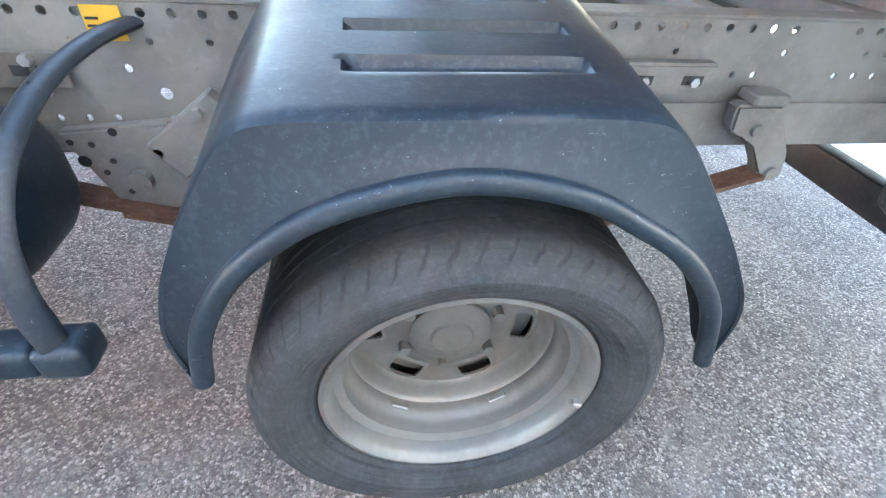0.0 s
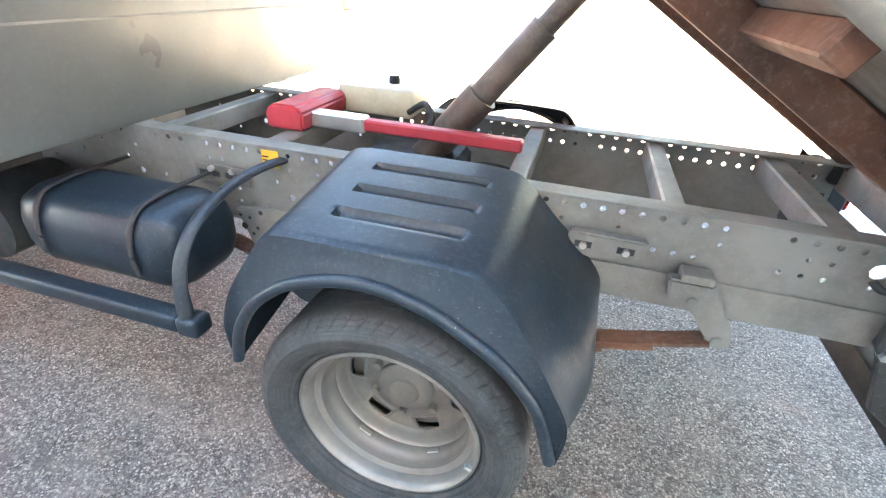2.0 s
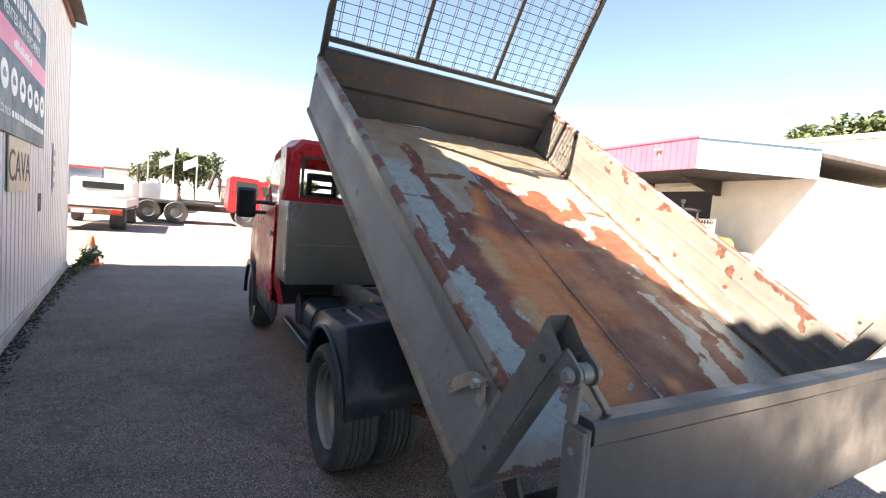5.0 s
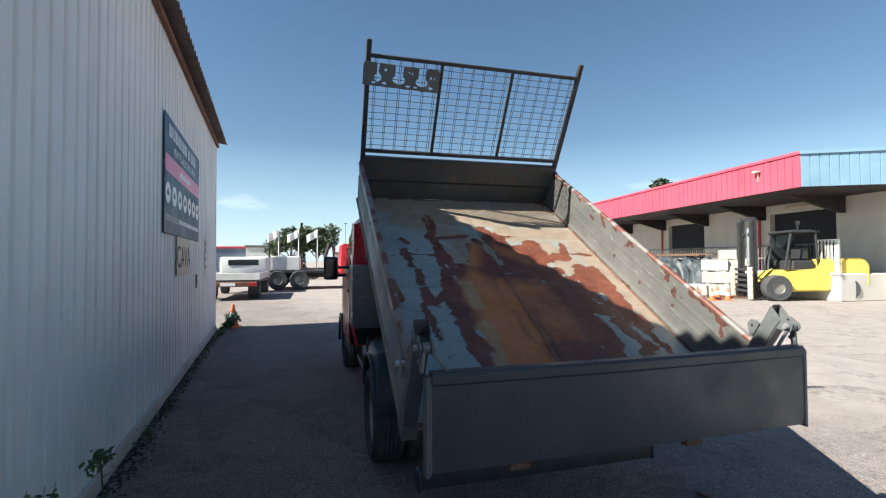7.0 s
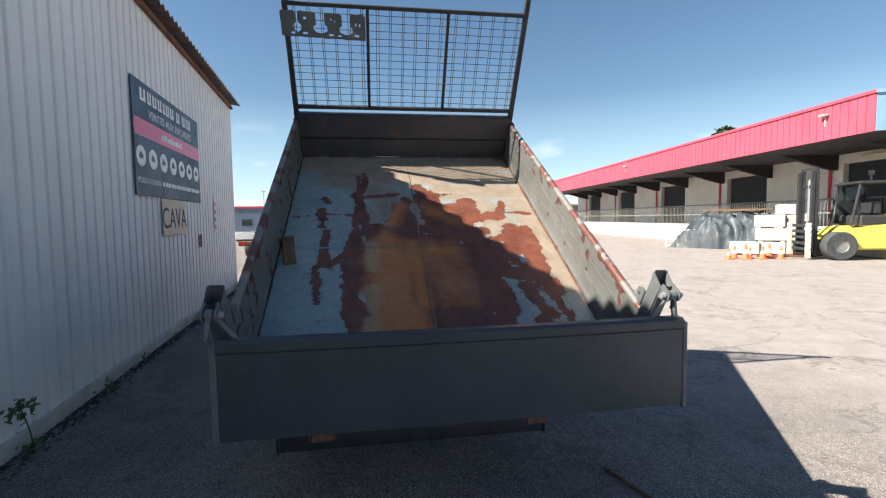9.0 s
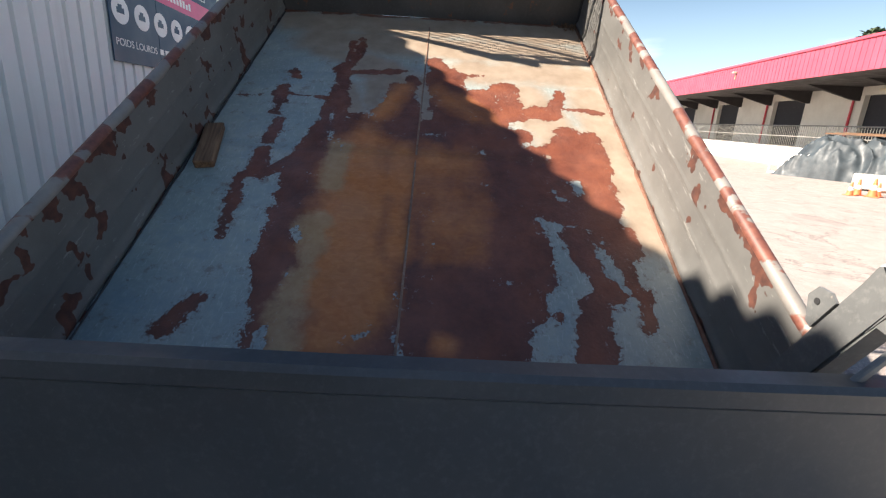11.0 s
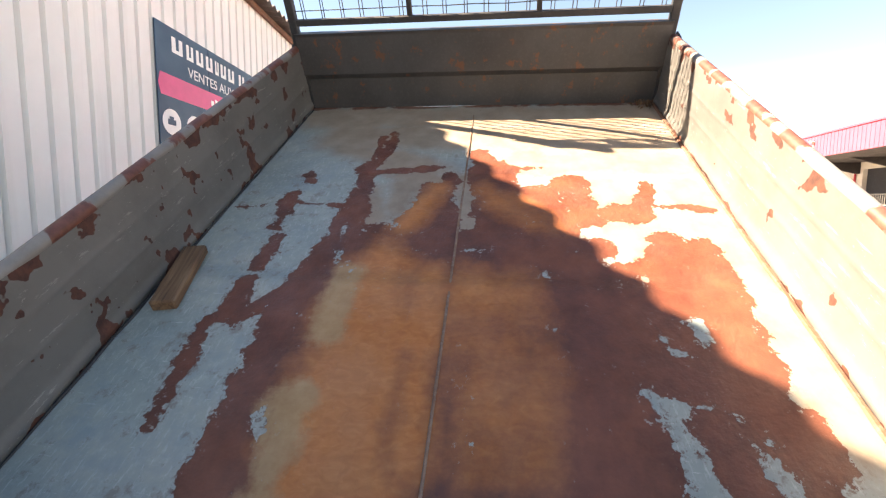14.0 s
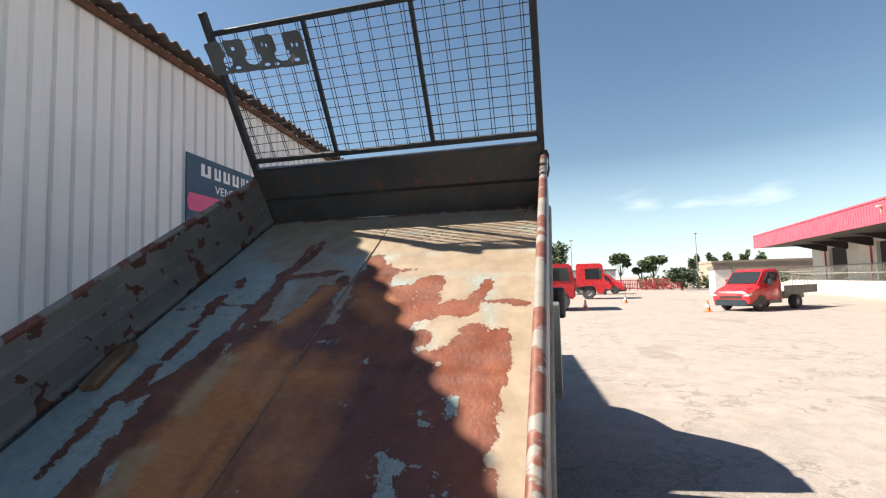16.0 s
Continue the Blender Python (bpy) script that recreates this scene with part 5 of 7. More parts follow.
# bed hinges at the rear beam
for y in (0.46, 2 * MID - 0.46):
    bm = B()
    prism(bm, [(1.22, 0.80), (1.40, 0.775), (1.49, 0.795), (1.48, 0.845), (1.40, 0.865), (1.24, 0.90)], y - 0.03, y + 0.03, 'y')
    bmesh.ops.bevel(bm, geom=bm.edges[:], offset=0.006, segments=1, affect='EDGES')
    part("bed_hinge", bm, M['black_steel'], rear_beam)
    bm = B()
    rod(bm, (1.45, y - 0.06, 0.815), (1.45, y + 0.06, 0.815), 0.022, 14)
    part("hinge_pin", bm, M['chrome'], rear_beam)
# underrun bar on bolted plates
M['scratched'] = worn("scratched_black_paint", (0.045, 0.046, 0.048), (0.028, 0.028, 0.03), (0.2, 0.18, 0.16), rough=0.5, scale=7.0, chips=(0.24, 0.19, 0.155))
for side, y in ((1, 0.43), (-1, 2 * MID - 0.43)):
    bm = B()
    prism(bm, [(1.17, 0.715), (1.285, 0.715), (1.30, 0.64), (1.27, 0.58), (1.38, 0.36), (1.34, 0.33), (1.24, 0.40), (1.20, 0.55), (1.165, 0.60)], y - 0.012, y + 0.012, 'y')
    bmesh.ops.bevel(bm, geom=bm.edges[:], offset=0.004, segments=1, affect='EDGES')
    hanger = part("bumper_hanger", bm, M['scratched'], lorry, "scratched black hanger plate with bolts", False, Matrix.Translation((-0.04, -0.02, 0.04)))
    for bx, bz in ((1.195, 0.69), (1.262, 0.69), (1.195, 0.625), (1.255, 0.63), (1.19, 0.58)):
        bm = B()
        rod(bm, (bx, y - side * 0.026, bz), (bx, y, bz), 0.011, 6)
        part("bolt", bm, M['chrome'], hanger)
bm = B()
box(bm, 1.27, 1.34, 0.07, 2 * MID - 0.07, 0.345, 0.45, 0.012, seg=2)
bumper = part("bumper_bar", bm, M['black_steel'], lorry, "black underrun bar", True)
for y in (0.075, 2 * MID - 0.075):
    bm = B()
    box(bm, 1.263, 1.347, y - 0.012, y + 0.012, 0.338, 0.457, 0.012, seg=2)
    part("end_cap", bm, M['plastic'], bumper, "", True)
for y in (0.02, 2 * MID - 0.02):
    s = 1 if y < MID else -1
    bm = B()
    box(bm, 1.36, 1.43, min(y, y + s * 0.32), max(y, y + s * 0.32), 0.60, 0.735, 0.008)
    lamp = part("tail_lamp", bm, M['plastic'], lorry, "red and black tail lamp", False, Matrix.Translation((-0.07, s * 0.05, 0.06)))
    bm = B()
    box(bm, 1.428, 1.448, min(y + s * 0.01, y + s * 0.31), max(y + s * 0.01, y + s * 0.31), 0.61, 0.725, 0.006)
    part("lens", bm, M['lamp_red'], lamp)
    bm = B()
    prism(bm, [(1.28, 0.66), (1.36, 0.66), (1.36, 0.72), (1.28, 0.79)], y + s * 0.14, y + s * 0.15, 'y')
    part("lamp_bracket", bm, M['black_steel'], lamp)
# lifting ram
M['ram'] = worn("grimy_ram_steel", (0.16, 0.125, 0.10), (0.085, 0.06, 0.048), (0.26, 0.23, 0.2), rough=0.5, metal=0.3, scale=6.0)
for a, b, r in ((-0.12, 0.23, 0.060), (0.23, 0.52, 0.047), (0.52, 0.86, 0.036)):
    bm = B()
    d = Vector((0.62, 0, 0.78)).normalized()
    base = Vector((-0.15, MID + 0.06, 0.84))
    rod(bm, base + d * a, base + d * b, r, 24)
    part("ram_stage", bm, M['ram'], lorry, "", True)
bm = B()
box(bm, -0.42, -0.05, MID - 0.12, MID + 0.18, 0.62, 0.80, 0.02)
part("ram_cradle", bm, M['black_steel'], lorry)
# hand pump across the rails: red block, grey collar, red handle
bm = B()
prism(bm, [(-0.72, 0.905), (-0.58, 0.905), (-0.575, 0.965), (-0.60, 0.99), (-0.69, 0.99), (-0.725, 0.965)], 0.53, 0.86, 'y')
bmesh.ops.bevel(bm, geom=bm.edges[:], offset=0.008, segments=2, affect='EDGES')
pump = part("hand_pump", bm, M['red_matt'], lorry, "red hand pump lying across the rails", True, Matrix.Translation((0, 0.12, -0.03)))
bm = B()
box(bm, -0.50, 0.17, 0.60, 0.645, 0.915, 0.955, 0.006)
part("pump_handle", bm, M['red_matt'], pump)
bm = B()
box(bm, -0.60, -0.38, 0.592, 0.653, 0.908, 0.962, 0.006)
part("pump_collar", bm, M['chrome'], pump)
bm = B()
box(bm, -0.62, -0.30, 0.98, 1.22, 0.89, 1.0, 0.02, seg=2)
tank = part("oil_reservoir", bm, M['cream'], lorry, "yellowed oil reservoir", True, Matrix.Translation((0, 0, -0.02)))
bm = B()
rod(bm, (-0.42, 1.1, 1.0), (-0.42, 1.1, 1.03), 0.022, 14)
part("cap", bm, M['ink'], tank)
bm = B()
tube(bm, spline([(-0.30, 0.95, 0.93), (-0.22, 0.90, 0.98), (-0.18, 0.86, 0.93), (-0.24, 0.83, 0.88)], 6), 0.012, 8)
part("hose", bm, M['ink'], tank, "", True)
# sticker on the rail, with a warning triangle and bars
bm = B()
box(bm, -0.61, -0.55, 0.4535, 0.456, 0.812, 0.868)
stick = part("warning_sticker", bm, M['sticker'], lorry, "yellow warning sticker")
bm = B()
prism(bm, [(-0.580, 0.822), (-0.556, 0.822), (-0.568, 0.845)], 0.4515, 0.4530, 'y')
for k in range(3):
    box(bm, -0.606, -0.586, 0.4515, 0.453, 0.822 + 0.012 * k, 0.826 + 0.012 * k)
part("print", bm, M['ink'], stick)
M['chipped_black'] = worn("chipped_black_paint", (0.030, 0.040, 0.050), (0.020, 0.027, 0.034), (0.10, 0.12, 0.13), rough=0.4, scale=8.0, chips=(0.30, 0.29, 0.27))
# side guard: curved pipe, bar with a rounded end, battery box behind
bm = B()
tube(bm, spline([(-0.50, 0.455, 0.872), (-0.545, 0.36, 0.862), (-0.575, 0.24, 0.835), (-0.585, 0.12, 0.785), (-0.585, 0.045, 0.715), (-0.58, 0.012, 0.63), (-0.575, 0.005, 0.54)], 6), 0.021, 12, 0.55)
pipe = part("guard_bracket", bm, M['chipped_black'], lorry, "curved black guard bracket with worn paint", True, Matrix.Translation((-0.03, 0.03, -0.03)))
bm = B()
box(bm, -1.55, -0.585, -0.035, 0.03, 0.490, 0.545, 0.012, seg=3)
guard_bar = part("side_guard", bm, M['plastic'], lorry, "black side guard bar", True, Matrix.Translation((-0.05, 0.05, -0.03)))
bm = B()
box(bm, -0.588, -0.515, -0.039, 0.034, 0.486, 0.549, 0.016, seg=3)
part("end_cap", bm, M['plastic'], guard_bar, "", True)
bm = B()
box(bm, -1.28, -0.66, 0.09, 0.40, 0.50, 0.765, 0.10, seg=6)
bat = part("fuel_tank", bm, M['plastic'], lorry, "rounded black plastic fuel tank", True)
for xx in (-1.14, -0.80):
    bm = B()
    tube(bm, spline([(xx, 0.43, 0.772), (xx, 0.19, 0.772), (xx, 0.112, 0.74), (xx, 0.082, 0.66), (xx, 0.082, 0.58)], 5), 0.011, 8, 0.5)
    part("strap", bm, M['black_steel'], bat)
bm = B()
rod(bm, (-1.46, 0.12, 0.60), (-1.46, 0.40, 0.60), 0.13, 24)
part("air_tank", bm, M['black_steel'], lorry, "", True)
bm = B()
rod(bm, (-0.42, 0.36, 0.48), (-0.42, 0.52, 0.48), 0.10, 24)
part("brake_chamber", bm, M['plastic'], lorry, "", True)
# tool locker behind the cab
bm = B()
box(bm, -1.45, -0.955, -0.215, 2 * MID + 0.215, 0.915, 1.575, 0.012, seg=2)
locker = part("tool_locker", bm, M['olive'], lorry, "grey steel tool locker behind the cab", True, Matrix.Translation((-0.145, 0.145, -0.035)))
bm = B()
box(bm, -0.9555, -0.952, -0.16, 2 * MID + 0.16, 1.235, 1.242)
part("panel_crease", bm, M['frame'], locker)
for z in (1.05, 1.45):
    bm = B()
    box(bm, -1.02, -0.98, -0.227, -0.211, z - 0.03, z + 0.03, 0.003)
    part("hinge", bm, M['chrome'], locker)
bm = B()
box(bm, -1.40, -1.00, -0.219, -0.212, 0.95, 1.545, 0.004)
part("locker_door", bm, M['olive'], locker)
for y in (0.40, 2 * MID - 0.40):
    bm = B()
    box(bm, -1.10, -1.0, y - 0.04, y + 0.04, 0.895, 0.92, 0.004)
    part("locker_foot", bm, M['frame'], locker)


# ---- the cab ----
def shell(bm, stations, cap=True):
    """A skin through rings of equal size."""
    rings = [[bm.verts.new(p) for p in ring] for ring in stations]
    for a, b in zip(rings, rings[1:]):
        n = len(a)
        for k in range(n):
            bm.faces.new((a[k], a[(k + 1) % n], b[(k + 1) % n], b[k]))
    if cap:
        bm.faces.new(rings[0][::-1])
        bm.faces.new(rings[-1])


def cab_ring(x, z0, z_belt, z_top, w_low, w_belt, w_top, mid):
    pts = [(x, mid - w_low, z0), (x, mid - w_belt, z0 + 0.25 * (z_belt - z0)), (x, mid - w_belt, z_belt), (x, mid - w_top, z_top - 0.09), (x, mid - w_top + 0.09, z_top)]
    return pts + [(p[0], 2 * mid - p[1], p[2]) for p in pts[::-1]]


def make_cab():
    bm = B()
    st = [(-1.56, 0.62, 1.52, 2.09, 0.82, 0.87, 0.80), (-1.60, 0.60, 1.52, 2.13, 0.84, 0.89, 0.82), (-2.05, 0.55, 1.48, 2.16, 0.85, 0.90, 0.84), (-2.50, 0.55, 1.44, 2.12, 0.86, 0.91, 0.82),
          (-2.75, 0.56, 1.40, 1.94, 0.86, 0.91, 0.78), (-3.15, 0.80, 1.34, 1.50, 0.84, 0.90, 0.75), (-3.55, 0.80, 1.24, 1.36, 0.83, 0.88, 0.74), (-4.0, 0.55, 1.04, 1.18, 0.80, 0.84, 0.66), (-4.15, 0.45, 0.78, 0.95, 0.75, 0.78, 0.60)]
    shell(bm, [cab_ring(*s, MID) for s in st], cap=False)
    bm.verts.ensure_lookup_table()
    bm.faces.new(bm.verts[-10:])
    gone = []
    for f in bm.faces:                      # openings of the side windows and the windscreen
        c = f.calc_center_median()
        if abs(c.y - MID) > 0.7 and 1.6 < c.z < 2.05 and -2.5 < c.x < -1.6:
            gone.append(f)
        elif abs(c.y - MID) < 0.1 and -3.1 < c.x < -2.8 and c.z > 1.5:
            gone.append(f)
    bmesh.ops.delete(bm, geom=gone, context='FACES')
    bmesh.ops.subdivide_edges(bm, edges=[e for e in bm.edges if e.calc_length() > 0.3], cuts=1, use_grid_fill=True)
    cab = part("cab", bm, M['red'], lorry, "red cab with a dark rear window", True, Matrix.Translation((-0.16, 0.04, -0.02)))
    bm = B()                                # back panel round the rear window
    for poly in ([(-0.87, 0.90), (-0.87, 1.52), (-0.855, 1.60), (0.855, 1.60), (0.87, 1.52), (0.87, 0.90)],
                 [(-0.855, 1.60), (-0.74, 1.60), (-0.74, 1.98), (-0.80, 2.0)], [(0.855, 1.60), (0.80, 2.0), (0.74, 1.98), (0.74, 1.60)],
                 [(-0.80, 2.0), (-0.74, 1.98), (0.74, 1.98), (0.80, 2.0), (0.71, 2.09), (-0.71, 2.09)]):
        prism(bm, [(MID + a, b) for a, b in poly], -1.580, -1.562, 'x')
    bmesh.ops.recalc_face_normals(bm, faces=bm.faces[:])
    part("back_panel", bm, M['red'], cab)
    bm = B()
    prism(bm, [(MID + a, b) for a, b in ((-0.82, 0.62), (-0.865, 0.80), (-0.868, 0.898), (0.868, 0.898), (0.865, 0.80), (0.82, 0.62))], -1.580, -1.566, 'x')
    part("lower_back_panel", bm, M['black_steel'], cab)
    bm = B()
    box(bm, -1.574, -1.568, MID - 0.738, MID + 0.738, 1.602, 1.978)
    part("rear_window", bm, M['pane'], cab).visible_shadow = False
    bm = B()
    for q in (-0.728, 0.704):
        box(bm, -1.564, -1.556, MID + q, MID + q + 0.024, 1.60, 1.98)
    for z in (1.60, 1.956):
        box(bm, -1.564, -1.557, MID - 0.704, MID + 0.704, z, z + 0.024)
    part("window_seal", bm, M['ink'], cab)
    for y in (MID - 0.50, MID - 0.06, MID + 0.42):
        bm = B()
        box(bm, -1.78, -1.66, y - 0.21, y + 0.21, 0.95, 1.60, 0.05, seg=2)
        seat = part("seat_back", bm, M['ink'], cab, "", True)
        bm = B()                            # head rest with slots
        for z0, z1 in ((1.62, 1.66), (1.70, 1.73), (1.77, 1.84)):
            box(bm, -1.76, -1.67, y - 0.14, y + 0.14, z0, z1, 0.012)
        for q in (-0.14, 0.10):
            box(bm, -1.755, -1.675, y + q, y + q + 0.04, 1.58, 1.82, 0.01)
        part("head_rest", bm, M['ink'], seat)
    bm = B()
    box(bm, -3.10, -2.72, MID - 0.80, MID + 0.80, 0.95, 1.42, 0.06, seg=2)
    part("dashboard", bm, M['ink'], cab, "", True)
    for q in (-0.845, 0.845):               # pillars behind the doors
        bm = B()
        prism(bm, [(-1.585, 1.50), (-1.83, 1.50), (-1.87, 2.07), (-1.585, 2.04)], MID + q - 0.02, MID + q + 0.02, 'y')
        part("rear_pillar", bm, M['red'], cab)
    for s, yy in ((-1, MID - 0.885), (1, MID + 0.885)):
        bm = B()
        prism(bm, [(-1.80, 1.52), (-2.62, 1.46), (-2.46, 1.93), (-1.88, 1.97)], yy - 0.012 + (0.04 if s < 0 else -0.04), yy + 0.012 + (0.04 if s < 0 else -0.04), 'y')
        part("side_window", bm, M['pane'], cab).visible_shadow = False
        bm = B()
        box(bm, -2.72, -1.72, yy + s * 0.022 - 0.008, yy + s * 0.022 + 0.008, 0.60, 1.50, 0.006)
        door = part("cab_door", bm, M['red'], cab)
        bm = B()
        box(bm, -1.95, -1.80, yy + s * 0.03 - 0.012, yy + s * 0.03 + 0.012, 1.22, 1.26, 0.006)
        part("door_handle", bm, M['plastic'], door)
        bm = B()
        box(bm, -2.29, -2.21, min(yy + s * 0.13, yy + s * 0.31), max(yy + s * 0.13, yy + s * 0.31), 1.36, 1.66, 0.03, seg=3)
        mir = part("door_mirror", bm, M['plastic'], cab, "black door mirror", True)
        bm = B()
        box(bm, -2.214, -2.205, min(yy + s * 0.15, yy + s * 0.29), max(yy + s * 0.15, yy + s * 0.29), 1.39, 1.63, 0.004)
        part("mirror_glass", bm, M['glass'], mir)
        for z in (1.42, 1.52):
            bm = B()
            rod(bm, (-2.25, yy - s * 0.03, z), (-2.25, yy + s * 0.16, z), 0.018, 8)
            part("mirror_arm", bm, M['plastic'], mir)
        bm = B()
        ring = [(-3.20 + 0.47 * math.cos(a), 0.352 + 0.47 * math.sin(a)) for a in [math.pi * q / 14 for q in range(15)]]
        inner = [(-3.20 + 0.41 * math.cos(a), 0.352 + 0.41 * math.sin(a)) for a in [math.pi * q / 14 for q in range(15)]]
        prism(bm, ring + inner[::-1], min(yy + s * 0.01, yy + s * 0.05), max(yy + s * 0.01, yy + s * 0.05), 'y')
        part("wheel_arch", bm, M['plastic'], cab)
        bm = B()
        box(bm, -2.75, -1.70, min(yy - s * 0.02, yy + s * 0.012), max(yy - s * 0.02, yy + s * 0.012), 0.42, 0.62, 0.02, seg=2)
        part("sill", bm, M['tail'], cab, "", True)
    bm = B()
    prism(bm, [(-2.73, 1.93), (-3.13, 1.53), (-3.11, 1.51), (-2.71, 1.91)], MID - 0.72, MID + 0.72, 'y')
    part("windscreen", bm, M['pane'], cab).visible_shadow = False
    return cab


cab = make_cab()


# ---- the sign and plates on the hall ----
def on_wall(x, z, lift):
    """A pose on the hall's wall: local x runs to the reader's right, local y up."""
    return HALLM @ Matrix(((-1, 0, 0, x), (0, 0, 1, WALL_Y + lift), (0, 1, 0, z), (0, 0, 0, 1)))


sign = thing("company_sign", "petrol blue company sign with a pink band and white discs", "sign", on_wall(-3.45, 2.61, 0.012) @ Matrix.Diagonal((1.36, 1.15, 1, 1)))
SW, SH = 1.03, 0.60
for k, (a, b) in enumerate(((-SW, -0.36), (-0.352, SW))):
    bm = B()
    box(bm, a, b, -SH, SH, 0.0, 0.016, 0.002)
    part("sign_panel", bm, M['sign'], sign)
bm = B()
prism(bm, [(-SW + 0.03, 0.02), (-SW + 0.005, 0.11), (-SW + 0.03, 0.20), (SW - 0.005, 0.20), (SW - 0.005, 0.02)], 0.0165, 0.0185, 'z')
part("pink_band", bm, M['pink'], sign)
for k in range(7):
    bm = B()
    rod(bm, (-SW + 0.14 + 0.292 * k, -0.19, 0.0165), (-SW + 0.14 + 0.292 * k, -0.19, 0.019), 0.108, 28)
    disc = part("disc", bm, M['sign_white'], sign, "white disc with a small picture")
    bm = B()
    cx = -SW + 0.14 + 0.292 * k
    box(bm, cx - 0.05, cx + 0.045, -0.215, -0.17, 0.0192, 0.0202, 0.0)
    box(bm, cx - 0.03, cx + 0.02, -0.17, -0.145, 0.0192, 0.0202, 0.0)
    part("pictogram", bm, M['sign'], disc)
x = -SW + 0.18
for k, w in enumerate((0.16, 0.11, 0.12, 0.12, 0.07, 0.11, 0.13, 0.0, 0.13, 0.0, 0.12, 0.07, 0.11)):
    if w:
        bm = B()
        prism(bm, [(x, 0.40), (x + w * 0.82, 0.40), (x + w * 0.82, 0.53), (x + w * 0.55, 0.53), (x + w * 0.55, 0.43), (x + w * 0.30, 0.43), (x + w * 0.30, 0.53), (x, 0.53)], 0.0165, 0.0185, 'z')
        part("letter_bar", bm, M['sign_white'], sign)
    x += w + 0.022 if w else 0.05
words("line_of_words", "VENTES AUX ENCHÈRES", 0.125, M['sign_white'], sign, pose(0.02, 0.25, 0.0175), thick=0.001)
words("small_words", "POIDS LOURDS", 0.085, M['sign_white'], sign, pose(-0.70, -0.47, 0.0175), thick=0.001)
bm = B()
for k in range(15):
    box(bm, -0.36 + 0.09 * k, -0.30 + 0.09 * k + 0.015 * (k % 2), -0.465, -0.415, 0.0165, 0.0185)
for k in range(11):
    box(bm, -0.34 + 0.062 * k, -0.297 + 0.062 * k, 0.075, 0.145 if k % 3 else 0.125, 0.0187, 0.0198)
tagged(part("small_bars", bm, M['sign_white'], sign), kind="stuff")

plate = thing("name_plate", "cream plate lettered in black below the sign", "sign", on_wall(-3.42, 1.635, 0.012) @ Matrix.Diagonal((1.13, 1.15, 1, 1)))
bm = B()
box(bm, -0.46, 0.46, -0.20, 0.24, 0.0, 0.012, 0.002)
part("plate_board", bm, M['cream'], plate)
words("letters", "CAVA", 0.36, M['ink'], plate, pose(0.0, -0.11, 0.0135), thick=0.001)
num = thing("painted_number", "black painted bars on the sheet wall", "sign", on_wall(-4.79, 1.26, 0.004))
bm = B()
box(bm, -0.11, -0.02, -0.11, 0.11, 0.0, 0.004)
part("bar", bm, M['ink'], num)
bm = B()
box(bm, 0.02, 0.11, -0.11, 0.11, 0.0, 0.004)
part("bar", bm, M['ink'], num)
notice = thing("wall_notice", "small narrow red and white notice on the wall", "sign", on_wall(-5.92, 1.72, 0.010))
bm = B()
box(bm, -0.07, 0.07, -0.34, 0.34, 0.0, 0.01, 0.002)
part("board", bm, M['sign_white'], notice)
bm = B()
for k in range(4):
    box(bm, -0.05, 0.05, -0.28 + 0.15 * k, -0.20 + 0.15 * k, 0.0105, 0.012)
part("print", bm, M['red_matt'], notice)


# ---- loose things near the lorry ----
block = thing("wood_block", "short weathered wood block lying in the bed", "wood", BEDM @ pose(0.985, -0.07, 0.019, 0, 0, 10))
bm = B()
box(bm, -0.02, 0.27, -0.04, 0.04, -0.02, 0.018, 0.006)
for v in bm.verts:
    v.co += Vector((0.004 * noise.noise(v.co * 30), 0.004 * noise.noise(v.co * 30 + Vector((5, 0, 0))), 0.003 * noise.noise(v.co * 20)))
part("block", bm, M['wood'], block)

stick2 = thing("wooden_stick", "thin weathered wooden stick on the asphalt", "wood", look((1.22, 2.02, 0.012), (1.78, 2.15, 0.02)))
bm = B()
tube(bm, [(0, 0, 0), (0.003, 0.002, -0.15), (-0.004, 0.0, -0.3), (0.002, 0.0, -0.46)], 0.013, 7, 0.8, (0, 1, 0))
part("stick", bm, M['wood'], stick2)

timber = thing("timber", "short brown timber lying on the concrete", "wood", pose(1.95, 5.2, 0.012, 0, 0, -12))
bm = B()
box(bm, -0.32, 0.32, -0.05, 0.05, 0.0, 0.08, 0.006)
part("beam", bm, M['wood'], timber)

# chippings scattered over the old asphalt
bm = B()
gr = random.Random(21)
for k in range(3800):
    x = gr.uniform(-1.6, 2.4)
    y = gr.uniform(-1.9, 1.2)
    r = gr.choice((0.0022, 0.003, 0.0035, 0.005, 0.007 if gr.random() < 0.15 else 0.003))
    a = gr.uniform(0, 6.28)
    vs = [bm.verts.new((x + r * gr.uniform(0.7, 1.3) * math.cos(a + q * 2.09), y + r * gr.uniform(0.7, 1.3) * math.sin(a + q * 2.09), 0.0)) for q in range(3)]
    top = bm.verts.new((x + gr.uniform(-0.3, 0.3) * r, y + gr.uniform(-0.3, 0.3) * r, r * gr.uniform(0.5, 1.0)))
    for q in range(3):
        bm.faces.new((vs[q], vs[(q + 1) % 3], top))


def chipping_mat():
    m = Mat("pale_chippings", 0.8)
    g = m.t.nodes.new("ShaderNodeNewGeometry")
    m.color(m.ramp(g.outputs['Random Per Island'], (0.0, (0.12, 0.115, 0.11)), (0.6, (0.27, 0.26, 0.25)), (1.0, (0.50, 0.48, 0.46))))
    return m.m


tagged(part("chippings", bm, chipping_mat()), "pale stone chippings loose on the asphalt", "gravel", kind="stuff")

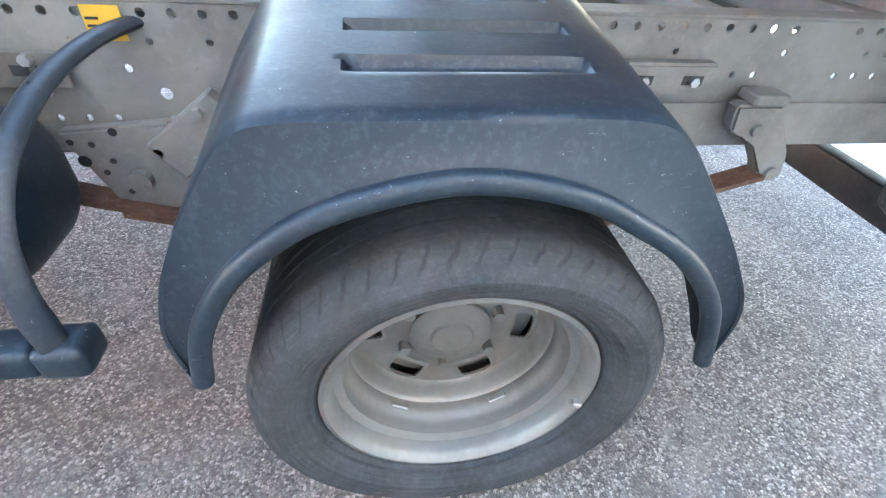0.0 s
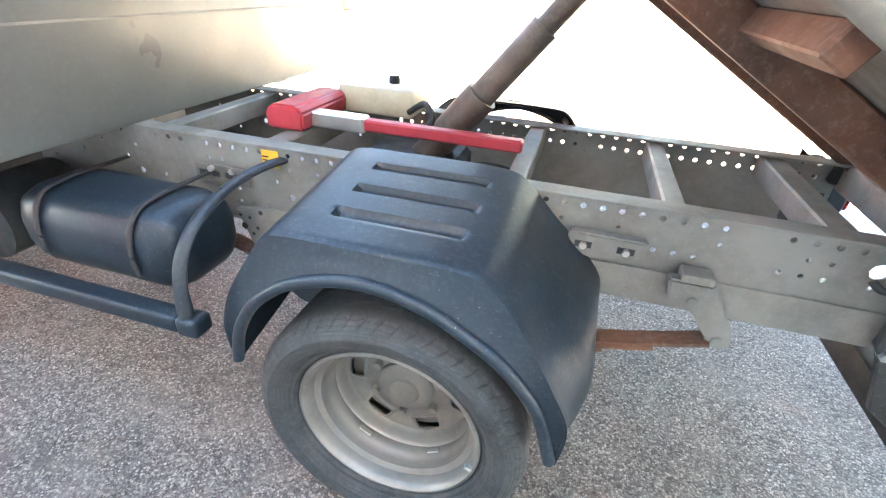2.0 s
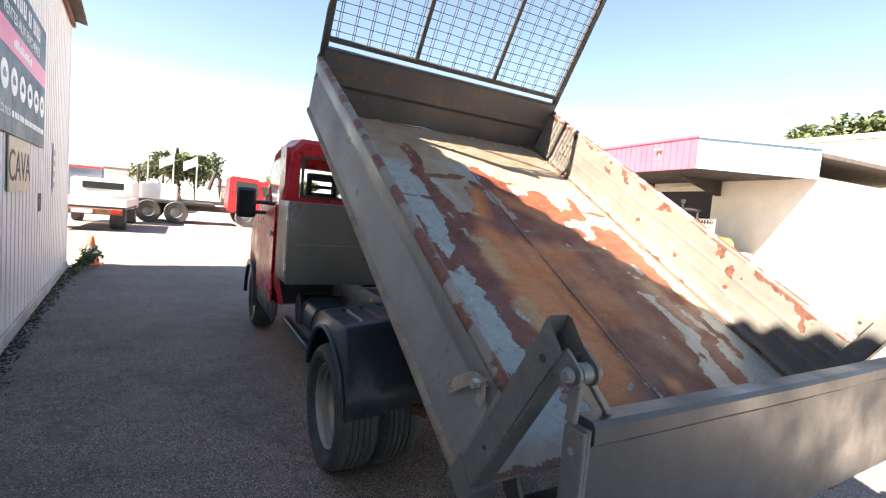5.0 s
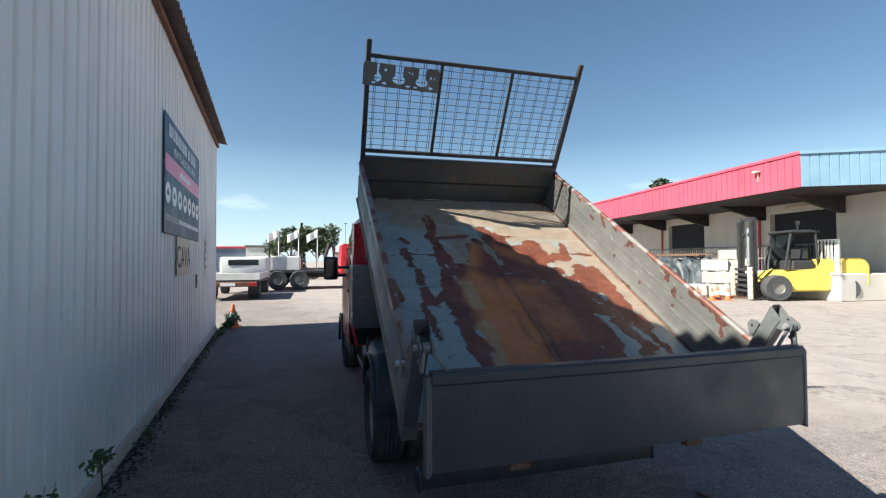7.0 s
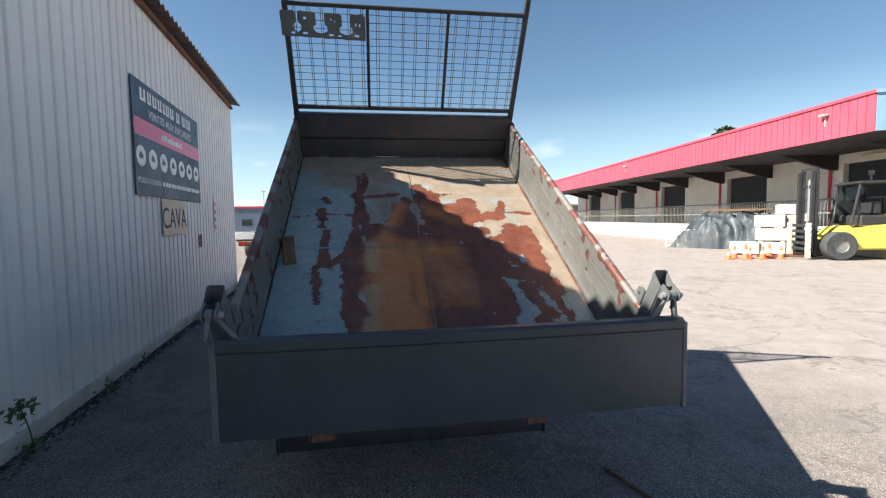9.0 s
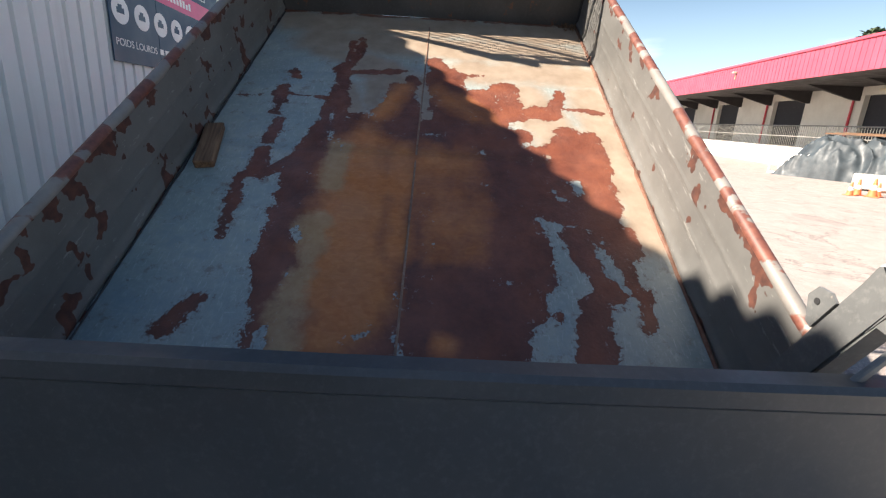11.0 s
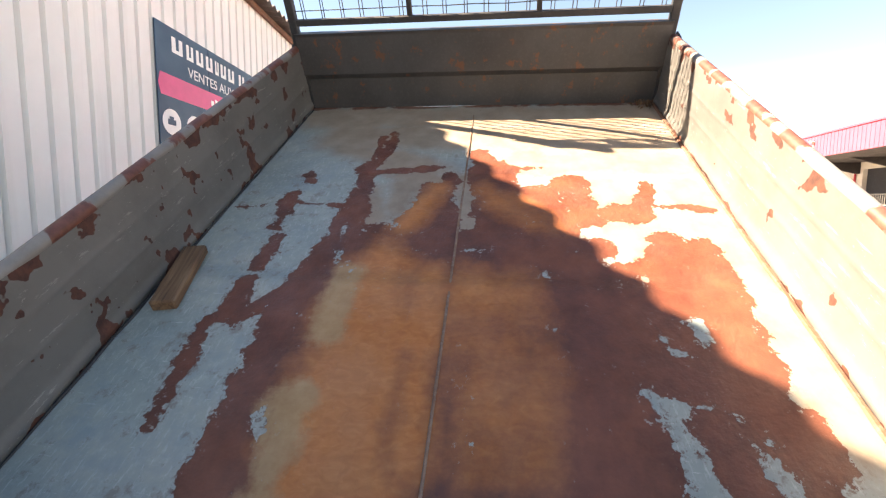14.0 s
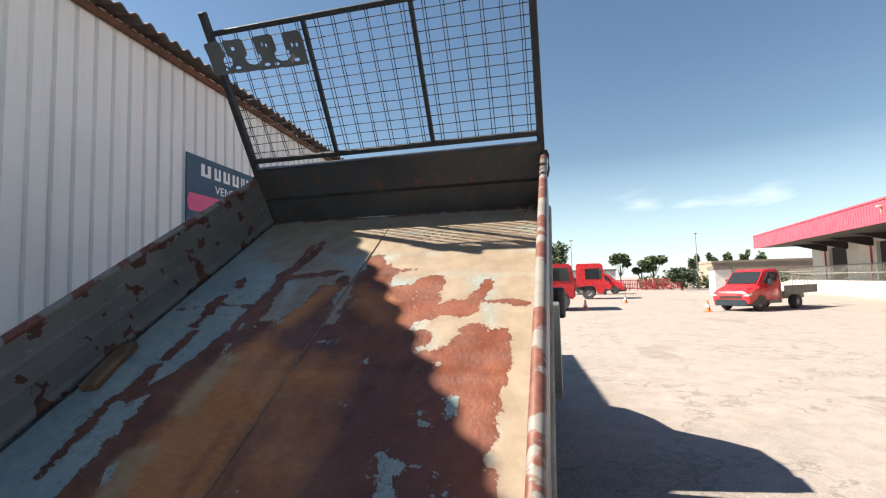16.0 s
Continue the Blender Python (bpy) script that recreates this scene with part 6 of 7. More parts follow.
# dry leaves and dirt in the bed's front corner
bm = B()
for k in range(90):
    u, v = U1 - 0.03 - abs(gr.gauss(0, 0.035)), V1 - 0.03 - abs(gr.gauss(0, 0.05))
    p = BEDM @ Vector((u, -v, gr.uniform(0.004, 0.035)))
    q = Euler((gr.uniform(0, 3), gr.uniform(0, 3), gr.uniform(0, 3))).to_matrix()
    s = gr.uniform(0.006, 0.016)
    vs = [bm.verts.new(p + q @ Vector(c) * s) for c in ((-1, 0, 0), (0, -0.4, 0.1), (1, 0, 0), (0, 0.4, 0.1))]
    bm.faces.new(vs)
tagged(part("dry_leaves", bm, leafy("dry_leaves", (0.06, 0.03, 0.015), (0.20, 0.11, 0.05))), "dry brown leaves in the bed's corner", "leaves", kind="stuff")


# ---- weeds along the hall ----
def leaf_at(bm, p, s, rnd, droop=0.3):
    q = Euler((rnd.uniform(-0.9, 0.9), rnd.uniform(-0.9, 0.9), rnd.uniform(0, 6.28))).to_matrix()
    pts = [(-1, 0, 0), (-0.3, -0.45, 0.06), (0.5, -0.35, 0.02), (1.1, 0, -droop), (0.5, 0.35, 0.02), (-0.3, 0.45, 0.06)]
    vs = [bm.verts.new(p + q @ Vector(c) * s) for c in pts]
    bm.faces.new((vs[0], vs[1], vs[2], vs[3]))
    bm.faces.new((vs[0], vs[3], vs[4], vs[5]))


def weed(x, y, h, leaves, seed, spread=0.10, size=0.022):
    rnd = random.Random(seed)
    w = thing("weed", "green leafy weed growing at the foot of the wall", "plant", HALLM @ pose(x, y, 0), group="weeds along the wall")
    stems = B()
    crown = B()
    for s in range(max(2, leaves // 22)):
        tip = Vector((rnd.uniform(-spread, spread), rnd.uniform(0, spread), h * rnd.uniform(0.7, 1.0)))
        line = spline([(0, 0, 0), tip * 0.5 + Vector((rnd.uniform(-0.03, 0.03), 0.01, 0)), tip], 5)
        tube(stems, line, [0.004 * (1 - 0.7 * k / len(line)) for k in range(len(line))], 5)
        for k in range(leaves // max(2, leaves // 22)):
            t = rnd.uniform(0.25, 1.0)
            p = line[int(t * (len(line) - 1))] + Vector((rnd.gauss(0, 0.028), rnd.gauss(0.01, 0.025), rnd.gauss(0, 0.02)))
            leaf_at(crown, p, size * rnd.uniform(0.6, 1.2), rnd)
    part("stem", stems, M['leaf'], w)
    part("foliage", crown, M['leaf'], w)


weed(1.35, WALL_Y + 0.10, 0.62, 130, 1, 0.12)
weed(1.62, WALL_Y + 0.14, 0.66, 150, 2, 0.15, 0.026)
weed(1.85, WALL_Y + 0.12, 0.70, 170, 3, 0.15, 0.026)
weed(1.05, WALL_Y + 0.08, 0.26, 60, 4, 0.10)
weed(-8.25, WALL_Y + 0.20, 0.42, 260, 5, 0.28, 0.04)
weed(-7.9, WALL_Y + 0.22, 0.36, 240, 6, 0.30, 0.04)
weed(-7.4, WALL_Y + 0.14, 0.24, 160, 7, 0.22, 0.035)
weed(-6.8, WALL_Y + 0.12, 0.18, 90, 8, 0.16, 0.03)
for k in range(7):
    weed(-6.0 + k * 1.05, WALL_Y + 0.09, 0.09 + 0.03 * (k % 3), 44, 20 + k, 0.10, 0.02)
# the lone sapling that bends over
sap = thing("sapling", "thin bent sapling with a tuft of leaves by the wall", "plant", HALLM @ pose(0.30, WALL_Y + 0.12, 0), group="weeds along the wall")
bm = B()
line = spline([(0, 0, 0), (0.04, 0.01, 0.14), (0.10, 0.02, 0.26), (0.15, 0.02, 0.37)], 5)
tube(bm, line, 0.005, 6)
part("stem", bm, M['leaf'], sap)
bm = B()
rnd = random.Random(77)
for k in range(44):
    leaf_at(bm, Vector((0.14 + rnd.gauss(0, 0.05), 0.02 + rnd.gauss(0, 0.03), 0.37 + rnd.gauss(0, 0.035))), 0.03, rnd)
part("foliage", bm, M['leaf'], sap)
# crumbled dirt strip along the wall's foot
bm = B()
for k in range(1500):
    x = gr.uniform(HALL_X0, 3.0)
    y = WALL_Y + 0.04 + abs(gr.gauss(0, 0.07))
    r = gr.uniform(0.006, 0.022)
    a = gr.uniform(0, 6.28)
    vs = [bm.verts.new((x + r * math.cos(a + q * 1.57), y + r * math.sin(a + q * 1.57), 0.0)) for q in range(4)]
    top = bm.verts.new((x, y, r * gr.uniform(0.5, 0.9)))
    for q in range(4):
        bm.faces.new((vs[q], vs[(q + 1) % 4], top))
tagged(part("dirt_strip", bm, worn("dark_soil", (0.05, 0.042, 0.035), (0.03, 0.025, 0.02), rough=0.95), m=HALLM), "dark crumbled dirt along the wall's foot", "soil", kind="stuff")


YARD = pose(3.95, 0.05, 0, 0, 0, -1.5) @ Matrix.Scale(1.225, 4) @ Matrix.Translation((-3.828, 0.085, 0))      # the heap of goods before the dock


def cone(x, y, s=1.0, ry=0.0, at=Matrix()):
    c = thing("traffic_cone", "orange traffic cone with a white band", "traffic cone", at @ pose(x, y, 0, 0, 0, ry), group="traffic cones")
    bm = B()
    box(bm, -0.17 * s, 0.17 * s, -0.17 * s, 0.17 * s, 0, 0.03 * s, 0.006)
    part("base", bm, M['orange'], c)
    bm = B()
    lathe(bm, [(0.13 * s, 0.028 * s), (0.092 * s, 0.22 * s)], 20, 'z')
    part("lower_cone", bm, M['orange'], c, "", True)
    bm = B()
    lathe(bm, [(0.062 * s, 0.36 * s), (0.026 * s, 0.55 * s), (0.012 * s, 0.56 * s)], 20, 'z')
    part("upper_cone", bm, M['orange'], c, "", True)
    bm = B()
    lathe(bm, [(0.092 * s, 0.22 * s), (0.062 * s, 0.36 * s)], 20, 'z')
    part("band", bm, M['sign_white'], c, "", True)


cone(-8.3, -2.3, 1.0)
for k, (x, y) in enumerate(((-8.4, 10.25), (-8.55, 10.55), (-8.3, 10.7), (-8.5, 11.0), (-8.2, 11.15), (-8.35, 11.5), (-8.6, 11.7), (-8.05, 11.6))):
    cone(x, y, 0.58 + 0.10 * (k % 3), 20 * k, YARD)
cone(-30.0, 6.1)
cone(-24.2, 3.3)
cone(-21.6, 8.6)

# ---- the long loading hall across the yard ----
LH = Matrix(((-0.994, 0.11, 0, -8.22), (0.11, 0.994, 0, 15.86), (0, 0, 1.13, 0), (0, 0, 0, 1)))     # local x along the front, y away from the yard
depot = thing("loading_hall", "long white loading hall with a red canopy edge", "building", LH, kind="structure")
M['fascia'] = worn("red_sheet_fascia", (0.53, 0.075, 0.115), (0.44, 0.06, 0.095), rough=0.45, scale=0.7, bump=0.03)
M['blue'] = worn("pale_blue_sheet", (0.22, 0.36, 0.47), (0.18, 0.30, 0.40), rough=0.45, scale=0.7, bump=0.03)
M['render'] = worn("cream_render", (0.60, 0.57, 0.52), (0.50, 0.47, 0.42), rough=0.85, scale=0.6, bump=0.1)
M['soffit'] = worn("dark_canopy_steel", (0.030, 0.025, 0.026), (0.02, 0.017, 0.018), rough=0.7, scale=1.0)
LEN = 40.0
SPANS = [2.6 + 7.65 * k for k in range(5)]
bm = B()
x = 0.0
while x < LEN:      # ribbed fascia
    box(bm, x, x + 0.26, -0.03, 0.03, 3.60, 4.62)
    box(bm, x + 0.26, x + 0.30, -0.015, 0.02, 3.60, 4.62)
    x += 0.30
part("fascia", bm, M['fascia'], depot)
bm = B()
box(bm, -0.05, LEN, -0.08, 0.06, 4.60, 4.70, 0.01)
part("fascia_cap", bm, M['fascia'], depot)
bm = B()
y = 0.0
SKEW = pose(0, 0, 0, 0, 0, 20.5)          # the side of the canopy runs back askew
while y < 4.7:
    box(bm, -0.03, 0.03, y, y + 0.26, 3.60, 4.62, 0, SKEW)
    box(bm, -0.015, 0.02, y + 0.26, y + 0.30, 3.60, 4.62, 0, SKEW)
    y += 0.30
box(bm, -0.08, 0.06, -0.05, 4.8, 4.60, 4.70, 0, SKEW)
part("side_fascia", bm, M['blue'], depot, "pale blue side fascia")
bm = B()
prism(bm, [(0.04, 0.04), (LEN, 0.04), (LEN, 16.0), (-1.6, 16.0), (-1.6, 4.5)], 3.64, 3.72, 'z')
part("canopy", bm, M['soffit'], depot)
bm = B()
prism(bm, [(0.1, 0.1), (LEN, 0.1), (LEN, 16.0), (-1.55, 16.0), (-1.55, 4.55)], 4.4, 4.55, 'z')
part("roof", bm, M['roof'], depot)
# front wall in piers and lintels, so that the doorways go through
edges = [-1.75]
for s in SPANS:
    edges += [s, s + 3.2]
edges.append(LEN)
for a, b in zip(edges[::2], edges[1::2]):
    bm = B()
    box(bm, a, b, 4.5, 4.8, 0.0, 3.66)
    part("wall", bm, M['render'], depot)
for s in SPANS:
    bm = B()
    box(bm, s, s + 3.2, 4.5, 4.8, 3.28, 3.66)
    part("lintel", bm, M['render'], depot)
    bm = B()
    box(bm, s + 0.04, s + 3.16, 4.72, 4.77, 0.9, 3.28)
    for k in range(8):
        box(bm, s + 0.04, s + 3.16, 4.705, 4.722, 0.95 + 0.28 * k, 0.97 + 0.28 * k)
    part("dock_door", bm, M['dark'], depot, "dark roller door")
    bm = B()
    box(bm, s + 0.9, s + 2.3, 4.40, 4.5, 3.42, 3.52, 0.02)
    part("wall_lamp", bm, M['cream'], depot)
for k in range(10):
    bm = B()
    s = 2.3 + 3.83 * k
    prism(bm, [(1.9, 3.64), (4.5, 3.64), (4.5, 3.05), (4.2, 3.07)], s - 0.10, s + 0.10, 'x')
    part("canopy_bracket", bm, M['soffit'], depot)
    if k % 2:
        bm = B()
        rod(bm, (s + 0.25, 4.43, 0.9), (s + 0.25, 4.43, 3.6), 0.06, 8)
        part("downpipe", bm, M['red_matt'], depot)
bm = B()
box(bm, -1.75, -1.45, 4.8, 16.0, 0.0, 3.66)
part("end_wall", bm, M['render'], depot)
bm = B()
box(bm, 0.4, 38.0, 2.0, 4.5, 0.0, 0.90, 0.03)
part("dock", bm, M['render'], depot)
bm = B()
box(bm, 0.36, 38.0, 1.96, 2.06, 0.85, 0.93)
part("dock_edge", bm, M['concrete'], depot)
bm = B()
prism(bm, [(38.0, 0.0), (38.0, 0.9), (47.0, 0.0)], 2.0, 4.5, 'y')
part("ramp", bm, M['concrete'], depot)
for z in (1.88, 1.40):
    bm = B()
    rod(bm, (0.5, 2.1, z), (38.0, 2.1, z), 0.028, 6)
    part("rail", bm, M['frame'], depot)
bm = B()
x = 0.5
while x < 38:
    rod(bm, (x, 2.1, 0.9), (x, 2.1, 1.88), 0.012, 5)
    x += 0.16
tagged(part("balusters", bm, M['frame'], depot), kind="stuff")
bm = B()
box(bm, 0.5, 0.56, 2.06, 2.14, 0.9, 2.02)
box(bm, 1.3, 1.36, 2.06, 2.14, 0.9, 2.02)
for k in range(5):
    box(bm, 0.62 + 0.13 * k, 0.66 + 0.13 * k, 2.08, 2.12, 0.96, 2.0)
box(bm, 0.5, 1.36, 2.07, 2.13, 1.98, 2.02)
part("gate", bm, M['sign_white'], depot, "white railing gate")
for s in (17.0, 1.6):       # outside lamps on the fascia
    bm = B()
    box(bm, s, s + 0.26, -0.22, -0.04, 4.30, 4.36, 0.015)
    box(bm, s + 0.10, s + 0.13, -0.08, -0.03, 4.0, 4.3)
    part("flood_lamp", bm, M['cream'], depot)


# ---- forklift ----
def wheel_pair(parent, x, ys, r, w, rim=0.46, rim_mat='rim'):
    for y in ys:
        bm = B()
        lathe(bm, [(r * rim, -w / 2), (r * 0.93, -w / 2 - 0.01), (r, -w / 2 + 0.03), (r, w / 2 - 0.03), (r * 0.93, w / 2 + 0.01), (r * rim, w / 2)], 28)
        t = part("wheel", bm, M['rubber'], parent, "", True, pose(x, y, r))
        bm = B()
        rings = lathe(bm, [(r * rim, -w / 2), (r * rim * 0.92, -w / 2 + 0.03), (r * 0.2, -w / 2 + 0.06)], 24)
        bm.faces.new(rings[-1])
        part("rim", bm, M[rim_mat], t, "", True)
        bm = B()
        rings = lathe(bm, [(r * rim, w / 2), (r * rim * 0.92, w / 2 - 0.03), (r * 0.2, w / 2 - 0.06)], 24)
        bm.faces.new(rings[-1])
        part("rim", bm, M[rim_mat], t, "", True)


fk = thing("forklift", "yellow forklift with a tall dark mast", "forklift", Matrix.Translation((-10.1, 16.4, 0)) @ Matrix.Rotation(math.atan2(0.93, 0.37), 4, 'Z') @ Matrix.Scale(1.2, 4))
# local x runs backwards from the front axle
wheel_pair(fk, 0.0, (-0.62, 0.62), 0.40, 0.30)
wheel_pair(fk, 2.0, (-0.58, 0.58), 0.36, 0.26)
bm = B()
prism(bm, [(-0.25, 0.55), (0.30, 0.95), (1.25, 0.95), (1.30, 1.28), (2.55, 1.32), (2.72, 1.10), (2.72, 0.45), (2.42, 0.40), (2.35, 0.75), (1.70, 0.78), (1.60, 0.30), (0.45, 0.28), (0.42, 0.55)], -0.60, 0.60, 'y')
bmesh.ops.bevel(bm, geom=bm.edges[:], offset=0.05, segments=2, affect='EDGES')
part("body", bm, M['yellow'], fk, "", True)
bm = B()
box(bm, 0.55, 1.22, -0.50, 0.50, 0.60, 1.25, 0.05)
box(bm, 0.95, 1.2, -0.28, 0.28, 1.25, 1.70, 0.06)
part("seat_well", bm, M['ink'], fk)
for x0, x1 in ((0.32, 0.52), (1.30, 1.22)):
    for y in (-0.52, 0.52):
        bm = B()
        rod(bm, (x0, y, 0.95), (x1, y, 2.14), 0.035, 8)
        part("cab_post", bm, M['black_steel'], fk)
bm = B()
box(bm, 0.45, 1.32, -0.58, 0.58, 2.12, 2.18, 0.015)
for k in range(5):
    box(bm, 0.55 + 0.16 * k, 0.60 + 0.16 * k, -0.55, 0.55, 2.18, 2.21)
part("roof_guard", bm, M['black_steel'], fk)
bm = B()
prism(bm, [(0.44, 1.0), (1.25, 1.0), (1.20, 2.10), (0.55, 2.10)], 0.515, 0.530, 'y')
part("side_glass", bm, M['glass'], fk)
bm = B()
rod(bm, (1.28, 0.4, 2.14), (1.28, 0.4, 2.42), 0.03, 8)
rod(bm, (1.28, 0.4, 2.42), (1.28, 0.4, 2.55), 0.07, 10)
part("beacon", bm, M['frame'], fk)
for y in (-0.36, 0.36):
    for d in (0.0, 0.10):
        bm = B()
        box(bm, -0.50 - d, -0.42 - d, y - 0.05, y + 0.05, 0.15, 2.62 - d)
        part("mast_rail", bm, M['black_steel'], fk)
for z in (0.35, 1.0, 2.05, 2.55):
    bm = B()
    box(bm, -0.50, -0.44, -0.36, 0.36, z, z + 0.09)
    part("mast_tie", bm, M['black_steel'], fk)
bm = B()
rod(bm, (-0.46, 0.0, 0.3), (-0.46, 0.0, 2.3), 0.05, 10)
part("lift_ram", bm, M['chrome'], fk)
for k in range(5):
    bm = B()
    box(bm, -0.68, -0.62, -0.62, 0.62, 0.25 + 0.17 * k, 0.33 + 0.17 * k)
    part("carriage_bar", bm, M['black_steel'], fk)
for y in (-0.52, 0.52):
    bm = B()
    box(bm, -0.74, -0.66, y - 0.09, y + 0.09, 0.05, 1.05, 0.01)
    part("carriage_upright", bm, M['cream'], fk)
for y in (-0.32, 0.32):
    bm = B()
    box(bm, -1.9, -0.68, y - 0.06, y + 0.06, 0.05, 0.10, 0.01)
    part("fork", bm, M['rustbar'], fk)

# stacked white concrete blocks, pallets and a covered heap in front of the dock
M['block'] = concrete("pale_block", (0.42, 0.39, 0.355))
sr = random.Random(31)
for k, (x, y, z) in enumerate(((-9.3, 12.4, 0.0), (-8.95, 13.0, 0.0), (-9.7, 11.85, 0.0), (-9.35, 12.45, 0.42), (-9.0, 13.05, 0.42), (-9.4, 12.45, 0.84), (-9.05, 13.0, 0.84), (-9.2, 12.8, 1.22))):
    s = 1.0 if z < 1.2 else 0.6
    blk = thing("concrete_block", "pale cast concrete block in a stack", "concrete block", YARD @ pose(x, y, z, 0, 0, 50 + sr.uniform(-5, 5)), group="stacked concrete blocks")
    bm = B()
    box(bm, -0.40 * s, 0.40 * s, -0.27, 0.27, 0.04, 0.42 * (s ** 0.3), 0.02)
    for xx in (-0.28 * s, 0.28 * s):
        box(bm, xx - 0.06, xx + 0.06, -0.25, 0.25, 0.0, 0.05)
    part("block", bm, M['block'], blk)
heap = thing("covered_heap", "heap under a grey-green tarpaulin", "tarpaulin", YARD @ pose(-12.7, 13.8, 0, 0, 0, 35))
bm = B()
NX, NY = 96, 60
g2 = []
for i in range(NX + 1):
    row = []
    for j in range(NY + 1):
        a, b = i / NX * 2 - 1, j / NY * 2 - 1
        h = 1.45 * max(0.0, 1 - abs(a) ** 3.2) * max(0.0, 1 - abs(b) ** 3.4)
        h *= 0.78 + 0.22 * noise.noise((a * 1.6, b * 1.6, 2.0)) + 0.10 * math.sin(a * 7 + b * 3)
        fold = 1 - abs(noise.noise((a * 4.2 + 0.5 * b, b * 2.6, 7.0))) * 2.6
        h += (0.20 * fold + 0.10 * abs(noise.noise((a * 11, b * 9, 5.0)))) * min(1, h * 3)
        row.append(bm.verts.new((a * 1.9 + 0.1 * noise.noise((b * 4, a * 3, 1)), b * 1.15 + 0.12 * noise.noise((a * 5, b, 3)), max(0.0, h))))
    g2.append(row)
for i in range(NX):
    for j in range(NY):
        bm.faces.new((g2[i][j], g2[i + 1][j], g2[i + 1][j + 1], g2[i][j + 1]))
M['tarp'] = worn("grey_tarpaulin", (0.038, 0.050, 0.058), (0.020, 0.027, 0.033), rough=0.6, scale=2.0)
part("tarpaulin", bm, M['tarp'], heap, "", True)
bm = B()
for k in range(3):
    box(bm, -0.9 + 0.2 * k, 0.9 + 0.3 * k, -0.3 + 0.3 * k, -0.2 + 0.3 * k, 1.42 + 0.02 * k, 1.47 + 0.02 * k, 0, pose(0, 0, 0, 0, 0, 4 * k))
part("board", bm, M['wood'], heap)
crate = thing("wire_cage", "white tubular cage on the ground", "cage", YARD @ pose(-13.5, 12.7, 0, 0, 0, 35), group="tubular cages")
def fill_cage(c, l, w, h, n):
    for z in (0.05, h * 0.5, h):
        for y in (-w, w):
            bm = B()
            rod(bm, (-l, y, z), (l, y, z), 0.025, 6)
            part("bar", bm, M['sign_white'], c)
    for k in range(n + 1):
        for y in (-w, w):
            bm = B()
            x = -l + 2 * l * k / n
            rod(bm, (x, y, 0.0), (x, y, h), 0.025, 6)
            part("upright", bm, M['sign_white'], c)
    for x in (-l, l):
        bm = B()
        rod(bm, (x, -w, h), (x, w, h), 0.025, 6)
        part("bar", bm, M['sign_white'], c)
fill_cage(crate, 0.8, 0.4, 0.7, 3)
crate2 = thing("wire_cage", "white tubular cage on the ground", "cage", pose(-8.4, 20.6, 0, 0, 0, -15), group="tubular cages")
fill_cage(crate2, 0.7, 0.4, 0.75, 3)
pal = thing("big_bag", "white bulk bag beside the dock", "bag", pose(-9.7, 21.0, 0, 0, 0, 10))
bm = B()
box(bm, -0.5, 0.5, -0.45, 0.45, 0.0, 0.85, 0.12, seg=3)
for v in bm.verts:
    v.co += Vector((noise.noise(v.co * 3), noise.noise(v.co * 3 + Vector((3, 0, 0))), 0)) * 0.05
part("bag", bm, M['sign_white'], pal, "", True)


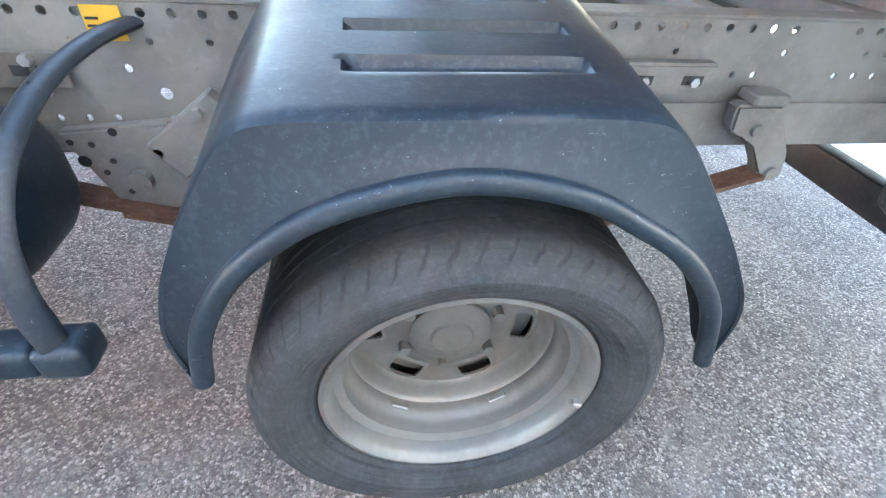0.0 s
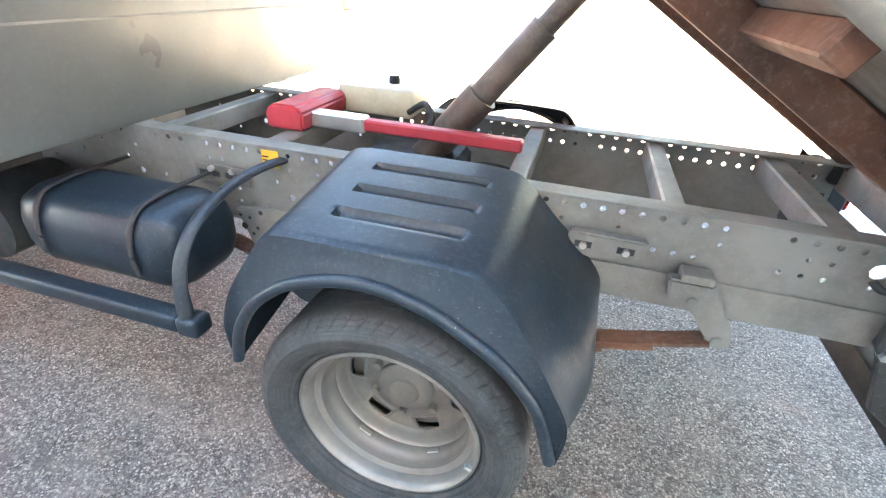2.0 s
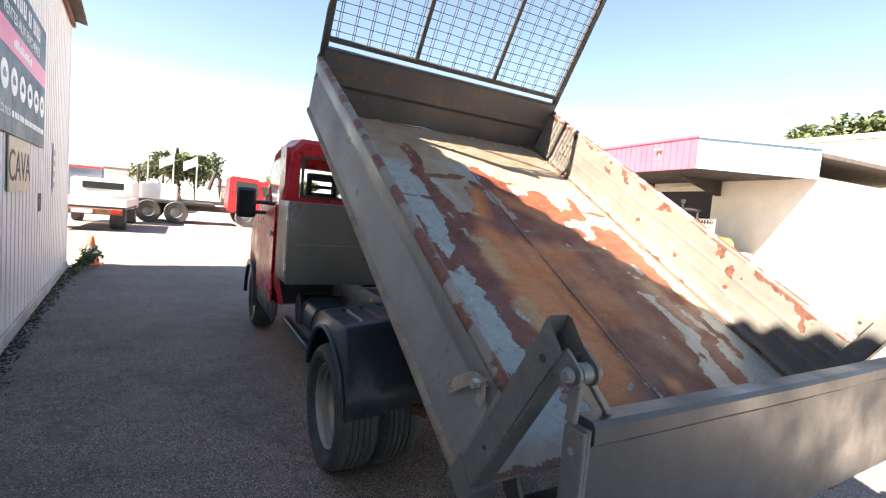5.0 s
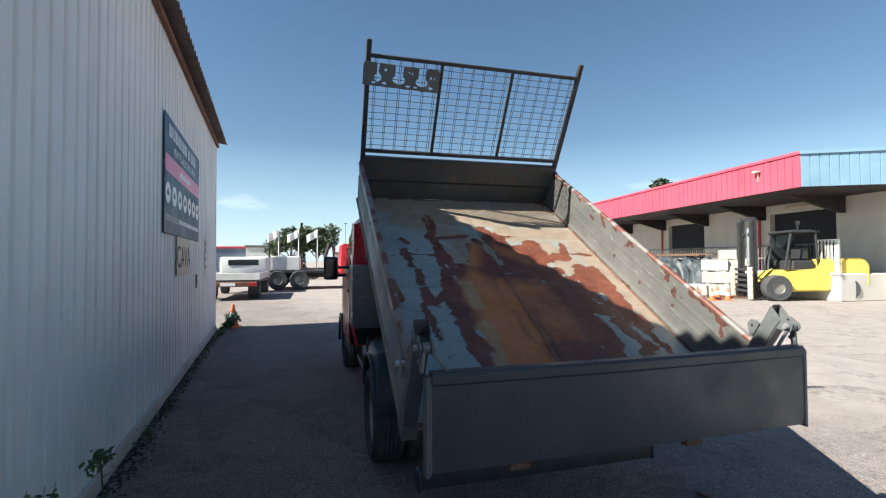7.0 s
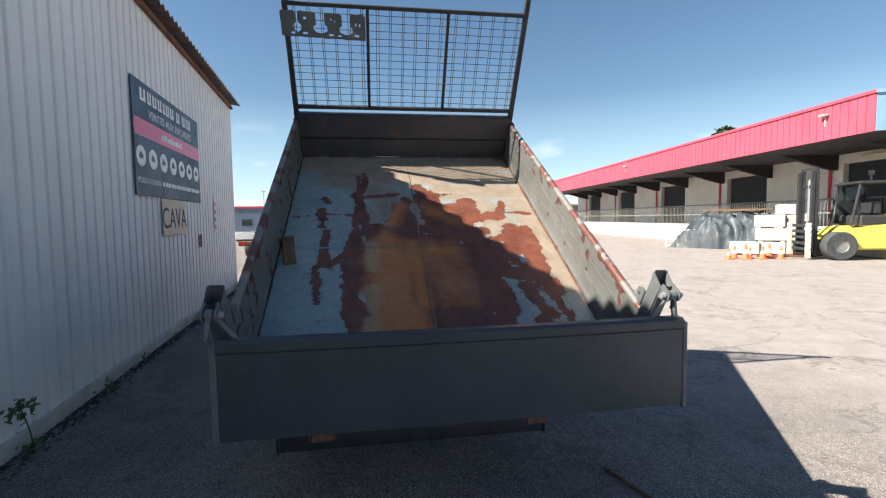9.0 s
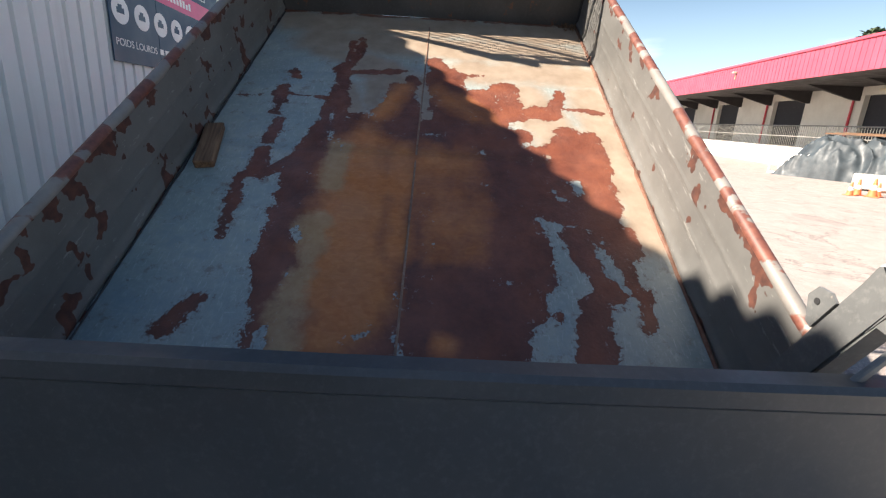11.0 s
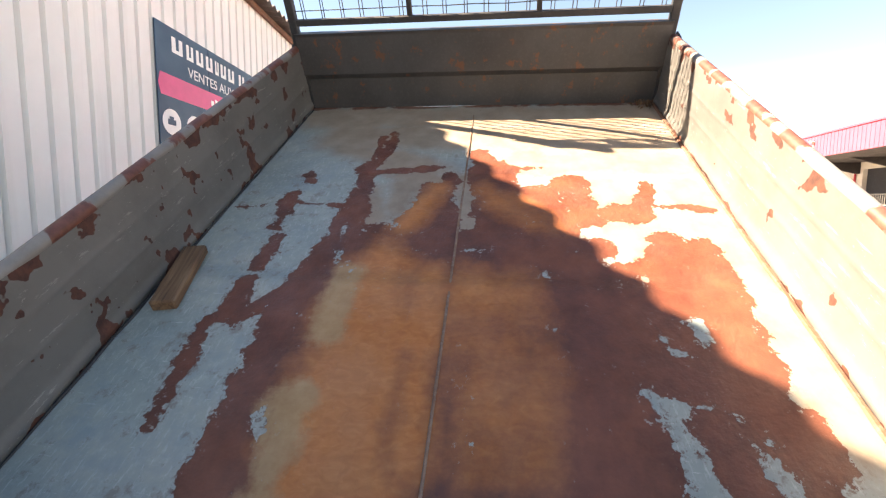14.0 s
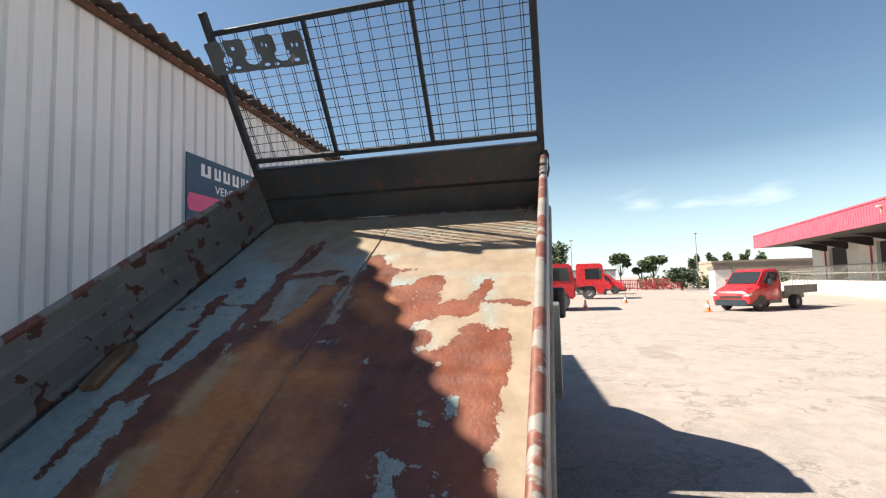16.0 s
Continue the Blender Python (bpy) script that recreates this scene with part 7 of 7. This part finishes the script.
# ---- parked vehicles ----
def small_tipper(m, label):
    """A red cab-and-bed light lorry; local x runs backwards from the front axle, y to its right."""
    v = thing("pickup_lorry", label, "lorry", m, group="parked vehicles")
    wheel_pair(v, 0.0, (-0.82, 0.82), 0.36, 0.22)
    wheel_pair(v, 3.3, (-0.80, 0.80), 0.36, 0.34)
    bm = B()
    st = [(-0.98, 0.42, 0.78, 0.90, 0.80, 0.84, 0.66), (-0.92, 0.40, 0.92, 1.02, 0.90, 0.94, 0.78), (-0.55, 0.40, 1.08, 1.20, 0.93, 0.97, 0.82), (-0.05, 0.42, 1.22, 1.34, 0.94, 0.98, 0.84), (0.62, 0.42, 1.26, 1.98, 0.94, 0.98, 0.78), (0.90, 0.42, 1.28, 2.12, 0.94, 0.98, 0.80), (1.78, 0.42, 1.28, 2.14, 0.94, 0.98, 0.82), (1.82, 0.44, 1.28, 2.10, 0.92, 0.96, 0.80)]
    shell(bm, [cab_ring(*s, 0.0) for s in st])
    cb = part("cab", bm, M['red'], v, "", True)
    bm = B()
    prism(bm, [(0.00, 1.38), (0.62, 1.97), (0.60, 2.00), (-0.04, 1.40)], -0.74, 0.74, 'y')
    part("windscreen", bm, M['glass'], cb)
    for s in (-1, 1):
        bm = B()
        prism(bm, [(0.30, 1.34), (1.50, 1.34), (1.48, 1.96), (0.78, 1.96)], s * 0.91 - 0.03, s * 0.91 + 0.03, 'y')
        part("side_window", bm, M['glass'], cb)
        bm = B()
        prism(bm, [(-0.99, 0.76), (-0.96, 0.86), (-0.62, 1.02), (-0.52, 1.00), (-0.66, 0.84)], s * 0.78 - 0.175, s * 0.78 + 0.175, 'y')
        bmesh.ops.bevel(bm, geom=bm.edges[:], offset=0.015, segments=1, affect='EDGES')
        part("headlight", bm, M['lens'], cb)
        bm = B()
        tube(bm, [(-0.02, s * 0.80, 1.33), (0.32, s * 0.79, 1.68), (0.64, s * 0.74, 2.0)], 0.035, 8)
        part("windscreen_pillar", bm, M['red'], cb, "", True)
        bm = B()
        box(bm, 1.46, 1.56, s * 0.986 - 0.012, s * 0.986 + 0.012, 1.12, 1.16, 0.004)
        part("door_handle", bm, M['plastic'], cb)
        bm = B()
        ring = [(0.46 * math.cos(q * math.pi / 12), 0.36 + 0.46 * math.sin(q * math.pi / 12)) for q in range(13)]
        prism(bm, ring, s * 0.93 - 0.06, s * 0.93 + 0.06, 'y')
        part("wheel_arch", bm, M['ink'], cb)
        bm = B()
        box(bm, 0.55, 1.75, s * 0.95 - 0.04, s * 0.95 + 0.04, 0.36, 0.52, 0.01)
        part("sill", bm, M['plastic'], cb)
        bm = B()
        box(bm, 1.62, 1.635, s * 0.985 - 0.006, s * 0.985 + 0.006, 0.55, 1.30)
        part("door_gap", bm, M['ink'], cb)
        bm = B()
        box(bm, 0.55, 0.68, s * 1.10 - 0.09, s * 1.10 + 0.09, 1.28, 1.62, 0.03)
        part("mirror", bm, M['plastic'], cb)
        bm = B()
        box(bm, 1.95, 5.1, s * 1.02 - 0.02, s * 1.02 + 0.02, 0.86, 1.24, 0.01)
        part("bed_side", bm, M['tail'], v)
    bm = B()
    prism(bm, [(-1.04, -0.62), (-0.98, -0.84), (-0.50, -0.985), (-0.42, -0.985), (-0.42, 0.985), (-0.50, 0.985), (-0.98, 0.84), (-1.04, 0.62)], 0.28, 0.60, 'z')
    bmesh.ops.bevel(bm, geom=bm.edges[:], offset=0.025, segments=2, affect='EDGES')
    part("front_bumper", bm, M['plastic'], v)
    bm = B()
    for z in (0.64, 0.70, 0.76):
        box(bm, -1.005, -0.90, -0.58, 0.58, z, z + 0.04, 0.01)
    part("grille", bm, M['ink'], v)
    bm = B()
    box(bm, -1.0, -0.985, -0.26, 0.26, 0.42, 0.53)
    part("blank_plate", bm, M['sign_white'], v)
    bm = B()
    box(bm, 1.95, 5.1, -1.02, 1.02, 0.80, 0.87)
    box(bm, 1.9, 5.0, -0.4, 0.4, 0.5, 0.8)
    part("bed_floor", bm, M['tail'], v)
    bm = B()
    for x in (1.95, 5.1):
        for k in range(11):
            rod(bm, (x, -1.0 + 0.2 * k, 1.2), (x, -1.0 + 0.2 * k, 1.95), 0.015, 5)
        rod(bm, (x, -1.02, 1.95), (x, 1.02, 1.95), 0.02, 6)
    for s in (-1, 1):
        for k in range(12):
            rod(bm, (1.95 + 0.286 * k, s * 1.0, 1.2), (1.95 + 0.286 * k, s * 1.0, 1.85 - 0.02 * k), 0.012, 5)
        rod(bm, (1.95, s * 1.0, 1.85), (5.1, s * 1.0, 1.65), 0.018, 6)
    part("mesh_rack", bm, M['frame'], v)
    return v


small_tipper(Matrix.Translation((-22.4, 10.3, 0)) @ Matrix.Rotation(math.radians(130), 4, 'Z') @ Matrix.Scale(0.9, 4), "red light tipper lorry parked with its mesh rack up")
small_tipper(Matrix.Translation((-47.5, 7.4, 0)) @ Matrix.Rotation(math.radians(-100), 4, 'Z'), "red light lorry parked beside taller lorries")


def big_lorry(m, label, cab_mat, flat=True, axles=2, tank=False):
    """A cab-over lorry; local x runs backwards from the front axle."""
    v = thing("heavy_lorry", label, "lorry", m, group="parked vehicles")
    wheel_pair(v, 0.0, (-0.95, 0.95), 0.50, 0.30)
    for k in range(axles):
        wheel_pair(v, 4.6 + 1.25 * k, (-0.90, 0.90), 0.50, 0.50)
    bm = B()
    prism(bm, [(-1.25, 0.45), (-1.28, 1.45), (-1.10, 2.75), (-0.95, 2.85), (0.85, 2.85), (0.9, 2.7), (0.9, 1.0), (0.62, 0.95), (0.45, 1.12), (-0.45, 1.12), (-0.62, 0.9), (-0.65, 0.45)], -1.2, 1.2, 'y')
    bmesh.ops.bevel(bm, geom=bm.edges[:], offset=0.05, segments=2, affect='EDGES')
    cb = part("cab", bm, cab_mat, v, "", True)
    bm = B()
    prism(bm, [(-1.30, 1.55), (-1.13, 2.55), (-1.11, 2.55), (-1.28, 1.55)], -1.05, 1.05, 'y')
    part("windscreen", bm, M['glass'], cb)
    for s in (-1, 1):
        bm = B()
        prism(bm, [(-1.0, 1.60), (0.20, 1.60), (0.20, 2.45), (-0.86, 2.45)], s * 1.205 - 0.01, s * 1.205 + 0.01, 'y')
        part("side_window", bm, M['glass'], cb)
        bm = B()
        box(bm, -1.05, -0.9, s * 1.40 - 0.12, s * 1.40 + 0.12, 1.6, 2.3, 0.03)
        part("mirror", bm, M['plastic'], cb)
    bm = B()
    box(bm, -1.34, -1.10, -1.2, 1.2, 0.35, 0.8, 0.05)
    part("front_bumper", bm, M['plastic'], v)
    bm = B()
    for y in (-0.42, 0.42):
        box(bm, 0.3, 7.6, y - 0.04, y + 0.04, 0.72, 0.98)
    part("frame", bm, M['black_steel'], v)
    if flat:
        bm = B()
        box(bm, 1.6, 7.8, -1.22, 1.22, 1.0, 1.14, 0.01)
        part("flat_bed", bm, M['frame'], v)
        bm = B()
        box(bm, 1.05, 1.5, -0.4, 0.4, 0.95, 1.8, 0.03)
        rod(bm, (1.28, 0, 1.8), (1.28, 0, 2.7), 0.12, 10)
        tube(bm, [(1.28, 0, 2.6), (1.28, 0.8, 3.0), (1.3, 1.2, 2.2)], 0.09, 8)
        part("crane", bm, M['black_steel'], v)
    return v


big_lorry(Matrix.Translation((-37.5, 4.3, 0)) @ Matrix.Rotation(math.radians(-96), 4, 'Z'), "red heavy lorry parked in a row", M['red'], False)

# white flat lorry whose tail shows past the hall's corner
wl2 = thing("flat_lorry", "white flat-sided lorry seen from behind", "lorry", Matrix.Translation((-16.3, -3.7, 0)) @ Matrix.Scale(1.38, 4), group="parked vehicles")
wheel_pair(wl2, -0.9, (-0.62, 0.62), 0.30, 0.30)
wheel_pair(wl2, -3.6, (-0.66, 0.66), 0.30, 0.22)
bm = B()
box(bm, -3.0, 0.0, -0.85, 0.85, 0.54, 0.62)
part("bed_floor", bm, M['tail'], wl2)
for a in ((-3.0, 0.0, -0.86, -0.83), (-3.0, 0.0, 0.83, 0.86), (-0.02, 0.02, -0.86, 0.86)):
    bm = B()
    box(bm, a[0], a[1], a[2], a[3], 0.60, 0.80, 0.005)
    part("bed_side", bm, M['white'], wl2)
bm = B()
box(bm, -4.6, -3.15, -0.78, 0.78, 0.45, 1.30, 0.08, seg=3)
cb = part("cab", bm, M['white'], wl2, "", True)
bm = B()
box(bm, -3.16, -3.13, -0.5, 0.5, 1.00, 1.20, 0.01)
part("rear_window", bm, M['glass'], cb)
bm = B()
box(bm, -0.04, 0.03, -0.8, 0.8, 0.40, 0.55, 0.02)
box(bm, -2.9, 0.0, -0.3, 0.3, 0.4, 0.54)
part("tail_beam", bm, M['rustbar'], wl2)
for s in (-1, 1):
    bm = B()
    box(bm, 0.02, 0.05, s * 0.66 - 0.10, s * 0.66 + 0.10, 0.44, 0.52)
    part("tail_lamp", bm, M['lamp_red'], wl2)
bm = B()
box(bm, 0.032, 0.042, -0.2, 0.2, 0.43, 0.52)
part("blank_plate", bm, M['sign_white'], wl2)
long_lorry = thing("flatbed_lorry", "long dark flatbed lorry carrying a white box", "lorry", Matrix.Translation((-24.5, -2.8, 0)) @ Matrix.Rotation(math.radians(90), 4, 'Z') @ Matrix.Scale(1.75, 4), group="parked vehicles")
wheel_pair(long_lorry, 0.30, (-0.75, 0.75), 0.30, 0.40)
wheel_pair(long_lorry, 0.95, (-0.75, 0.75), 0.30, 0.40)
wheel_pair(long_lorry, 2.72, (-0.80, 0.80), 0.30, 0.22)
bm = B()
box(bm, -0.3, 1.9, -0.85, 0.85, 0.52, 0.60, 0.01)
deck = part("deck", bm, M['black_steel'], long_lorry)
for y in (-0.28, 0.28):
    bm = B()
    box(bm, -0.2, 2.7, y - 0.03, y + 0.03, 0.36, 0.52)
    part("frame_rail", bm, M['black_steel'], deck)
bm = B()
box(bm, -0.40, 0.95, -0.8, 0.8, 0.61, 1.05, 0.02)
part("load_box", bm, M['white'], long_lorry, "plain white load box")
bm = B()
rod(bm, (0.05, -0.84, 0.62), (0.05, -0.84, 1.5), 0.03, 6)
part("stake", bm, M['black_steel'], long_lorry)
bm = B()
prism(bm, [(2.22, 0.40), (3.18, 0.36), (3.20, 0.85), (3.08, 1.42), (2.26, 1.46)], -0.82, 0.82, 'y')
bmesh.ops.bevel(bm, geom=bm.edges[:], offset=0.05, segments=2, affect='EDGES')
cb = part("cab", bm, M['red'], long_lorry, "dark red cab", True)
for s in (-1, 1):
    bm = B()
    prism(bm, [(2.42, 0.92), (3.04, 0.90), (2.98, 1.30), (2.42, 1.32)], s * 0.825 - 0.008, s * 0.825 + 0.008, 'y')
    part("side_window", bm, M['glass'], cb)
bm = B()
tube(bm, [(2.05, 0.2, 0.6), (2.05, 0.2, 1.35), (1.9, 0.2, 1.5), (1.75, 0.2, 1.0)], 0.06, 8)
part("crane_arm", bm, M['black_steel'], long_lorry)



# ---- trees, fence, lamp posts and low buildings in the distance ----
def tree(x, y, h, r, seed, mat='tree', trunk=0.3, n=900, flat=0.8, leaf=0.16, label="broad green tree with an uneven crown"):
    rnd = random.Random(seed)
    t = thing("tree", label, "tree", pose(x, y, 0), group="trees round the yard")
    bm = B()
    tube(bm, [(0, 0, 0), (0.05 * r, 0, h * 0.25), (0, 0.04 * r, h * 0.5), (0.02, 0, h * 0.8)], [0.05 * r + 0.05, 0.045 * r + 0.03, 0.03 * r + 0.02, 0.01], 8)
    limbs = []
    for k in range(7):
        a = k * 2.4 + rnd.uniform(-0.4, 0.4)
        tip = Vector((math.cos(a) * r * rnd.uniform(0.4, 0.8), math.sin(a) * r * rnd.uniform(0.4, 0.8), h * rnd.uniform(0.55, 0.9)))
        tube(bm, [(0, 0, h * trunk), tip * 0.5 + Vector((0, 0, h * 0.12)), tip], [0.03 * r, 0.02 * r, 0.008], 6)
        limbs.append((tip, r * rnd.uniform(0.35, 0.55)))
    limbs.append((Vector((0, 0, h * 0.85)), r * 0.4))
    part("trunk", bm, M['bark'], t)
    bm = B()
    for k in range(n):
        c, rr = rnd.choice(limbs)
        d = Vector((rnd.gauss(0, 1), rnd.gauss(0, 1), rnd.gauss(0, 1))).normalized() * rr * rnd.uniform(0.5, 1.08)
        p = c + Vector((d.x, d.y, d.z * flat))
        if p.z > h * 0.12:
            leaf_at(bm, p, leaf * rnd.uniform(0.6, 1.3), rnd)
    part("crown", bm, M[mat], t)


tree(-60.0, -3.2, 6.0, 3.0, 1, 'tree', n=1900, leaf=0.28)
tree(-63.0, 0.2, 6.3, 3.0, 2, 'tree', n=1700, leaf=0.28)
tree(-66.2, 10.2, 5.4, 1.35, 3, n=1100, leaf=0.24)
tree(-66.0, 14.4, 4.6, 1.6, 4, n=1300, leaf=0.24)
tree(-67.0, 13.0, 4.0, 1.2, 5, n=700, leaf=0.24)
tree(-72.0, 6.4, 3.6, 1.4, 6, n=700, leaf=0.24)
tree(-56.0, 15.6, 2.5, 1.6, 7, 'pine', n=1200, leaf=0.18, trunk=0.1)
tree(-30.0, 29.7, 9.2, 1.9, 8, 'pine', n=1600, leaf=0.25)
tree(-13.4, 41.5, 12.0, 3.6, 9, 'tree', n=1800, leaf=0.32)
tree(-6.0, 38.6, 14.4, 4.6, 12, 'pine', n=2200, leaf=0.32)
for k in range(15):         # a far row of slim poplars
    tree(-95.0 - 2 * (k % 3), 26.5 + 0.95 * k + 0.4 * (k % 2), 5.0 + 0.45 * (k * 5 % 4), 0.62, 40 + k, 'tree' if k % 3 else 'pine', n=220, leaf=0.30, flat=2.2, label="slim poplar in a far row")
cyp = thing("cypress", "slim dark green cypress tree", "tree", pose(-66.0, -1.9, 0) @ Matrix.Scale(1.4, 4), group="trees round the yard")
bm = B()
rnd = random.Random(5)
for k in range(900):
    t = rnd.random()
    a = rnd.uniform(0, 6.28)
    r = 0.45 * (1 - t) ** 0.7 * rnd.uniform(0.6, 1.05)
    leaf_at(bm, Vector((r * math.cos(a), r * math.sin(a), 0.3 + 4.7 * t)), 0.14, rnd)
part("crown", bm, M['pine'], cyp)
bm = B()
rod(bm, (0, 0, 0), (0, 0, 4.6), 0.09, 7, 0.01)
part("trunk", bm, M['bark'], cyp)
bm = B()
hd = random.Random(9)
for k in range(2200):
    y = hd.uniform(12.0, 36.0)
    leaf_at(bm, Vector((-62.0 + hd.gauss(0, 0.8), y, abs(hd.gauss(0.8, 0.4)) * (1.4 if 15 < y < 19 else 1.0))), 0.26, hd)
tagged(part("hedge", bm, M['tree']), "rough green hedge along the yard's far side", "hedge", kind="stuff")

fence = thing("boundary_fence", "rusty red low fence at the yard's end", "fence", kind="structure")
for k in range(14):
    bm = B()
    y = 3.5 + 0.95 * k
    box(bm, -58.1, -58.0, y - 0.05, y + 0.05, 0.0, 1.35)
    part("post", bm, M['red_matt'], fence)
for z in (0.2, 0.75, 1.25):
    bm = B()
    box(bm, -58.08, -58.02, 3.5, 15.9, z, z + 0.08)
    part("rail", bm, M['red_matt'], fence)
bm = B()
y = 3.5
while y < 15.9:
    box(bm, -58.065, -58.035, y, y + 0.08, 0.2, 1.28)
    y += 0.2
tagged(part("pickets", bm, M['red_matt'], fence), kind="stuff")


def lamp_post(x, y, h):
    p = thing("lamp_post", "tall grey street lamp post", "lamp post", pose(x, y, 0), group="lamp posts")
    bm = B()
    rod(bm, (0, 0, 0), (0, 0, h), 0.06, 8, 0.035)
    part("pole", bm, M['frame'], p)
    bm = B()
    box(bm, -0.05, 0.05, -0.22, 0.22, h - 0.02, h + 0.07, 0.02)
    part("head", bm, M['frame'], p)


lamp_post(-55.7, 17.2, 6.4)
lamp_post(-52.7, 3.4, 6.0)
lamp_post(-55.0, -12.0, 5.1)


def low_building(x0, x1, y0, y1, h, wall, roof, label):
    b = thing("low_building", label, "building", pose((x0 + x1) / 2, (y0 + y1) / 2, 0), group="far buildings")
    dx, dy = abs(x1 - x0) / 2, abs(y1 - y0) / 2
    bm = B()
    box(bm, -dx, dx, -dy, dy, 0, h)
    part("wall", bm, wall, b)
    bm = B()
    box(bm, -dx - 0.1, dx + 0.1, -dy - 0.1, dy + 0.1, h, h + 0.3)
    part("roof", bm, roof, b)
    for k in range(int(dy / 1.6)):
        bm = B()
        y = -dy + 1.0 + 3.0 * k
        if y + 1.4 > dy:
            break
        box(bm, dx - 0.01, dx + 0.03, y, y + 1.4, 0.9, min(h - 0.2, 1.8))
        part("window", bm, M['glass'], b)


M['teal'] = worn("blue_grey_cladding", (0.13, 0.17, 0.23), (0.10, 0.13, 0.18), rough=0.5, scale=0.6)
low_building(-75, -68, -19, -9.8, 3.4, M['teal'], M['red_matt'], "dark blue showroom with a red edge")
low_building(-72, -66, -9.4, -5.2, 3.5, M['white'], M['roof'], "pale low hall far off")
low_building(-76, -70, 3.0, 10.0, 2.6, M['white'], M['frame'], "long white trailer-like shed")
low_building(-43.0, -41.4, 14.75, 16.0, 2.1, M['white'], M['roof'], "small white gate hut")
M['dun'] = worn("dun_render", (0.30, 0.235, 0.185), (0.23, 0.18, 0.145), rough=0.8, scale=0.5)
low_building(-76.0, -70.0, 22.8, 38.0, 3.3, M['dun'], M['dun'], "long low dun building with a flat roof")
low_building(-17.5, -6, 34, 40, 8.1, M['cream'], M['cream'], "tall cream hall behind the loading dock")
for k, (x, y) in enumerate(((-50.0, -4.0), (-50.0, -1.9), (-50.0, 0.1))):
    f = thing("flag_pole", "white flag on a thin pole", "flag", pose(x, y, 0) @ Matrix.Scale(1.55, 4), group="flags")
    bm = B()
    rod(bm, (0, 0, 0), (0, 0, 3.3), 0.035, 6)
    part("pole", bm, M['sign_white'], f)
    bm = B()
    rows = []
    for i in range(9):
        rows.append([bm.verts.new((0.08 * math.sin(i * 1.1 + k), -0.04 - 0.09 * i, 3.25 - 0.55 * j - 0.05 * i)) for j in range(2)])
    for a, b in zip(rows, rows[1:]):
        bm.faces.new((a[0], a[1], b[1], b[0]))
    thicken(bm, 0.006)
    part("cloth", bm, M['sign_white'], f)
